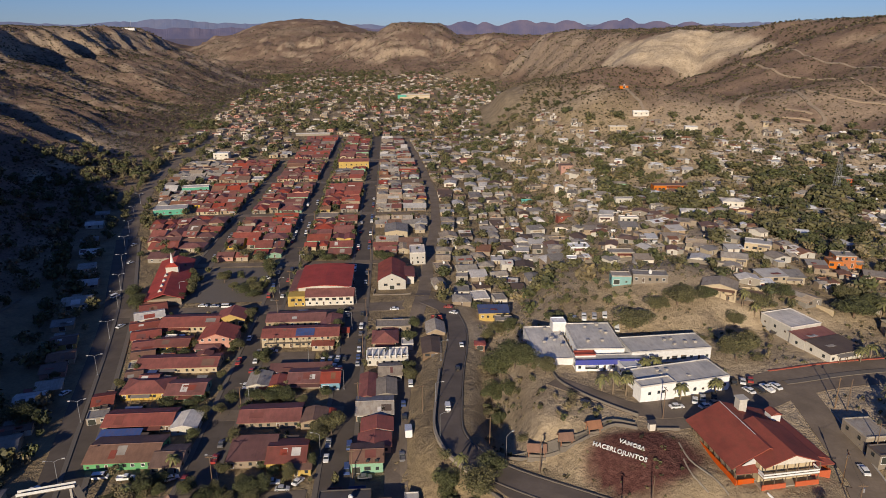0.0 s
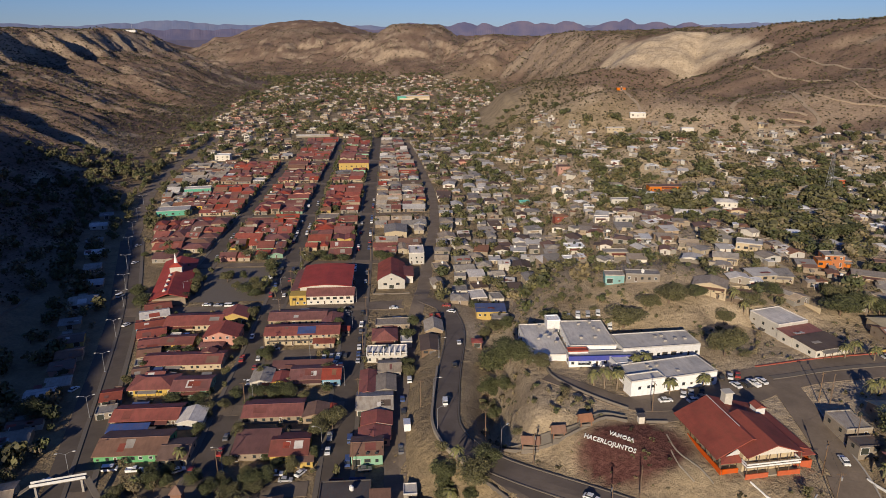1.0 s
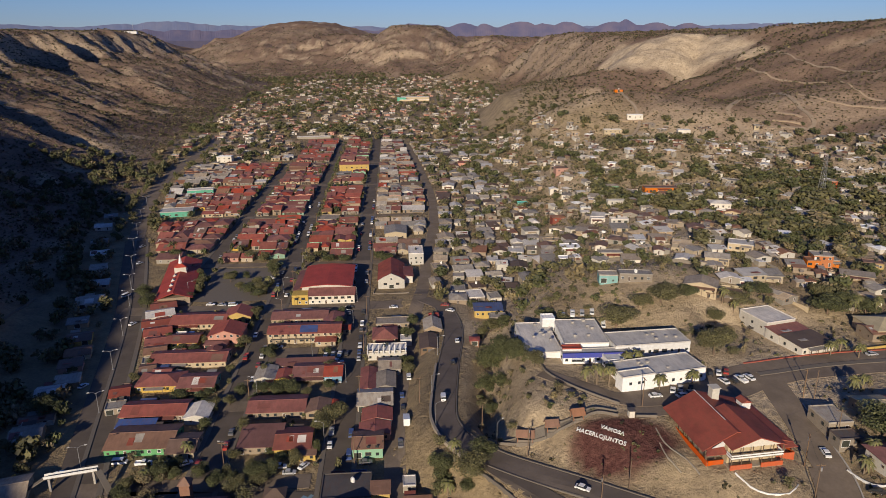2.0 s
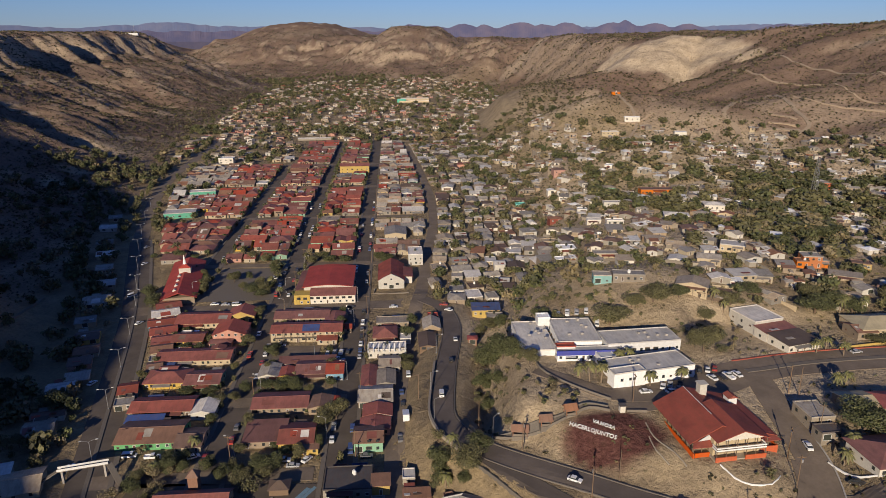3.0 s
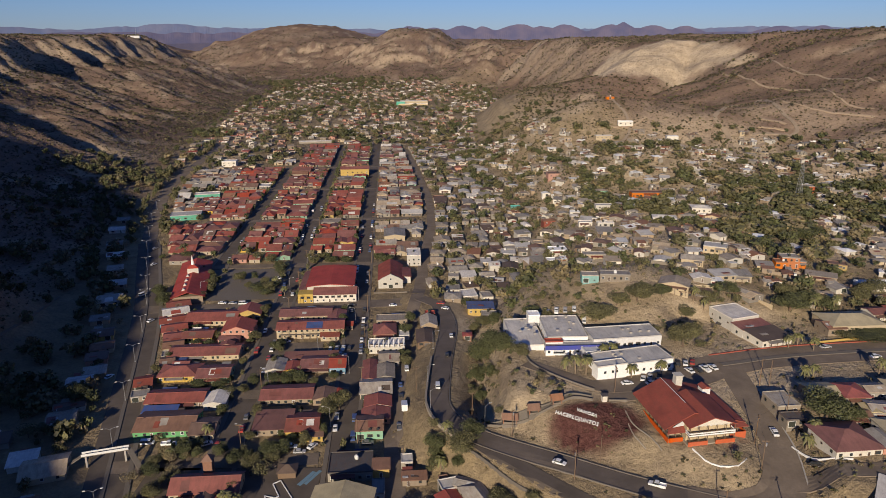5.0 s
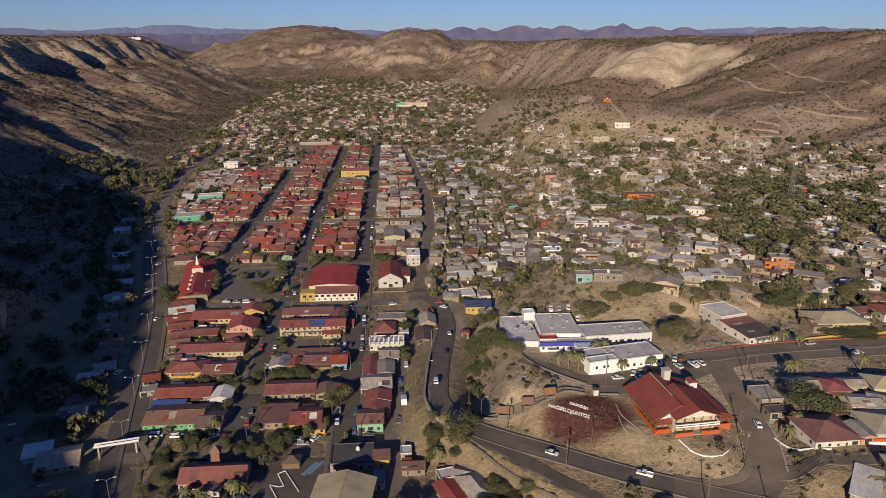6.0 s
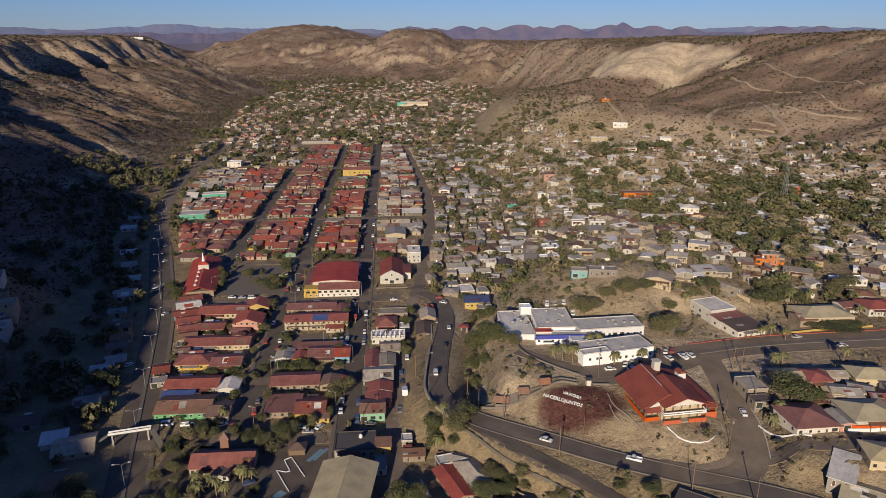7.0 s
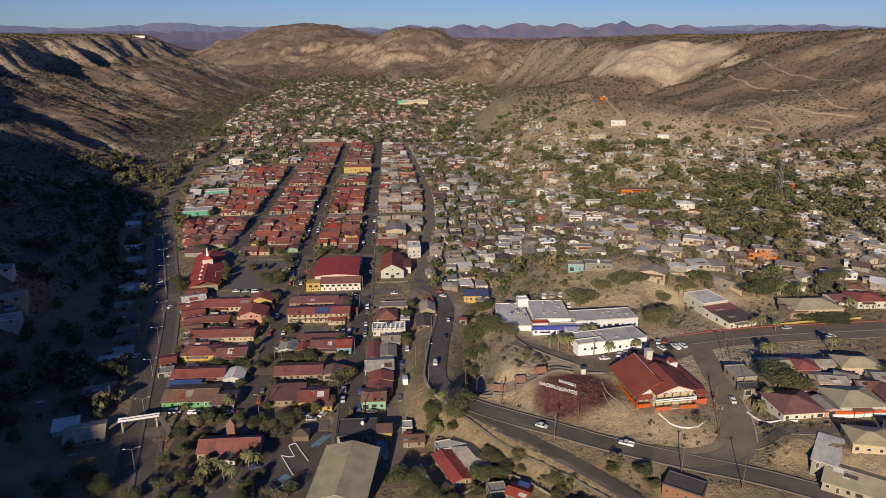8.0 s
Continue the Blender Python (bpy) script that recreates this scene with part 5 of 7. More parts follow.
# landmarks among the rows
house(-90, 685, 30, 14, 7.5, wall="yellow", top="red", floors=2, name="school", label="long yellow two-storey building with a red roof", detail=1)
house(-207, 505, 24, 14, 4.0, wall="teal", top="pale", roof="flat", name="shop", label="long shop with a bright green front wall", detail=1, turn=14)
house(-214, 580, 22, 10, 4.0, wall="teal", top="pale", roof="flat", name="shop", label="low shop with a green front wall", detail=1, turn=14)
house(-240, 737, 16, 10, 6.5, wall="white", top="white", roof="flat", name="office_building", label="white two-storey office block with a flat roof", floors=2, detail=1)
house(-32, 449, 15, 20, 3.8, wall="cream", top="grey", ridge="y", rise=1.2, name="market_hall", label="market hall with white front and grey metal roof", detail=1)
house(-15.5, 391, 9, 16, 7.0, wall="white", top="pale", roof="flat", floors=2, label="white two-storey house with a flat roof beside the church")
house(-172, 912, 46, 6, 2.6, wall="grey", top="pale", ridge="x", name="long_shed", label="long pale shed with a white metal roof", detail=0, turn=8)
house(-58, 1470, 60, 18, 6.0, wall="cream", top="pale", roof="flat", name="stadium_stand", label="long white grandstand of a sports ground", detail=0)
house(-85, 1445, 18, 14, 6.0, wall="teal", top="teal", roof="flat", name="clubhouse", label="blue-green clubhouse beside the sports ground", detail=0)
house(-58, 1440, 62, 6, 3.0, wall="cream", top="pale", roof="flat", name="stadium_stand", label="low white stand along the sports ground", detail=0)
house(24, 702, 13, 9, 4.2, wall="pink", top="maroon", name="school", label="school with dark red roofs among trees", detail=0)
town_north()


# sports hall: a long vault over low side wings
def sports_hall():
    root = thing("sports_hall", pose(-62.5, 352, 0, 0, 0, GRID), "large hall with a bright red vaulted roof and cream walls", "sports hall")
    TAKEN.append((-63, 352, 36))
    s = Shape()
    s.prism([(-13, -0.5), (13, -0.5), (13, 7.2), (6.5, 8.0), (0, 8.3), (-6.5, 8.0), (-13, 7.2)], -26, 8)
    part("wall", s.mesh("wall", WALL_M["white"]), root)
    s = Shape()
    s.prism([(-13.8, 7.1), (-6.8, 8.0), (0, 8.35), (6.8, 8.0), (13.8, 7.1), (13.8, 7.35), (6.8, 8.25), (0, 8.6), (-6.8, 8.25), (-13.8, 7.35)], -26.8, 8.8)
    part("roof", s.mesh("roof", M_BRIGHT), root)
    s = Shape()
    s.box(-9, -33, -0.5, 15, -26.2, 4.8)
    part("front_wing", s.mesh("front_wing", WALL_M["white"]), root, None, "white low front wing")
    s = Shape()
    s.box(-17.5, -33.5, -0.5, -9.1, -26.2, 5.4)
    part("corner_block", s.mesh("corner_block", WALL_M["yellow"]), root, None, "yellow corner block")
    s = Shape()
    s.box(-17.5, -26.1, -0.5, -13.1, 6, 5.0)
    part("side_wing", s.mesh("side_wing", WALL_M["tan"]), root)
    s = Shape()
    s.prism([(33.6, 4.7), (26.3, 6.7), (26.3, 6.9), (33.6, 4.9)], -9.3, 15.5, axis="x")
    part("wing_roof", s.mesh("wing_roof", ROOF_M["red"]), root)
    s = Shape()
    s.prism([(-18, 5.0), (-13.1, 6.2), (-13.1, 6.4), (-18, 5.2)], -26, 6.4)
    part("wing_roof", s.mesh("wing_roof", ROOF_M["maroon"]), root)
    for i in range(9):
        part("window", WIDE_WINDOW, root, pose(-15 + i * 3.4, -33 if i > 1 else -33.5, 2.8))
        part("door" if i == 4 else "window", DOOR if i == 4 else WINDOW, root, pose(-13.5 + i * 3.4, -33 if i > 1 else -33.5, 0.1 if i == 4 else 0.8))


def church():
    root = thing("church", pose(-27.2, 342, 0, 0, 0, GRID), "white church with a steep red gabled roof and round window", "church")
    TAKEN.append((-27, 356, 18))
    s = Shape()
    s.prism([(-7, -0.5), (7, -0.5), (7, 4.6), (4.2, 6.2), (0, 8.2), (-4.2, 6.2), (-7, 4.6)], 0, 30)
    part("wall", s.mesh("wall", WALL_M["white"]), root)
    s = Shape()
    s.prism([(-7.8, 4.3), (-4.3, 6.3), (0, 8.3), (4.3, 6.3), (7.8, 4.3), (7.8, 4.55), (4.4, 6.6), (0, 8.6), (-4.4, 6.6), (-7.8, 4.55)], 0.5, 30.6)
    part("roof", s.mesh("roof", M_BRICKRED), root)
    s = Shape()
    s.prism([(-7.3, -0.5), (7.3, -0.5), (7.3, 5.0), (4.6, 6.7), (0, 8.9), (-4.6, 6.7), (-7.3, 5.0)], -0.35, 0.3)
    part("facade", s.mesh("facade", WALL_M["white"]), root, None, "bright white stepped front wall")
    part("door", GATE, root, pose(0, -0.35, 0.1))
    for u in (-3.4, 3.4):
        part("window", WIDE_WINDOW, root, pose(u, -0.35, 2.2))
    part("window", WINDOW, root, pose(0, -0.35, 5.2))
    s = Shape()
    s.box(-0.12, -0.2, 8.6, 0.12, 0.04, 10.3)
    s.box(-0.5, -0.2, 9.6, 0.5, 0.04, 9.8)
    part("cross", s.mesh("cross", M_DARK), root)
    s = Shape()
    s.box(7, 8, -0.5, 12, 24, 4.0)
    part("side_aisle", s.mesh("side_aisle", WALL_M["white"]), root)
    s = Shape()
    s.prism([(6.9, 4.9), (12.6, 4.0), (12.6, 4.2), (6.9, 5.1)], 7.6, 24.4)
    part("aisle_roof", s.mesh("aisle_roof", ROOF_M["maroon"]), root)
    low_wall(((-36.5, 334), (-36, 341)), 0.9, 0.3, M_PAVE, "low wall of the church forecourt", step=2)
    low_wall(((-36.5, 333), (-17, 334)), 0.7, 0.3, M_PAVE, "low wall of the church forecourt", step=4)


def red_church():
    """The red-roofed hall with a white spire by the plaza."""
    root = thing("chapel", pose(-147.5, 350, 0, 0, 0, 14), "long red-roofed chapel with a white turret and spire", "chapel")
    TAKEN.append((-145, 350, 30))
    s = Shape()
    s.box(-8, -33, -0.5, 8, 30, 4.0)
    part("wall", s.mesh("wall", WALL_M["tan"]), root)
    s = Shape()
    s.prism([(-9.4, 3.6), (0, 6.6), (9.4, 3.6), (9.4, 3.85), (0, 6.9), (-9.4, 3.85)], -34, 31)
    part("roof", s.mesh("roof", M_BRIGHT), root)
    s = Shape()
    s.box(-3.2, 2, 4.5, 3.2, 8, 9.2)
    part("turret", s.mesh("turret", WALL_M["white"]), root, None, "square white turret")
    s = Shape()
    s.v = [(-3.6, 1.6, 9.2), (3.6, 1.6, 9.2), (3.6, 8.4, 9.2), (-3.6, 8.4, 9.2), (0, 5, 11.4)]
    s.f, s.m = [(0, 1, 4), (1, 2, 4), (2, 3, 4), (3, 0, 4), (3, 2, 1, 0)], [0] * 5
    part("turret_roof", s.mesh("turret_roof", M_BRIGHT), root)
    s = Shape()
    s.tube((0, 5, 10.8), (0, 5, 16.5), 1.1, 0.05, 6)
    part("spire", s.mesh("spire", M_WHITE), root, None, "slim white spire")
    for i in range(4):
        s = Shape()
        s.prism([(-1.2, 0), (1.2, 0), (0, 1.3)], -0.2, 2.2)
        part("dormer", s.mesh("dormer", WALL_M["white"]), root, pose(-2.4, -28 + i * 8, 6.0))


sports_hall()
church()
red_church()


# ---------------------------------------------------------------- the terrace: hospital
def hospital():
    A = house(75.5, 197.5, 30, 12, 4.4, roof="flat", wall="chalk", top="membrane", turn=15, name="hospital_wing", label="white single-storey hospital wing with a pale flat roof", z=21.7)
    F = house(66, 190.3, 12, 4.5, 5.2, roof="flat", wall="chalk", top="membrane", turn=15, name="hospital_wing", label="tall white front block of the hospital", z=21.7, detail=0)
    for u in (-3, 0.2, 1.8):
        part("window", WINDOW, F, pose(u, -2.25, 2.2))
    B = house(78, 219.5, 29, 12, 4.4, roof="flat", wall="chalk", top="membrane", turn=8, name="hospital_wing", label="long white rear hospital wing with a grey flat roof")
    house(37.8, 224.5, 13, 27, 4.4, roof="flat", wall="chalk", top="membrane", turn=4, name="hospital_wing", label="white western hospital wing with a pale flat roof")
    house(54.2, 225.5, 16.5, 22, 4.2, roof="flat", wall="chalk", top="membrane", turn=2, name="hospital_wing", label="central hospital block with roof vents and grey flat roof")
    house(43.2, 236.5, 5, 5, 6.6, roof="flat", wall="chalk", top="white", turn=4, name="stair_tower", label="small white cube-shaped stair tower", detail=0)
    P = house(57.0, 209.6, 25, 5, 3.4, roof="flat", wall="chalk", top="membrane", turn=3, name="hospital_entrance", label="hospital entrance front with a deep blue fascia band")
    s = Shape()
    s.box(-12.9, -2.95, 2.5, 12.9, -2.6, 4.3)
    part("fascia", s.mesh("fascia", WALL_M["royal"]), P, None, "deep blue painted fascia")
    house(48.3, 211.6, 7, 3, 4.2, roof="flat", wall="chalk", top="red", turn=3, name="hospital_annex", label="small annex with a red roof", detail=0)
    house(62, 205, 6, 5, 3.6, roof="flat", wall="chalk", top="white", turn=12, name="hospital_annex", label="small white porch block of the hospital")
    rnd = random.Random(3)
    s = Shape()
    s.box(-0.5, -0.4, 0, 0.5, 0.4, 0.6)
    s.box(-0.6, -0.5, 0.6, 0.6, 0.5, 0.68)
    unit = s.mesh("roof_vent", M_CONCRETE)
    for cx, cy, n, rx, ry in ((75.5, 198.5, 5, 12, 3), (78, 220, 5, 11, 3), (54, 228, 7, 7, 8), (38.5, 226, 6, 4, 11)):
        for i in range(n):
            x, y = cx + rnd.uniform(-rx, rx), cy + rnd.uniform(-ry, ry)
            thing("roof_vent", pose(x, y, ground_z(x, y) + 4.5, 0, 0, 10), "grey steel vent box on a flat roof", "roof vent", "roof vents", me=unit)
    low_wall(((36.5, 211), (37.5, 200), (44, 190.5), (52, 183), (58, 178.5)), 1.0, 0.3, M_PAVE, "pale concrete wall along the hospital drive")
    for x, y, t, c, k in ((71, 183.5, 10, "white", "car"), (80, 184, 20, "white", "car"), (83.5, 186, 20, "grey", "car"), (78, 187.5, 70, "white", "car"), (81, 189, 70, "silver", "car"), (85, 190.5, 70, "black", "car"), (50, 206.5, 0, "white", "van"),
                          (97.5, 194, 110, "white", "car"), (101, 194.5, 110, "black", "car"), (104, 195.5, 110, "white", "pickup"), (107.5, 197, 110, "white", "car"),
                          (47, 245, 80, "white", "car"), (51, 245.5, 80, "white", "car"), (55, 246, 80, "white", "pickup"), (59, 246, 80, "silver", "car"), (63, 246, 80, "white", "car"), (66, 238, 80, "white", "car"), (44, 184.5, -50, "black", "car")):
        car(x, y, t, c, k, 0.2, "parked in the hospital yard")


hospital()


# ---------------------------------------------------------------- the veranda house on its mound
def veranda_house():
    root = thing("veranda_house", pose(71.5, 149.5, 19.5, 0, 0, 9.4), "large wooden house with orange verandas and a sweeping red roof", "house")
    TAKEN.append((88, 163, 18))

    def slab(name, a, b, c, d, mat, label=""):
        """A sloping roof plane from four upper corners."""
        s = Shape()
        top = [a, b, c, d]
        s.v = top + [(p[0], p[1], p[2] - 0.2) for p in top]
        s.f = [(0, 1, 2, 3), (7, 6, 5, 4), (0, 4, 5, 1), (1, 5, 6, 2), (2, 6, 7, 3), (3, 7, 4, 0)]
        s.m = [0] * 6
        return part(name, s.mesh(name, mat), root, None, label)

    red = M_BRICKRED
    s = Shape()
    s.box(4.0, -0.5, -2.5, 30.5, 24.2, 0.5)
    part("plinth", s.mesh("plinth", M_STONE), root)
    s = Shape()
    s.box(7, 3, 0.4, 27, 22.5, 3.7)
    part("wall", s.mesh("wall", WALL_M["tan"]), root)
    s = Shape()
    s.prism([(9.5, 0.4), (24.5, 0.4), (24.5, 6.8), (17, 9.3), (9.5, 6.8)], -1.2, 14)
    part("upper_wall", s.mesh("upper_wall", WALL_M["cream"]), root, None, "cream boarded upper storey with a gable")
    s = Shape()
    s.prism([(3.0, 3.6), (13, 8.7), (31.2, 3.6), (31.2, 3.85), (13, 9.0), (3.0, 3.85)], 0.6, 24.6)
    part("roof", s.mesh("roof", red), root)
    s = Shape()
    s.prism([(6, 0.4), (28, 0.4), (28, 4.2), (13, 8.5), (6, 4.8)], 2.5, 23.7)
    part("gable_wall", s.mesh("gable_wall", WALL_M["cream"]), root)
    s = Shape()
    s.prism([(8.7, 6.45), (17, 9.4), (25.3, 6.45), (25.3, 6.7), (17, 9.7), (8.7, 6.7)], -4.2, 14.5)
    part("roof", s.mesh("roof", red), root)
    slab("front_roof", (3.0, -1.4, 3.62), (9.4, -1.4, 3.62), (9.4, 2.2, 5.2), (5.0, 2.2, 4.7), red)
    slab("front_roof", (24.6, -1.4, 3.62), (31.2, -1.4, 3.62), (29.6, 2.2, 4.4), (24.6, 2.2, 4.9), red)
    s = Shape()
    s.box(12.9, 7, 8.98, 13.1, 24.6, 9.06)
    part("ridge_cap", s.mesh("ridge_cap", M_WHITE), root, None, "white ridge flashing")
    s = Shape()
    s.prism([(9.4, 6.8), (24.6, 6.8), (17, 9.25)], -3.7, -3.5)
    part("gable_board", s.mesh("gable_board", WALL_M["white"]), root, None, "white boarded gable triangle")
    for z in (3.3, 4.05):
        s = Shape()
        s.box(9.1, -3.8, z, 24.9, -3.6, z + 0.42)
        s.box(9.1, -3.6, z, 9.3, -1.25, z + 0.42)
        s.box(24.7, -3.6, z, 24.9, -1.25, z + 0.42)
        part("railing", s.mesh("railing", M_WHITE), root, None, "white painted rail boards")
    s = Shape()
    s.box(9.2, -3.7, 2.9, 24.8, -1.25, 3.2)
    part("balcony", s.mesh("balcony", WALL_M["tan"]), root)
    for i in range(8):
        part("window", WINDOW, root, pose(10.5 + i * 1.86, -1.2, 5.0))
    for i in range(6):
        u = 9.3 + i * 3.08
        s = Shape()
        s.box(u - 0.09, -3.75, 0.0, u + 0.09, -3.57, 6.9)
        part("post", s.mesh("post", WALL_M["wood"]), root)
    s = Shape()
    s.box(8.9, -3.65, -2.9, 25.1, -0.52, 0.35)
    part("front_plinth", s.mesh("front_plinth", M_STONE), root)
    # orange parapets, posts
    for x0, y0, x1, y1 in ((4.2, -0.9, 8.8, -0.6), (9.0, -4.0, 15.6, -3.7), (18.4, -4.0, 25.0, -3.7), (25.2, -0.9, 30.8, -0.6), (3.6, -0.9, 3.9, 24), (30.6, -0.6, 30.9, 24)):
        s = Shape()
        s.box(x0, y0, -2.2, x1, y1, 1.4)
        part("parapet", s.mesh("parapet", WALL_M["vivid"]), root, None, "bright orange parapet wall")
    for i in range(8):
        for u in (3.75, 30.4):
            s = Shape()
            s.box(u - 0.1, 0.1 + i * 3.0 - 0.1, 1.5, u + 0.1, 0.1 + i * 3.0 + 0.1, 3.6)
            part("post", s.mesh("post", WALL_M["wood"]), root)
    for i in (4, 6.5, 8.6, 25.6, 28, 30.4):
        s = Shape()
        s.box(i - 0.1, -0.25, 1.5, i + 0.1, -0.05, 3.6)
        part("post", s.mesh("post", WALL_M["wood"]), root)
    s = Shape()
    s.prism([(5.6, 4.6), (9.4, 4.9), (9.4, 6.9)], 0.3, 0.5)
    part("small_gable", s.mesh("small_gable", M_WHITE), root)
    s = Shape()
    s.box(16.6, 20.4, 6, 19.0, 22.8, 11.2)
    s.box(16.3, 20.1, 11.2, 19.3, 23.1, 11.5)
    part("chimney", s.mesh("chimney", WALL_M["white"]), root, None, "tall square white chimney")
    s = Shape()
    s.box(25.5, 18, 4, 28.5, 21, 7.0)
    part("dormer", s.mesh("dormer", M_WHITE), root)
    s = Shape()
    s.prism([(25.2, 7.0), (27, 7.9), (28.8, 7.0)], 17.6, 21.4)
    part("dormer_roof", s.mesh("dormer_roof", red), root)
    # stone-edged beds round the mound
    low_wall(((66, 166), (67, 160), (70.5, 153), (73, 147.5)), 0.35, 0.25, M_STONE, "whitewashed stone edging of the garden", "garden_edge", 2)
    low_wall(((82, 146), (86, 140), (93, 137.5), (97, 141)), 0.35, 0.25, M_WHITE, "whitewashed stone edging of the garden", "garden_edge", 2)
    low_wall(((65.5, 160), (66, 154), (68.5, 149)), 0.35, 0.25, M_STONE, "whitewashed stone edging of the garden", "garden_edge", 2)


veranda_house()


# ---------------------------------------------------------------- stairway with kiosks and the lettered slope
def kiosk(x, y, k, turn):
    z = ground_z(x, y)
    root = thing("kiosk", pose(x, y, z, 0, 0, turn), "small shelter with a red gabled roof on the stairway", "kiosk", "shelters on the stairway")
    s = Shape()
    s.box(-2.3 * k, -1.5, -1.6, 2.3 * k, 1.5, 0.3)
    part("base", s.mesh("base", M_PAVE), root)
    for u in (-2.0, 2.0):
        for v in (-1.2, 1.2):
            s = Shape()
            s.box(u * k - 0.12, v - 0.12, 0.3, u * k + 0.12, v + 0.12, 2.6)
            part("post", s.mesh("post", WALL_M["brick"]), root)
    s = Shape()
    s.box(-2.1 * k, 1.12, 0.3, 2.1 * k, 1.26, 1.2)
    part("back_rail", s.mesh("back_rail", M_PAVE), root)
    s = Shape()
    s.box(-2.1 * k, -1.26, 0.3, 2.1 * k, -1.12, 1.1)
    part("front_rail", s.mesh("front_rail", M_PAVE), root)
    part("roof", roof_shape(4.2 * k, 2.6, 2.6, 1.2, "gable", "x", 0.5).mesh("roof", ROOF_M["rust"]), root)
    TAKEN.append((x, y, 4))


kiosk(27.3, 172.2, 1.15, -4)
kiosk(35.3, 171.4, 0.8, 8)
kiosk(43.4, 172.7, 0.8, 12)
STAIR = ((18.5, 175), (24, 173), (31, 172), (39, 171), (43.5, 172.8), (50, 175), (56, 173))
for off in (-1.1, 1.1):
    low_wall([(x, y + off) for x, y in STAIR], 1.0, 0.22, M_PAVE, "pale concrete balustrade of the hillside stairway", "balustrade", 2.0)
beside("stairway", STAIR, 1.0, 0.3, M_PAVE, "pale concrete stairway climbing the hillside", step=2.0)
g = thing("gate_booth", pose(60, 172, ground_z(60, 172), 0, 0, 5), "small white gate booth beside the stairway head", "booth")
s = Shape()
s.box(-0.85, -0.85, -0.6, 0.85, 0.85, 2.3)
part("wall", s.mesh("wall", WALL_M["white"]), g)
s = Shape()
s.box(-1.15, -1.15, 2.3, 1.15, 1.15, 2.5)
part("roof", s.mesh("roof", ROOF_M["dark"]), g)
low_wall(((61.5, 171.5), (68, 171.5)), 0.9, 0.25, M_PAVE, "low pale wall by the gate booth", step=2)


def lettering(text, x, y, size, turn):
    """White letters laid on the slope."""
    e = 2.0
    c, q = math.cos(radians(turn)), math.sin(radians(turn))
    mx, my = x + c * size * len(text) * 0.33, y + q * size * len(text) * 0.33
    z = ground_z(mx, my)
    n = Vector((ground_z(mx - e, my) - ground_z(mx + e, my), ground_z(mx, my - e) - ground_z(mx, my + e), 2 * e)).normalized()
    u = Vector((c, q, 0))
    u = (u - n * u.dot(n)).normalized()
    v = n.cross(u)
    m = Matrix((u, v, n)).transposed().to_4x4()
    o = Vector((mx, my, z + 0.5)) - u * size * len(text) * 0.33
    cu = bpy.data.curves.new("lettering", "FONT")
    cu.body, cu.size, cu.extrude, cu.offset, cu.space_character = text, size, 0.15, 0.03, 1.08
    cu.materials.append(M_WHITE)
    ob = new("ground_lettering", cu)
    ob.matrix_basis = Matrix.Translation(o) @ m
    return tagged(ob, f"white stone letters on the dark slope reading {text}", "lettering", "words on the slope")


lettering("VAMOSA", 49.3, 166.6, 1.75, -33)
lettering("HACERLOJUNTOS", 42.2, 167.6, 1.8, -32.5)


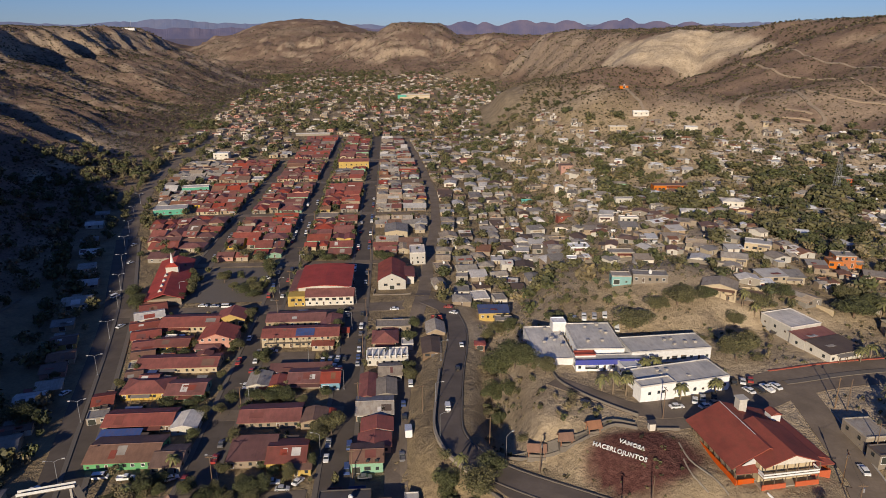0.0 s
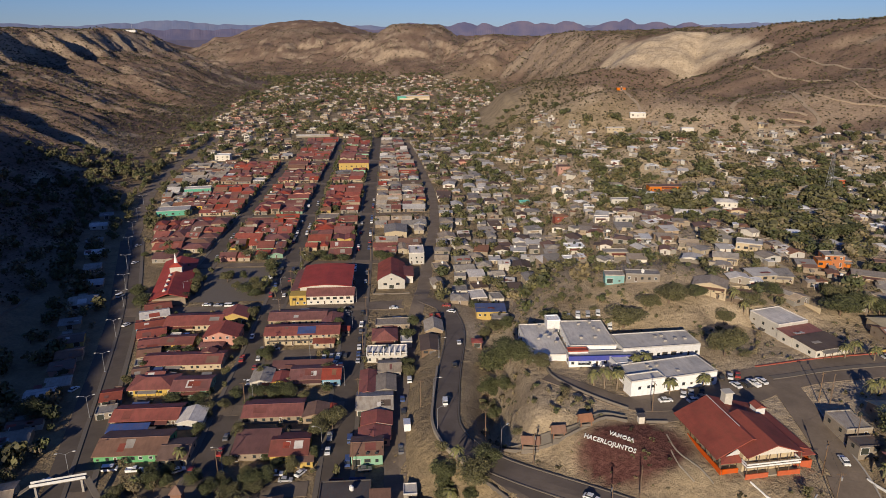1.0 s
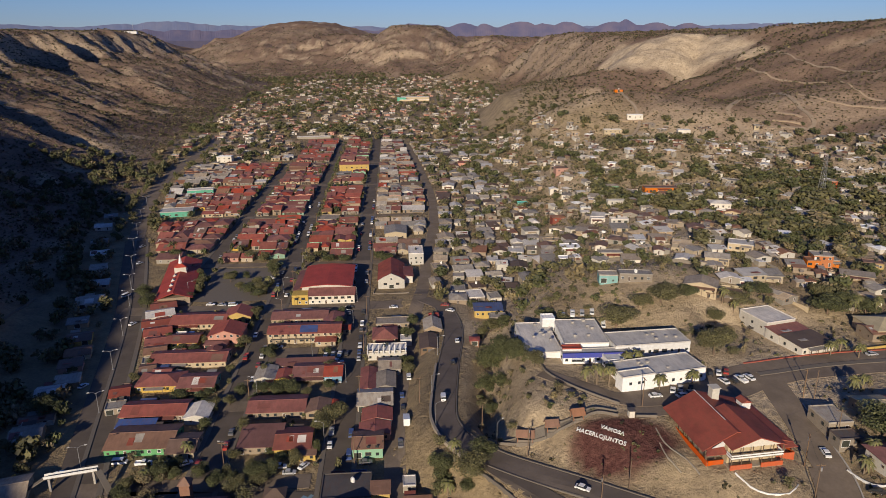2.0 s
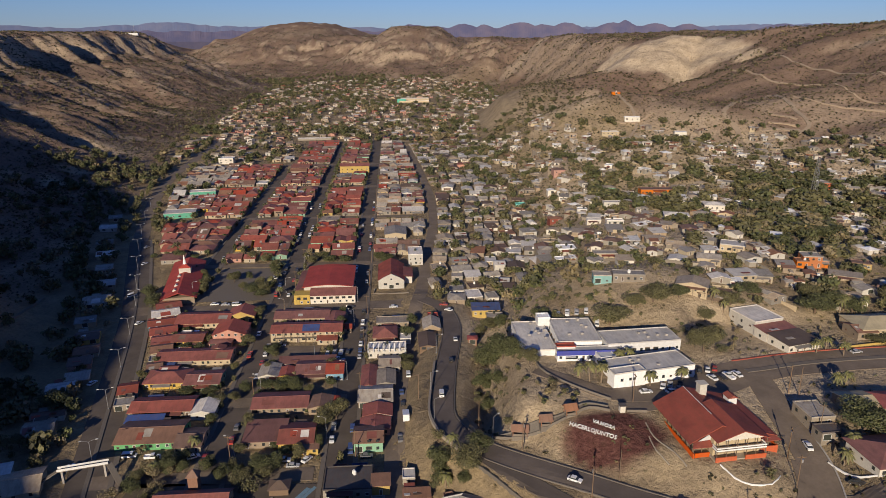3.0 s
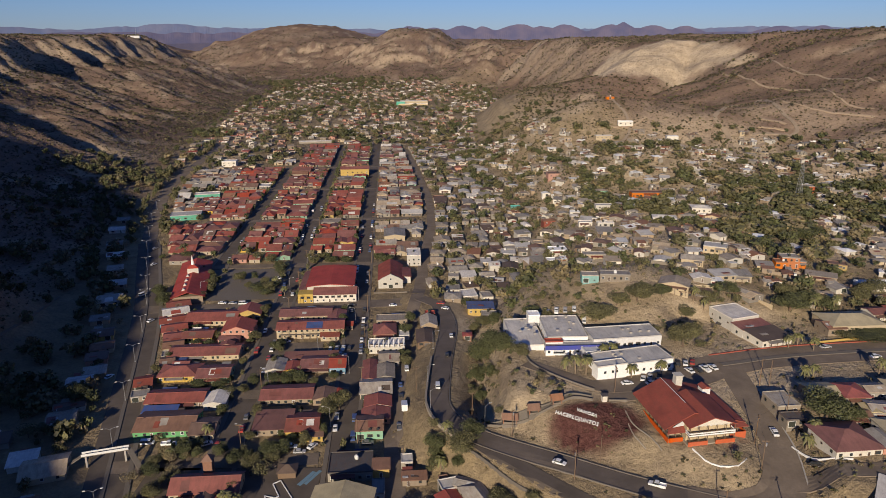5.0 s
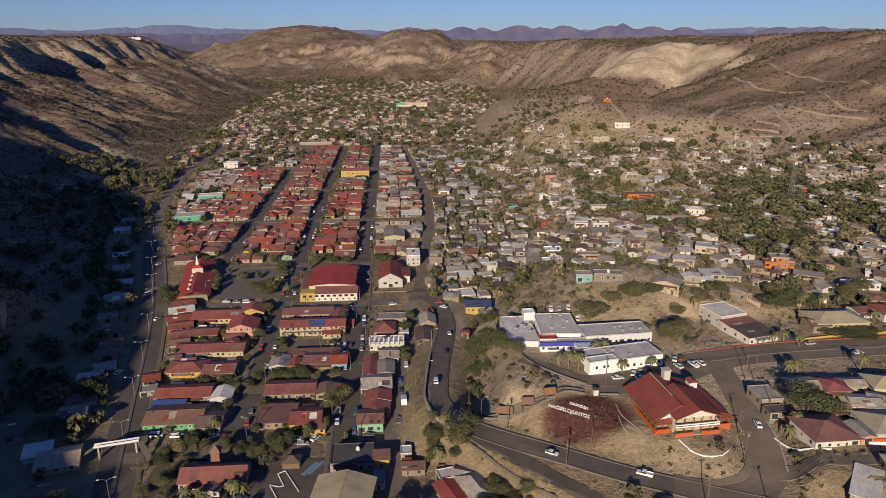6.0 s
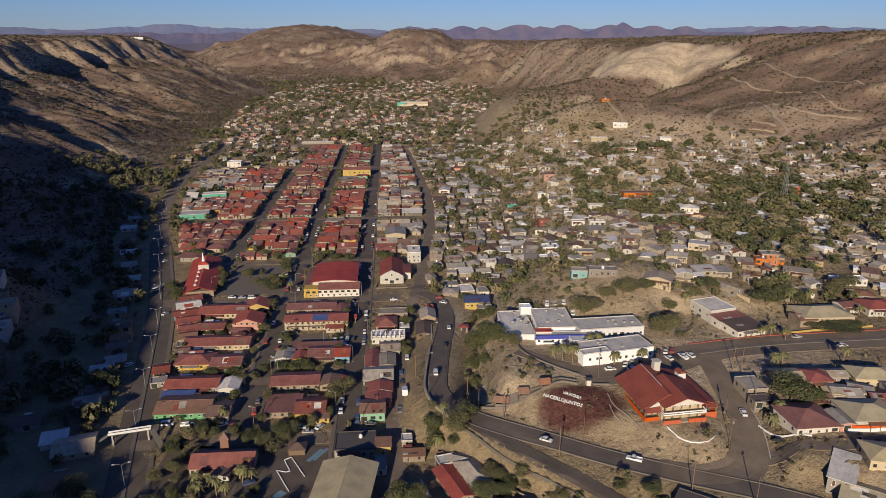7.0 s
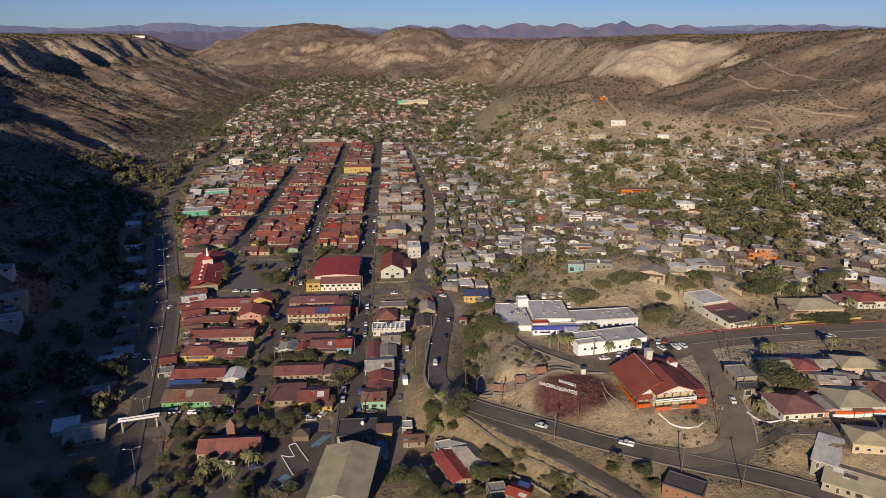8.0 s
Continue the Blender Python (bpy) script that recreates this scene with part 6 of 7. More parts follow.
# ---------------------------------------------------------------- houses of the terrace and the hillside
def terrace_houses():
    gr = "houses of the terrace"
    house(139.5, 221.5, 15, 11, 3.4, roof="shed", wall="white", top="brown", turn=18, rise=0.5, group=gr, label="front part of a long white building with a brown roof")
    house(136.5, 230.2, 15, 7, 3.8, roof="shed", wall="white", top="red", turn=18, rise=0.6, group=gr, label="middle part of a long white building with a red roof")
    house(133, 241, 14, 15, 3.8, roof="flat", wall="white", top="pale", turn=18, group=gr, label="rear part of a long white building with pale flat roof")
    house(129, 145.5, 15, 14, 3.4, wall="white", top="red", turn=6, roof="hip", rise=2.6, group=gr, label="white house with a red hipped roof above the junction", over=1.0)
    house(139.6, 144, 5, 9, 2.8, wall="pink", top="grey", turn=4, ridge="y", group=gr)
    house(151, 147.5, 17, 14, 3.4, wall="white", top="clay", turn=2, roof="hip", group=gr, rise=2.4, label="white house with a broad tan hipped roof and red band")
    house(145.5, 172, 9, 10, 3.4, wall="tan", top="bright", turn=2, roof="hip", group=gr)
    house(135.5, 173, 10, 9, 3.2, wall="tan", top="clay", turn=3, group=gr)
    house(154.5, 174, 7, 6, 3.2, wall="grey", top="tan", turn=3, group=gr)
    house(150.5, 161, 10, 9, 3.0, wall="white", top="grey", turn=-8, group=gr)
    house(139.5, 158, 8, 5, 3.0, wall="white", top="rust", turn=0, group=gr)
    house(168, 174, 16, 11, 3.4, wall="cream", top="clay", turn=-5, roof="hip", rise=2.2, group=gr)
    house(162, 157, 9, 8, 3.0, wall="pink", top="maroon", turn=-8, group=gr)
    house(172, 163, 10, 8, 3.2, wall="white", top="grey", turn=-6, group=gr)
    house(181, 235, 24, 15, 3.8, wall="cream", top="clay", turn=4, roof="hip", group=gr, rise=2.6, label="cream house with a broad tan hipped roof behind a hedge")
    house(171, 231, 8, 10, 3.2, wall="tan", top="rust", turn=4, group=gr)
    house(212, 243, 15, 13, 3.8, wall="white", top="red", turn=2, roof="hip", group=gr)
    house(198, 244, 8, 8, 3.2, wall="white", top="maroon", turn=10, group=gr)
    house(227, 240, 9, 9, 3.2, wall="cream", top="rust", turn=4, group=gr)
    house(120.8, 170, 8, 10, 3.0, wall="block", top="grey", turn=6, roof="flat", group=gr, label="unfinished block house with a cluttered flat roof")
    house(120.4, 160.5, 7, 5, 2.6, wall="block", top="dark", turn=6, roof="flat", group=gr)
    house(142, 122, 13, 11, 3.4, wall="cream", top="clay", turn=-12, roof="hip", group=gr, label="cream house with a tan hipped roof below the street")
    house(136, 107.5, 26, 15, 2.8, z=15.4, wall="cream", top="clay", turn=-35, group=gr, label="long house with a faded tan roof beside the road")
    house(157, 125, 12, 10, 3.4, wall="white", top="tan", turn=-10, group=gr)
    house(128.5, 120.5, 7, 15, 2.8, z=18.0, roof="shed", wall="grey", top="pale", turn=-35, group=gr, label="long shed with a pale metal roof below the dirt street")
    house(147, 160.5, 7, 6, 2.8, wall="cream", top="clay", turn=-10, ridge="y", group=gr)
    house(157.5, 163, 8, 7, 3.0, wall="tan", top="grey", turn=-25, group=gr)
    house(166, 150, 9, 12, 3.2, wall="brick", top="maroon", turn=-4, ridge="y", group=gr)
    low_wall(((140, 139.2), (149, 139), (160, 140)), 1.3, 0.34, M_WHITE, "white yard wall along the dirt street", step=3)
    low_wall(((141, 139.6), (150, 139.4), (160, 140.4)), 2.2, 0.2, WALL_M["vivid"], "orange-red band above the white yard wall", step=3)
    low_wall(((115.5, 150), (118.5, 143), (122.5, 138.2), (127, 137)), 0.6, 0.3, M_WHITE, "whitewashed stone edging at the street corner", step=2)
    house(191.5, 305, 9, 7, 3.0, roof="flat", wall="orange", top="grey", turn=-8, group=gr, label="low orange wing of a house with a flat roof")
    house(181.5, 301, 6, 6, 3.2, roof="flat", wall="orange", top="rust", turn=-8, group=gr, label="orange porch block with a terrace")
    house(187, 303.5, 9, 8, 5.4, roof="flat", wall="orange", top="grey", turn=-8, floors=2, group=gr, label="orange two-storey house with a flat roof")
    house(214, 305, 9, 6, 3.0, roof="flat", wall="yellow", top="rust", turn=-20, group=gr)
    house(218, 278, 17, 7, 3.2, roof="flat", wall="white", top="white", turn=0, group=gr)
    house(196, 287, 14, 6, 2.6, roof="shed", wall="tan", top="tan", turn=-25, group=gr)
    house(74, 268, 8, 6, 3.6, roof="flat", wall="aqua", top="grey", turn=-4, group=gr, label="bright turquoise block house on the knoll")
    house(85.5, 266.5, 14, 6, 3.2, roof="flat", wall="block", top="grey", turn=-6, group=gr, label="unfinished grey block building with open windows")
    house(112, 259, 13, 10, 3.2, roof="gable", ridge="y", wall="cream", top="tan", turn=-24, group=gr)
    house(120, 254, 14, 5, 2.8, roof="shed", wall="wood", top="brown", turn=-12, group=gr)
    house(142, 279, 11, 8, 2.9, roof="shed", wall="cream", top="pale", turn=8, group=gr)
    house(152, 281, 9, 8, 2.8, roof="shed", wall="cream", top="grey", turn=-5, group=gr)
    house(24, 302, 14, 8, 3.4, roof="shed", wall="yellow", top="blue", turn=2, group=gr, label="yellow shop with a flat blue metal roof")
    house(28, 290, 8, 6, 3.0, roof="flat", wall="block", top="grey", turn=2, group=gr)
    house(15.5, 262, 4, 4, 2.6, roof="hip", wall="brick", top="bright", turn=0, group=gr, label="tiny brick hut with a red roof at the roadside")
    house(135, 301, 11, 9, 3.2, roof="gable", wall="cream", top="grey", turn=-20, group=gr)
    house(154, 319, 12, 9, 3.8, roof="flat", wall="cream", top="pale", turn=-24, group=gr)
    house(166, 491, 25, 8, 4.0, roof="flat", wall="orange", top="rust", turn=0, group=gr, label="long orange house on the hillside")
    house(294, 494, 11, 8, 5.0, roof="flat", wall="vivid", top="grey", turn=0, floors=2, group=gr)
    house(245, 679, 12, 8, 4.4, roof="flat", wall="white", top="white", turn=-8, group=gr, detail=1)
    house(198, 767, 9, 6, 2.8, roof="flat", wall="orange", top="rust", turn=0, group=gr, detail=1)
    house(204, 714, 16, 7, 3.6, roof="flat", wall="white", top="white", turn=-6, group=gr, detail=1)
    house(176, 693, 18, 7, 3.2, roof="flat", wall="cream", top="pale", turn=4, group=gr, detail=1)
    house(106, 573, 14, 9, 3.4, roof="flat", wall="pink", top="rust", turn=6, group=gr, detail=1)
    house(70, 336, 10, 8, 4.4, roof="flat", wall="white", top="white", turn=4, group=gr, floors=1)
    house(88, 322, 12, 6, 2.8, roof="flat", wall="cream", top="grey", turn=0, group=gr)
    house(101, 410, 9, 5, 3.0, roof="flat", wall="white", top="pale", turn=0, group=gr)
    house(112, 399, 11, 5, 3.0, roof="flat", wall="white", top="pale", turn=0, group=gr)
    house(124, 456, 13, 5, 3.0, roof="flat", wall="white", top="pale", turn=2, group=gr, detail=1)
    house(102, 453, 7, 5, 3.0, roof="flat", wall="white", top="white", turn=-4, group=gr, detail=1)
    house(86, 470, 10, 7, 3.2, roof="hip", wall="red", top="rust", turn=8, group=gr, detail=1, label="small dark red house among dusty trees")
    house(151, 399, 15, 9, 3.2, roof="hip", wall="white", top="pale", turn=-12, group=gr, detail=1)
    house(134, 510, 9, 7, 4.0, roof="hip", wall="mint", top="tan", turn=4, group=gr, detail=1)
    house(66, 525, 8, 6, 3.2, roof="flat", wall="mint", top="teal", turn=4, group=gr, detail=1)
    house(240, 422, 17, 10, 3.2, roof="gable", wall="tan", top="grey", turn=12, group=gr)
    house(185, 426, 13, 10, 3.4, roof="hip", wall="white", top="pale", turn=-10, group=gr)
    for i in range(3):
        low_wall(((55 + i * 14, 316 - i * 2), (66 + i * 14, 315 - i * 2)), 1.6, 0.25, M_PAVE, "cream block garden wall on the hillside", step=4)


BOOK = {"n": -1}


def clear(x, y, r, pad=1.0):
    """True where no building stands within r of the place."""
    if BOOK["n"] != len(TAKEN):
        BOOK["n"], BOOK["at"] = len(TAKEN), np.array(TAKEN, float)
    k = BOOK["at"]
    return not bool(np.any((np.abs(k[:, 0] - x) <= k[:, 2] + r + pad) & (np.abs(k[:, 1] - y) <= k[:, 2] + r + pad)))


SEGMENTS = np.array([(a[0], a[1], b[0] - a[0], b[1] - a[1], half) for line, half in ((ROAD_MAIN, 6), (ROAD_SIDE, 6), (ROAD_LOW, 4.2), (ROAD_TOP, 9.5), (YARD, 5), (AVENUE, 12), (STREET_C, 6.5), (STREET_D, 6.5), (STREET_E, 5), (STREET_B, 6))
                     for a, b in zip(line[:-1], line[1:])], float)


def off_road(x, y, r):
    ax, ay, ex, ey, half = SEGMENTS.T
    t = np.clip(((x - ax) * ex + (y - ay) * ey) / (ex * ex + ey * ey), 0, 1)
    return bool(np.all(np.hypot(x - ax - t * ex, y - ay - t * ey) >= half + r))


def compound(rnd, x, y, w, d, turn, tops):
    """Rooms and sheds built on to a hillside house, with a yard wall."""
    c, q = math.cos(radians(turn)), math.sin(radians(turn))
    for k in range(rnd.choice((1, 1, 2, 3))):
        ww, dd = rnd.uniform(2.4, 0.75 * w), rnd.uniform(2.2, 4.6)
        if rnd.random() < 0.55:
            u, v = rnd.choice((-1, 1)) * (w / 2 + ww / 2 - 0.1), rnd.uniform(-0.3, 0.3) * d
        else:
            u, v = rnd.uniform(-0.4, 0.4) * w, rnd.choice((-1, 1, 1)) * (d / 2 + dd / 2 - 0.1)
        hx, hy = x + u * c - v * q, y + u * q + v * c
        house(hx, hy, ww, dd, rnd.uniform(1.9, 2.7), roof=rnd.choice(("shed", "flat", "shed", "gable")), wall=rnd.choice(("block", "tan", "grey", "wood", "white")), top=rnd.choice(tops), turn=turn + rnd.choice((0, 0, 90)), detail=-1, over=0.25)
    if rnd.random() < 0.6:
        s, n = Shape(), rnd.uniform(5, 13)
        s.box(-n / 2, -0.12, -1.2, n / 2, 0.12, rnd.uniform(0.8, 1.7))
        u, v = rnd.uniform(-3, 3), -d / 2 - rnd.uniform(3.0, 6)
        hx, hy = x + u * c - v * q, y + u * q + v * c
        FAR_HOUSES.add(s, hx, hy, ground_z(hx, hy), turn + rnd.choice((0, 0, 90)), rnd.choice((M_STONE, WALL_M["tan"], WALL_M["block"], WALL_M["cream"])))


def scatter_houses():
    rnd = random.Random(9)
    hill_tops = ("grey", "tan", "pale", "grey", "rust", "tan", "white", "brown", "grey")
    walls = ("white", "grey", "tan", "block", "grey", "white", "block", "block", "cream", "grey", "white")
    # close rows of grey roofs on the flat east of the old town
    q = 324.0
    while q < 880:
        p = float(np.interp(q, (340, 410, 470, 550, 650, 760, 860), (15, 22, 29, 33, 30, 24, 18))) - 4.6
        while p < 92:
            w, d = rnd.uniform(5.5, 11.5), rnd.uniform(7, 12)
            x, y = grid(p + w / 2 + 9, q + rnd.uniform(-5, 5))
            if rnd.random() < (0.86 if q < 560 else 0.62) and clear(x, y, w / 2, -1.4) and off_road(x, y, w / 2 - 1):
                house(x, y, w, d, rnd.uniform(2.0, 2.8) + (1.8 if rnd.random() < 0.06 else 0), roof=rnd.choice(("flat", "gable", "shed", "gable", "gable", "hip")), ridge=rnd.choice("xyy"), wall=rnd.choice(walls), top=rnd.choice(("grey", "tan", "grey", "pale", "rust", "brown", "grey", "pale", "tan")),
                      turn=GRID + rnd.uniform(-11, 11), detail=1 if q < 425 else -1, group="houses east of the old town")
            elif rnd.random() < 0.8:
                tree(x, y, rnd.uniform(5.5, 11), rnd.uniform(4, 6.5), far=True)
            p += w + rnd.uniform(0.5, 5)
        q += rnd.uniform(8, 13)
    made = tries = 0
    while made < 310 and tries < 12000:
        tries += 1
        x, y = rnd.uniform(60, 430), 255 + 560 * rnd.random() ** 1.2
        w, d = rnd.uniform(4, 9.5), rnd.uniform(5, 9)
        if x > 0.66 * (y + 90) or not clear(x, y, w / 2, 1.5) or not off_road(x, y, w / 2) or ground_z(x, y) > 46 or (x < 125 and y < 300) or (x > 150 and y > 300 and rnd.random() < 0.45):
            continue
        bend = rnd.uniform(-35, 35)
        house(x, y, w, d, rnd.uniform(2.0, 2.7), roof=rnd.choice(("flat", "hip", "shed", "gable", "gable")), ridge=rnd.choice("xy"), wall=rnd.choice(walls), top=rnd.choice(("grey", "tan", "pale", "grey", "rust", "white")),
              turn=bend, detail=1 if y < 420 else -1, group="houses of the hillside")
        compound(rnd, x, y, w, d, bend, hill_tops)
        made += 1
    # foot of the mesa north of the avenue's bend, and the far end of the valley
    made = tries = 0
    while made < 900 and tries < 20000:
        tries += 1
        y = 560 + 1500 * rnd.random() ** 1.35
        x = rnd.uniform(np.interp(y, *FOOT_W) + 8, np.interp(y, *FOOT_E) - 5)
        if ground_z(x, y) > 22 or (x > 58 and 850 < y < 1250) or (y < 900 and -165 < x < 30) or (y > 1380 and abs(x + 52) < 60 and y < 1520) or not clear(x, y, 6, 0.5) or (y < 900 and not off_road(x, y, 5)):
            continue
        k = rnd.uniform(6, 11)
        house(x, y, k, rnd.uniform(6, 9), rnd.uniform(2.4, 3.2), roof=rnd.choice(("flat", "gable", "flat", "shed")), ridge=rnd.choice("xy"), wall=rnd.choice(("tan", "block", "grey", "cream", "white", "pink")), top=rnd.choice(("grey", "tan", "tan", "red", "rust", "brown", "pale")), detail=-1, turn=rnd.uniform(-20, 20))
        made += 1


terrace_houses()
scatter_houses()
FAR_HOUSES.build("distant_houses", "crowded small houses with red and grey roofs far up the valley", "houses")


# ---------------------------------------------------------------- trees
def plant_trees():
    rnd = random.Random(21)
    for x, y, w, h in ((102, 215, 13, 10), (22, 231, 14, 11), (26, 222, 13, 10), (20, 240, 11, 8), (25, 247, 10, 7), (29, 213, 10, 8), (34, 204.5, 7, 6), (18, 222, 9, 7), (23, 213, 8, 6), (19, 205, 6, 5), (44, 249, 8, 6), (71, 237.5, 16, 10), (92, 249, 16, 8), (82, 246, 10, 7), (113, 244, 8, 6), (104, 252, 9, 6),
                       (131, 160, 15, 10), (137, 156, 8, 7), (-146, 208, 11, 9), (-38, 203, 9, 8), (-42, 198, 8, 7), (-33, 176, 3, 4), (1, 165, 8, 7), (10, 160, 11, 8), (14, 165, 9, 7), (-4, 131, 8, 7), (-10, 132, 9, 7), (0, 124, 8, 7), (18, 131, 8, 7), (22, 140, 9, 6),
                       (-120, 133, 10, 8), (-111, 127, 9, 7), (-124, 124, 8, 6), (-58, 170, 7, 5), (-76, 172, 6, 5), (-63, 166, 6, 5), (-86, 176, 6, 4), (-120, 352, 8, 6), (-105, 336, 9, 6), (-112, 340, 6, 5), (-100, 342, 7, 5), (-96, 333, 5, 4), (-121, 393, 10, 6), (-110, 391, 9, 6),
                       (-152, 316, 11, 7), (-160, 330, 9, 7), (-167, 395, 9, 7), (-176, 410, 9, 7), (-33, 383, 9, 8), (-38, 390, 8, 7), (-70, 389, 9, 5), (-60, 389, 8, 5), (-80, 388, 7, 5), (-15, 276, 7, 6), (-32, 262, 3, 4), (-13, 291, 6, 6), (-13, 241, 6, 5), (-14, 249, 6, 5),
                       (-70, 225, 7, 5), (-63, 226, 9, 5), (-58, 226, 8, 5), (-84, 200, 5, 4), (-80, 216, 5, 4), (-78, 224, 6, 5), (-76, 258, 6, 5), (-74, 262, 5, 4), (-88, 268, 7, 5), (-86, 214, 6, 4), (-101, 222, 8, 3), (-92, 222, 7, 3), (-116, 263, 7, 3), (-110, 263, 6, 3),
                       (-47, 178, 5, 5), (-52, 179, 4, 4), (24, 281, 8, 6), (30, 279, 8, 6), (20, 276, 6, 5), (17, 312, 6, 5), (11, 415, 9, 7), (45, 427, 11, 8), (37, 499, 12, 8), (49, 491, 12, 8), (55, 614, 14, 8), (206, 481, 16, 9), (236, 466, 18, 9), (143, 539, 13, 7), (174, 572, 12, 6), (192, 382, 15, 8), (226, 366, 16, 8),
                       (81, 923, 20, 8), (162, 249, 15, 9), (172, 254, 10, 8), (179, 250, 10, 7), (210, 268, 14, 8), (202, 262, 9, 7), (125, 250, 8, 6), (139, 260, 8, 6), (166, 262, 9, 7), (182, 225, 22, 3), (190, 226, 12, 3), (173, 224, 8, 3), (228, 226, 7, 5), (176, 168, 8, 5), (180, 166, 8, 5)):
        tree(x, y, w, h)
    for x, y, k in ((50.5, 193.5, 0), (53.5, 191.5, 1), (57.5, 191, 1), (59, 196, 0), (67, 204.8, 0), (71, 206.2, 0), (74, 189, 0), (86, 192, 0), (5, 166, 1), (3, 159, 0), (-1, 168, 0), (137, 186, 0), (141, 187.5, 0), (167, 190, 1), (145, 214.5, 0), (150, 217, 0), (154, 212, 0), (172, 248, 1), (176, 252, 1), (181, 247, 1), (184, 251, 1),
                    (-84, 183, 0), (-75.5, 138.8, 0), (-71.5, 134.3, 1), (-68.8, 135, 0), (-64.4, 140.8, 1), (-80, 140, 0), (-61.8, 142.5, 0), (-66, 143.5, 0), (-77.5, 134.3, 0), (-92, 168, 0), (-88, 330, 0), (-97, 347, 0), (118, 250, 1), (122, 247, 0), (200, 236, 0), (123, 152, 0), (119, 148, 0)):
        palm(x, y, k)
    for x, y, w in ((-86, 133, 6), (-79, 129, 7), (-74, 127, 5), (-92, 129, 7), (-88, 141, 5), (-66, 129, 5), (-61, 128, 6), (-59, 136, 4), (-97, 165, 6), (-101, 155, 7), (-96, 143, 6), (-56, 167, 6), (-64, 163, 7), (-70, 167, 6), (-99, 122, 8), (-88, 120, 6)):
        tree(x, y, w, 0.85 * w, "dry" if w in (5, 7) else "broad")
    # the shaded western bank
    n = 0
    while n < 46:
        x, y = rnd.uniform(-235, -128), rnd.uniform(118, 430)
        xa = np.interp(y, [a[1] for a in AVENUE], [a[0] for a in AVENUE])
        if x > xa - 13 or x < xa - 75 or not clear(x, y, 2, 0):
            continue
        tree(x, y, rnd.uniform(5, 9), rnd.uniform(4, 7), "broad" if rnd.random() < 0.6 else "dry", far=y > 240)
        n += 1
    # dry trees on the embankment and about the terrace
    n = 0
    while n < 95:
        x, y = rnd.uniform(14, 150), rnd.uniform(125, 300)
        if not clear(x, y, 1.5, 0.4) or not off_road(x, y, 1.0) or (40 < x < 70 and 150 < y < 172):
            continue
        w = rnd.uniform(1.8, 5.0)
        tree(x, y, w, 0.8 * w, "dry", far=w < 3.6)
        n += 1
    n = 0
    while n < 34:
        x, y = rnd.uniform(14, 46), rnd.uniform(172, 250)
        if not clear(x, y, 1.0, 0.3) or not off_road(x, y, 0.8):
            continue
        w = rnd.uniform(1.8, 4.2)
        tree(x, y, w, 0.8 * w, "dry", far=w < 3.0)
        n += 1
    # rows beside the dusty road up the valley and along the west edge of the old town
    n = 0
    while n < 70:
        y = rnd.uniform(440, 900)
        x = np.interp(y, [a[1] for a in AVENUE], [a[0] for a in AVENUE]) + rnd.choice((-1, 1)) * rnd.uniform(7, 14)
        tree(x, y, rnd.uniform(4, 9), rnd.uniform(4, 7), far=True)
        n += 1
    n = 0
    while n < 74:
        x, y = rnd.uniform(0, 80), rnd.uniform(95, 160)
        if y > np.interp(x, (4, 13, 25, 42, 62, 85, 106), (205, 179, 166, 152, 140, 128, 118)) - 7 or not clear(x, y, 1.5, 0.3) or not off_road(x, y, 1.2):
            continue
        tree(x, y, rnd.uniform(2.5, 7.0), rnd.uniform(2.2, 5.5), rnd.choice(("dry", "broad", "broad")))
        n += 1
    for i in range(26):
        x, y = rnd.uniform(-12, 8), rnd.uniform(118, 175)
        if clear(x, y, 1.5, 0.3) and off_road(x, y, 1.5):
            tree(x, y, rnd.uniform(4, 8), rnd.uniform(4, 7), rnd.choice(("broad", "broad", "dry")))
    for i in range(130):
        x, y = rnd.uniform(-104, -45), rnd.uniform(118, 172)
        if clear(x, y, 1.5, 0.3) and off_road(x, y, 1.5) and not (-66 < x < -45 and 128 < y < 160):
            tree(x, y, rnd.uniform(3.5, 8.5), rnd.uniform(3, 7), rnd.choice(("broad", "dry", "dry")))
    # along the avenue's town side
    for y in np.arange(190, 440, 9.0):
        x = np.interp(y, [a[1] for a in AVENUE], [a[0] for a in AVENUE]) + 10.5 + rnd.uniform(-0.6, 1.2)
        if rnd.random() < 0.55 and clear(x, y, 1.0, 0.0):
            tree(x, y, rnd.uniform(2.8, 5.5), rnd.uniform(3, 5.5))
    # the square's own trees
    for i in range(16):
        p, q = rnd.choice((-113, -110, -74, -72, rnd.uniform(-110, -75))), rnd.uniform(330, 388)
        tree(*grid(p, q), rnd.uniform(4, 8), rnd.uniform(4, 6.5))
    # bushes and small trees in the yards between the old houses
    n = tries = 0
    while n < 110 and tries < 3000:
        tries += 1
        x, y = grid(rnd.uniform(-140, -12), rnd.uniform(176, 316))
        if not clear(x, y, 0.4, -1.6) or not off_road(x, y, -0.6):
            continue
        w = rnd.uniform(1.6, 4.2)
        tree(x, y, w, w * rnd.uniform(0.8, 1.2), rnd.choice(("broad", "broad", "dry")))
        n += 1
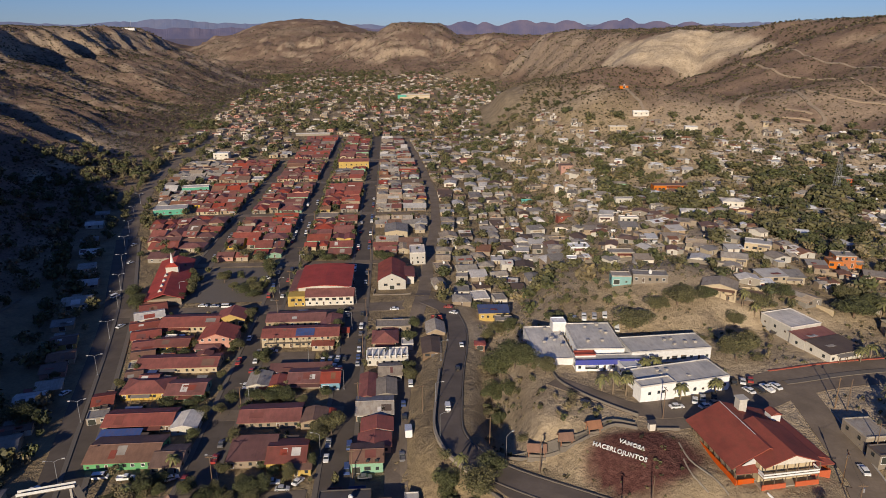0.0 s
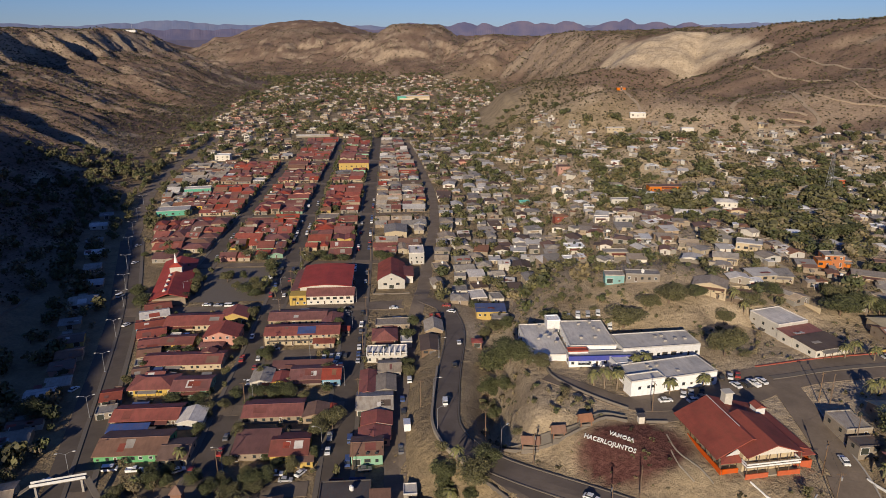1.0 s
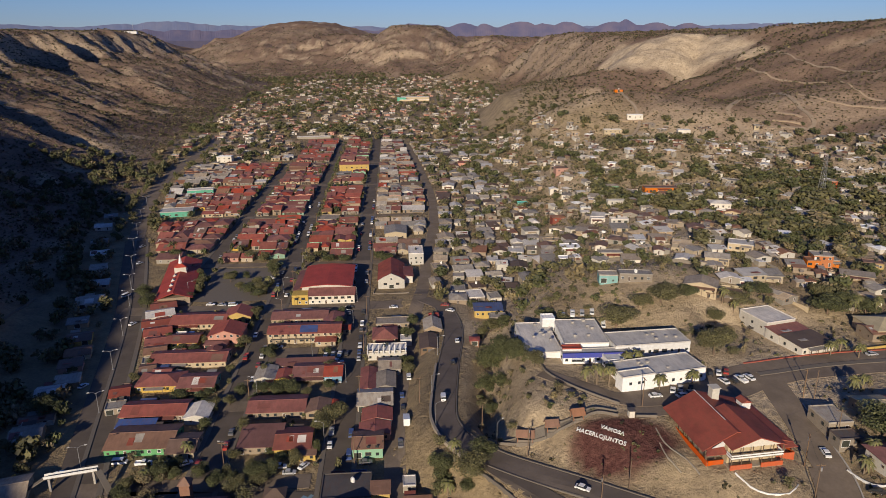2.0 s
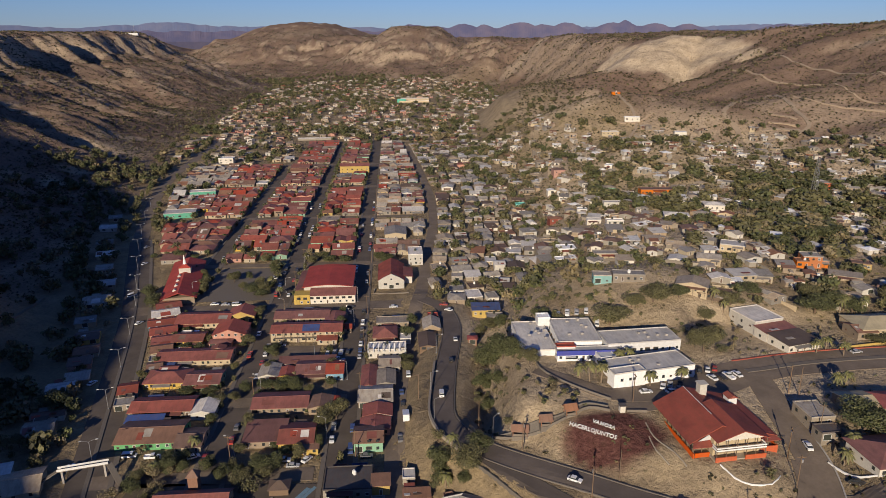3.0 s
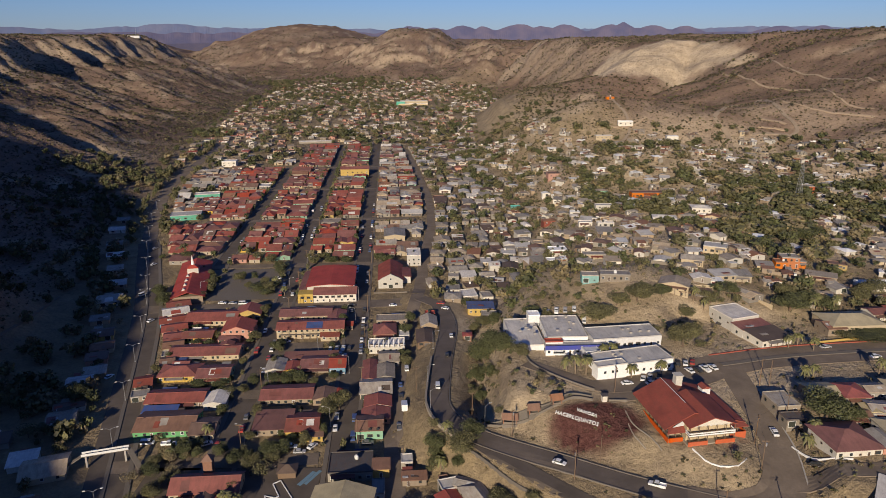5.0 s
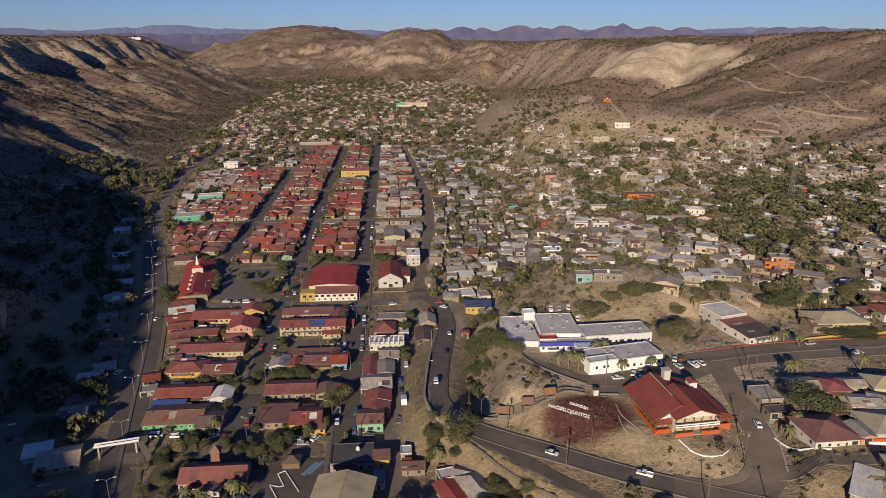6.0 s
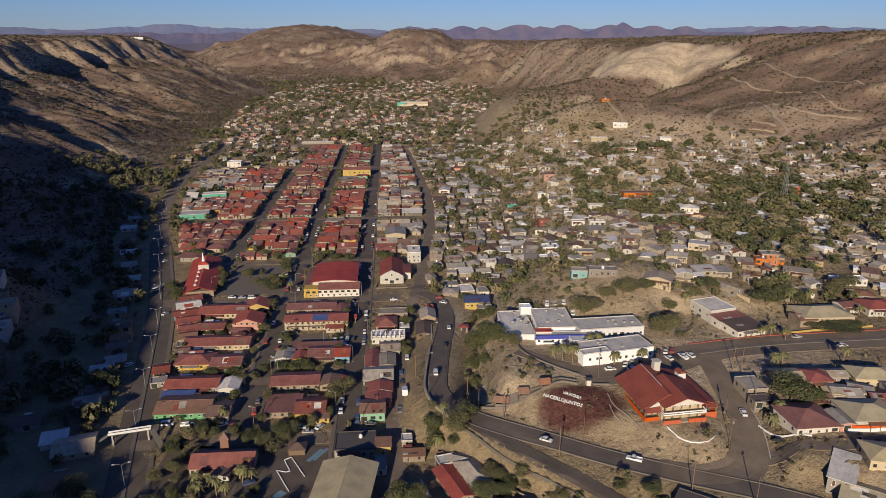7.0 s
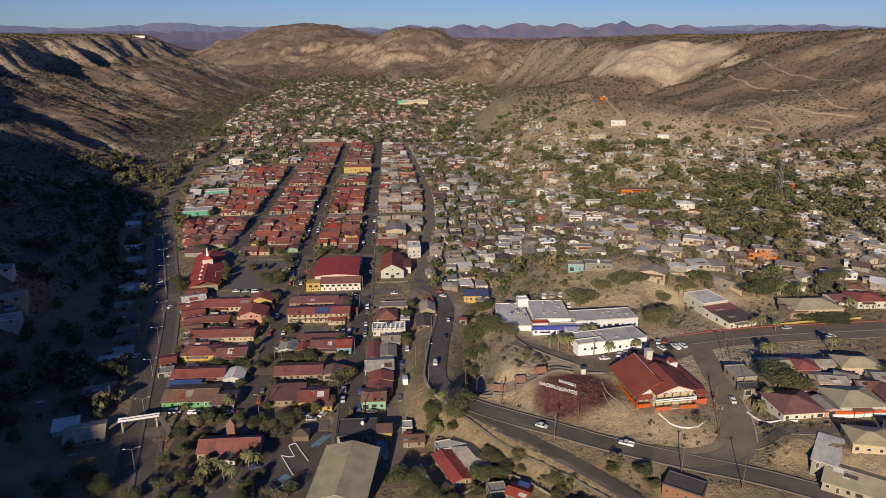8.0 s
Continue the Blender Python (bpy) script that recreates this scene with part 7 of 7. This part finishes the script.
    # town yards and streets
    for line, side in ((STREET_C, 7.2), (STREET_D, -7.2), (STREET_B, 6.6), (STREET_B, -6.6), (STREET_C, -7.2)):
        for a, b in zip(line[:-1], line[1:]):
            for k in (0.2, 0.7):
                if rnd.random() < 0.72:
                    x, y = a[0] + (b[0] - a[0]) * k + side, a[1] + (b[1] - a[1]) * k
                    if 120 < y and not any(abs(y - c) < 8 for c in (220, 319, 172)):
                        tree(x, y, rnd.uniform(3, 6.5), rnd.uniform(3.5, 6), far=y > 330)
    # far groves: thick on the hillside, thinner up the valley
    n = 0
    while n < 820:
        y = 250 + 750 * rnd.random() ** 1.1
        x = rnd.uniform(25, 460)
        if x > 0.68 * (y + 90) or ground_z(x, y) > 50 or (y > 760 and rnd.random() < 0.8) or not clear(x, y, 1.5, 0.0) or not off_road(x, y, 1.0) or (x < 110 and y < 300 and rnd.random() < 0.8):
            continue
        dense = vnoise(x / 60 + 3, y / 60, 77)
        if rnd.random() > 0.25 + 1.2 * float(dense):
            continue
        k = rnd.random()
        if not clear(x, y, 0.4 * (3.2 + 11 * k ** 1.7), 0.0) or not clear(x, y + 5, 0.3 * (3.2 + 11 * k ** 1.7), -1.0):
            continue
        tree(x, y, 3.2 + 11 * k ** 1.7, 2.8 + 5 * k ** 1.3, far=True)
        n += 1
    n = 0
    while n < 2100:
        y = 430 + 1800 * rnd.random() ** 1.25
        x = rnd.uniform(np.interp(y, *FOOT_W) - 10, np.interp(y, *FOOT_E) + 10)
        if ground_z(x, y) > 26 or (x > 58 and 820 < y < 1250) or (y < 900 and -170 < x < 22) or not clear(x, y, 1.5, 0.0) or (y < 900 and not off_road(x, y, 1.0)):
            continue
        if y < 960 and x < -160 and rnd.random() < 0.7:
            continue
        if rnd.random() > 0.12 + 1.7 * max(0.0, float(vnoise(x / 70 + 9, y / 110, 55)) - 0.30):
            continue
        k = rnd.random() ** 1.5
        tree(x, y, 4.5 + 10 * k, 4 + 4.5 * k, far=True)
        n += 1


plant_trees()


def plant_groves():
    rnd = random.Random(77)
    n = 0
    while n < 230:
        x, y = rnd.uniform(120, 380), rnd.uniform(330, 560)
        if x > 0.68 * (y + 90) or not clear(x, y, 3.5, 0.0) or float(vnoise(x / 55 + 3, y / 40, 91)) < 0.46:
            continue
        k = rnd.random()
        tree(x, y, 7 + 10 * k, 4.0 + 4.5 * k, far=True)
        n += 1
    n = 0
    while n < 420:
        y = 125 + 600 * rnd.random() ** 1.2
        xa = np.interp(y, [a[1] for a in AVENUE], [a[0] for a in AVENUE])
        x = xa - 12 - 115 * rnd.random() ** 1.3
        if not clear(x, y, 1.5, 0.0) or float(vnoise(x / 30 + 5, y / 30, 93)) < 0.36:
            continue
        k = rnd.random()
        tree(x, y, 3.5 + 7.5 * k, 3 + 5 * k, far=True)
        n += 1


plant_groves()
FAR_TREES.build("distant_trees", "scattered dusty green trees and bushes across the valley", "trees")


def scrub():
    """Desert bushes over slopes and mesas, nearer ones finer."""
    rng = np.random.default_rng(4)
    fine = [crown_shape(200 + i, 1.0, 0.75, 3, 4, 0.29) for i in range(8)]
    plain = [crown_shape(220 + i, 1.0, 0.75, 2, 3, 0.42) for i in range(8)]
    V, F, M, n0 = [], [], [], 0
    for lo, hi, n, size in ((110, 420, 3000, 1.5), (250, 900, 8000, 1.9), (420, 900, 14000, 2.3), (900, 1700, 30000, 3.2), (1700, 3300, 30000, 4.6)):
        y = rng.uniform(lo, hi, n * 3)
        x = rng.uniform(-0.72, 0.72, n * 3) * (y + 90)
        dw, de = np.interp(y, *FOOT_W) - x, x - np.interp(y, *FOOT_E)
        wild = (dw > 5) | (de > -20) | ((x > 62) & (y < 950)) | ((x > 16) & (y < 300)) | (y > 1750)
        keep = wild & (rng.random(n * 3) < 0.35 + 0.9 * vnoise(x / 45, y / 45, 88)) & (inside(x, y, PALE_CUT, 12.0) < 0.5 * rng.random(n * 3))
        if lo < 300:
            keep &= np.cumsum(keep) < 1.25 * n
            keep &= np.array([bool(k) and (b > 330 or off_road(a, b, 1.0) and clear(a, b, 0.5, 0.3)) for a, b, k in zip(x, y, keep)])
        x, y = x[keep][:n], y[keep][:n]
        z = ground_at(x, y)
        k = size * rng.uniform(0.5, 1.25, len(x))
        pick, turn = rng.integers(0, 8, len(x)), rng.uniform(0, 6.283, len(x))
        tone = rng.choice(3, len(x), p=(0.7, 0.2, 0.1) if lo > 300 else (0.35, 0.4, 0.25))
        for i, s in enumerate(fine if lo < 900 else plain):
            m = pick == i
            p, q = np.array(s.v), np.array(s.f)
            c, t = (np.cos(turn[m]) * k[m])[:, None], (np.sin(turn[m]) * k[m])[:, None]
            P = np.stack([x[m][:, None] + p[:, 0] * c - p[:, 1] * t, y[m][:, None] + p[:, 0] * t + p[:, 1] * c, z[m][:, None] + p[:, 2] * k[m][:, None] * 0.85 - 0.05], 2)
            V.append(P.reshape(-1, 3))
            F.append((q[None] + (n0 + np.arange(m.sum()) * len(p))[:, None, None]).reshape(-1, 4))
            M.append(np.repeat(tone[m], len(q)))
            n0 += P.shape[0] * P.shape[1]
    me = bpy.data.meshes.new("desert_scrub")
    me.from_pydata(np.concatenate(V).tolist(), [], np.concatenate(F).tolist())
    for m in (M_SCRUB, M_LEAF[1], M_LEAF[2]):
        me.materials.append(m)
    me.polygons.foreach_set("material_index", np.concatenate(M).astype(np.int32))
    me.update()
    return tagged(new("desert_scrub", me), "low dark desert bushes dotted over the brown slopes", "scrub", kind="stuff")


scrub()


# ---------------------------------------------------------------- distance
def distant_range(r, base, floor, peaks, haze_tones, seed, label):
    """A range on the horizon: bearing, height and width of its main tops, roughened."""
    s = Shape()
    n = 560
    for i in range(n):
        b = -44 + 88 * i / (n - 1)
        a = radians(b)
        x, y = r * math.sin(a), r * math.cos(a)
        h = base + 16 * float(vnoise(i / 11.0, 0.5, seed)) + 12 * float(vnoise(i / 4.0, 1.5, seed)) + 7 * float(vnoise(i / 1.7, 2.5, seed))
        h += max([k * smooth(0, 1, max(0.0, 1 - abs(b - c) / w)) for c, k, w in peaks])
        s.v += [(x, y, -60), (x * 0.985, y * 0.985, floor + 16 * float(vnoise(i / 18.0, 7.5, seed))), (x, y, h), (x * 1.01, y * 1.01, -60)]
    for i in range(n - 1):
        for j in range(3):
            q = 4 * i + j
            s.f.append((q, q + 4, q + 5, q + 1))
            s.m.append(0)
    # the aerial haze over the range is painted into its base colour
    m, ns, ls, b = material("hazed_mountain", 1.0)
    ls.new(mixed(ns, ls, "MIX", noise_out(ns, ls, 0.012, 6, 0.35, 0.65), *haze_tones), b.inputs["Base Color"])
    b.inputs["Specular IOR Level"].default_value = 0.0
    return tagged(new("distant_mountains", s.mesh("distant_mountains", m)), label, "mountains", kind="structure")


# painted haze: pale blue on the farther range, violet on the nearer
distant_range(4850, 176, 120, ((-20.5, 34, 5.0), (-24.5, 16, 3), (-17.0, 12, 2.5), (-32, 14, 4), (-13, 10, 3), (24, 10, 3), (27.2, 9, 2.5)), ((0.105, 0.130, 0.225), (0.14, 0.155, 0.235)), 5, "mountain range on the horizon, pale blue haze painted into its colour")
distant_range(4640, 150, 100, ((-2.6, 44, 3.0), (-0.6, 34, 2.0), (1.7, 44, 2.2), (3.4, 38, 1.6), (6.2, 50, 2.8), (8.1, 44, 2.0), (9.9, 47, 2.2), (13.4, 50, 2.4), (14.3, 58, 1.4), (16.6, 36, 2.8), (19.0, 44, 1.8), (25.6, 38, 2.4), (28.0, 36, 2.0)), ((0.085, 0.088, 0.155), (0.125, 0.112, 0.165)), 8, "jagged mountain range behind the hills, violet haze painted into its colour")
M_TRACK = painted("track_dust", (0.36, 0.275, 0.19))
for pts, half in ((((262, 520), (275, 578), (286, 613), (301, 668), (302, 686), (299, 707), (307, 720), (324, 744), (352, 775), (382, 788)), 2.4), (((382, 788), (372, 740), (369, 700), (368, 664), (343, 653), (317, 642), (288, 616)), 1.9),
                  (((175, 655), (200, 690), (208, 709), (208, 734), (204, 746), (200, 764)), 1.6), (((400, 953), (407, 851), (435, 781), (432, 706), (447, 670)), 0.9), (((381, 729), (395, 702), (419, 678), (440, 656)), 0.9), (((445, 985), (446, 870), (464, 790), (474, 701)), 0.8),
                  (((346, 700), (362, 677)), 1.2), (((336, 684), (359, 668)), 1.2), (((325, 670), (358, 660)), 1.4), (((184, 712), (208, 709), (230, 725)), 1.4)):
    beside("dirt_track", pts, half, 0.8, M_TRACK, "pale dirt track across the brown hillside", step=3.0)


# ---------------------------------------------------------------- lamps, poles, cars
for i, (x, y) in enumerate(((-93, 104), (-105, 140), (-116, 175), (-127, 210), (-138, 245), (-149, 279), (-162, 316), (-172, 341), (-186, 375), (-201, 412), (-215, 450), (-229, 490), (-242, 532))):
    street_lamp(x, y, 18, True, 0.34)
for x, y, t in ((-0.8, 247, 0), (-2.6, 208, 0), (-0.9, 186, 10), (18.5, 172.5, 40), (-38, 234, 180), (-39.5, 190, 180), (-55, 253, 0), (-79.5, 304, 180), (-71, 222, 180), (-69, 178, 180), (-42, 290, 180), (-44, 322, 180), (-86, 336, 0), (-83, 375, 0), (-136, 330, 0)):
    street_lamp(x, y, t, False)
POLES = ((101.5, 140), (82, 119.5), (98, 111), (54, 148.5), (44.5, 141.3), (119.5, 163), (120.5, 185.5), (123, 183.5), (104.5, 152), (65, 177.5), (14.5, 184), (-7, 205), (27.5, 166))
for i, (x, y) in enumerate(POLES):
    utility_pole(x, y, 25 * (i % 5), i % 4 == 0)
for a, b in ((0, 8), (8, 5), (5, 6), (4, 3), (3, 1), (1, 2), (12, 4), (10, 12), (11, 10), (0, 1)):
    cable(POLES[a], POLES[b])
STREET_POLES = [grid(p, q) for p in (-14.6, -56.6) for q in range(180, 560, 42)]
for x, y in STREET_POLES:
    utility_pole(x, y, GRID)
for a, b in zip(STREET_POLES[:-1], STREET_POLES[1:]):
    if b[1] > a[1]:
        cable(a, b)


def traffic():
    rnd = random.Random(12)
    colours = ("white", "white", "silver", "black", "grey", "red", "blue", "white", "silver")
    kinds = ("car", "car", "car", "pickup", "van", "car")
    for p, side, q0, q1, chance in ((-20, -3.5, 176, 560, 0.28), (-20, 3.5, 176, 560, 0.5), (-62.3, -3.5, 176, 560, 0.3), (-62.3, 3.4, 176, 560, 0.4), (-113, 3.0, 392, 520, 0.4)):
        q = q0
        while q < q1:
            if rnd.random() < chance and not any(abs(q - c) < 8 for c in (220, 319, 390, 505)):
                shift = 0 if q < 330 or p != -62.3 else -min(5, (q - 330) * 0.012)
                x, y = grid(p + side + shift, q)
                car(x, y, GRID + 90 + rnd.choice((0, 180)) + rnd.uniform(-2, 2), rnd.choice(colours), rnd.choice(kinds), 0.11)
            q += rnd.uniform(6.2, 9)
    for x, y, t, c, k in ((68.5, 135.9, 151, "white", "pickup"), (41, 148.6, -31, "white", "car"), (1.6, 205, 93, "white", "van"), (7.8, 262, 92, "white", "car"), (5.6, 238, 94, "black", "car"), (5, 303, 150, "white", "car"), (-11.5, 198, 96, "white", "truck"), (-12.5, 236, 95, "white", "van"), (-14.5, 222, 95, "blue", "car"),
                          (-13.5, 212, 95, "black", "car"), (-13, 188, 95, "grey", "pickup"), (2.5, 311, 175, "red", "car"), (-98, 358, 4, "white", "car"), (-103, 383, 8, "white", "car"), (-47, 313, 6, "black", "car"), (-24, 313, 3, "white", "car"), (-120, 317, 5, "white", "car"), (-108, 316, 5, "white", "van"), (-114, 316.5, 5, "silver", "car"),
                          (-50, 258, 88, "white", "car"), (-47, 259, 88, "silver", "car"), (-44, 258.5, 88, "white", "pickup"), (-41, 259, 88, "black", "car"), (-45, 252, 80, "white", "car"), (-97, 178, 8, "white", "pickup"), (-92, 178, 4, "silver", "car"), (-105, 178.5, 6, "white", "van"), (-83, 178, 30, "white", "car"),
                          (-52, 176, 4, "white", "pickup"), (-48, 173, 4, "silver", "car"), (-44, 176.5, 60, "white", "car"), (-77, 263, 60, "white", "car"), (-73, 266, 8, "white", "car"), (-24, 178.5, 6, "grey", "car"), (-111, 191, 70, "blue", "car"), (-122, 172, 70, "white", "car"), (-143, 230, 70, "white", "car"), (-150, 292, 70, "white", "car"),
                          (86, 197, 70, "white", "car"), (89, 197.5, 70, "silver", "car"), (92, 198.5, 70, "white", "pickup"), (95, 199.5, 72, "black", "car"), (98, 200, 72, "white", "car"), (101, 201, 70, "red", "car"), (127, 240, 60, "black", "pickup"), (131, 244, 60, "white", "car"), (118, 139.5, -60, "black", "car"), (113, 157, 86, "white", "car"), (-62.5, 141, 30, "blue", "car"), (160, 214, 12, "silver", "car"), (175, 205, 12, "white", "car"), (-186, 385, 68, "white", "car"), (-199, 420, 68, "silver", "car"), (-170, 330, 68, "white", "van")):
        car(x, y, t, c, k, 0.24 if 0 < x < 112 and y < 320 else 0.16, "on the dusty road" if x > -15 else "in the old town")


traffic()


def footbridge():
    a, b = Vector((-120.5, 164.7, 0)), Vector((-108, 168.6, 0))
    root = thing("footbridge", pose(a.x, a.y, 0, 0, 0, math.degrees(math.atan2(b.y - a.y, b.x - a.x))), "white covered footbridge crossing the avenue", "footbridge")
    n = (b - a).length
    s = Shape()
    s.box(-1, -0.9, 4.6, n + 1, 0.9, 4.85)
    part("deck", s.mesh("deck", M_PAVE), root)
    for v in (-0.9, 0.82):
        s = Shape()
        s.box(-1, v, 4.85, n + 1, v + 0.08, 5.7)
        part("railing", s.mesh("railing", M_WHITE), root)
    for u in (0.3, n - 0.3):
        s = Shape()
        s.box(u - 0.3, -0.6, -0.4, u + 0.3, 0.6, 4.6)
        part("pier", s.mesh("pier", M_CONCRETE), root)
    s = Shape()
    s.prism([(0, 4.85), (0, 4.5), (8, -0.1), (8, 0.3)], -0.9, 0.9)
    part("stair", s.mesh("stair", M_PAVE), root, pose(n + 1, 0, 0, 0, 0, -60))
    s = Shape()
    s.prism([(0, 4.85), (0, 4.5), (8, -0.1), (8, 0.3)], -0.9, 0.9)
    part("stair", s.mesh("stair", M_PAVE), root, pose(-1, 0, 0, 0, 0, 180))


footbridge()


def lattice_tower(x, y, h):
    z = ground_z(x, y)
    root = thing("lattice_mast", pose(x, y, z), "grey steel lattice mast among the hillside houses", "mast")
    for sx in (-1, 1):
        for sy in (-1, 1):
            s = Shape()
            s.tube((sx * 1.9, sy * 1.9, -0.5), (sx * 0.7, sy * 0.7, h), 0.13, 0.09, 5)
            part("leg", s.mesh("leg", M_STEEL), root)
    n = 10
    for i in range(n):
        r0, r1 = 1.9 - 1.2 * i / n, 1.9 - 1.2 * (i + 1) / n
        s = Shape()
        for a in range(4):
            c0, c1 = ((-1, -1), (1, -1), (1, 1), (-1, 1))[a], ((1, -1), (1, 1), (-1, 1), (-1, -1))[a]
            s.tube((c0[0] * r0, c0[1] * r0, h * i / n), (c1[0] * r1, c1[1] * r1, h * (i + 1) / n), 0.06, 0.06, 4)
            s.tube((c0[0] * r0, c0[1] * r0, h * i / n), (c1[0] * r0, c1[1] * r0, h * i / n), 0.06, 0.06, 4)
        part("brace", s.mesh("brace", M_STEEL), root)


lattice_tower(276, 470, 30)
mx, my = -814, 1858
m = thing("radio_station", pose(mx, my, ground_z(mx, my)), "white radio hut with a slim mast on the mesa rim", "radio station")
s = Shape()
s.box(-16, -4, -2, 16, 4, 4.5)
part("hut", s.mesh("hut", M_WHITE), m)
s = Shape()
s.tube((6, 0, 4), (6, 0, 24), 0.5, 0.25, 6)
part("mast", s.mesh("mast", M_STEEL), m)

# walls, plots and small structures
low_wall(((-1.4, 236), (-2.6, 208), (-2.6, 190), (1.4, 175.8), (8.2, 165.6)), 1.2, 0.8, M_STONE, "long parapet wall on the outer edge of the road")
low_wall(((12, 159.5), (22.8, 147), (32.8, 137), (44.4, 126.5), (55.8, 115), (62.5, 105.5)), 0.9, 0.35, M_PAVE, "stone parapet on the lower edge of the road")
PLAY = ((-44.0, 145.2), (-51.1, 156.7), (-53.3, 154.9), (-49.8, 148.3), (-51.1, 147.7), (-54.7, 148.7), (-47.8, 136.9))
STEPS = ((-50.1, 131.1), (-52.2, 129.3), (-51.2, 127.2), (-52.6, 125.2))
for line in (PLAY, STEPS):
    for a, b in zip(line[:-1], line[1:]):
        low_wall((a, b), 0.40, 0.28, M_WHITE, "white kerb of the playground", "kerb", step=3)
for x, y, w, d, turn in ((-42.6, 158.0, 8.5, 1.5, 62), (-40.6, 158.6, 8.5, 1.2, 62), (-50.6, 135.2, 4.0, 3.0, 55)):
    tagged(new("court_marking", unit_box("court_marking", WALL_M["blue"], -w / 2, -d / 2, -0.3, w / 2, d / 2, 0.03)), "faded blue paint on the playground asphalt", "court marking", kind="structure").matrix_world = pose(x, y, ground_z(x, y) + 0.16, 0, 0, turn)
for a, b in (((9, 151), (21, 139)), ((21, 139), (34, 128)), ((34, 128), (45, 115)), ((17, 136), (28, 124)), ((28, 124), (40, 110)), ((11, 124), (19, 130))):
    low_wall((a, b), 0.8, 0.4, M_STONE, "rough stone terrace wall below the road", step=4)
low_wall(((-3, 142), (1, 132)), 1.4, 0.3, M_WHITE, "white yard wall of a small house", step=2)
low_wall(((124, 113), (133, 104), (146, 95)), 1.8, 0.3, M_WHITE, "long whitewashed yard wall beside the road", step=4)
low_wall(((156, 218), (176, 222), (200, 225)), 0.9, 0.3, WALL_M["yellow"], "yellow garden wall along the wide street", step=4)
for x, y, z, k in ((-23, 258, 5.2, 0), (-15.5, 391, 7.2, 0), (187, 303, 5.6, 0), (124, 170, 3.2, 0), (218, 278, 3.4, 1), (70, 336, 4.6, 0), (85.5, 266, 3.4, 1), (-26, 163, 4.4, 1), (-62, 160, 0.1, 0)):
    water_tank(x, y, ground_z(x, y) + z, k)
low_wall(((-212, 225), (-207, 244), (-205, 265), (-206, 284), (-214, 322)), 1.1, 0.35, M_PAVE, "pale wall along the shaded lane under the mesa")
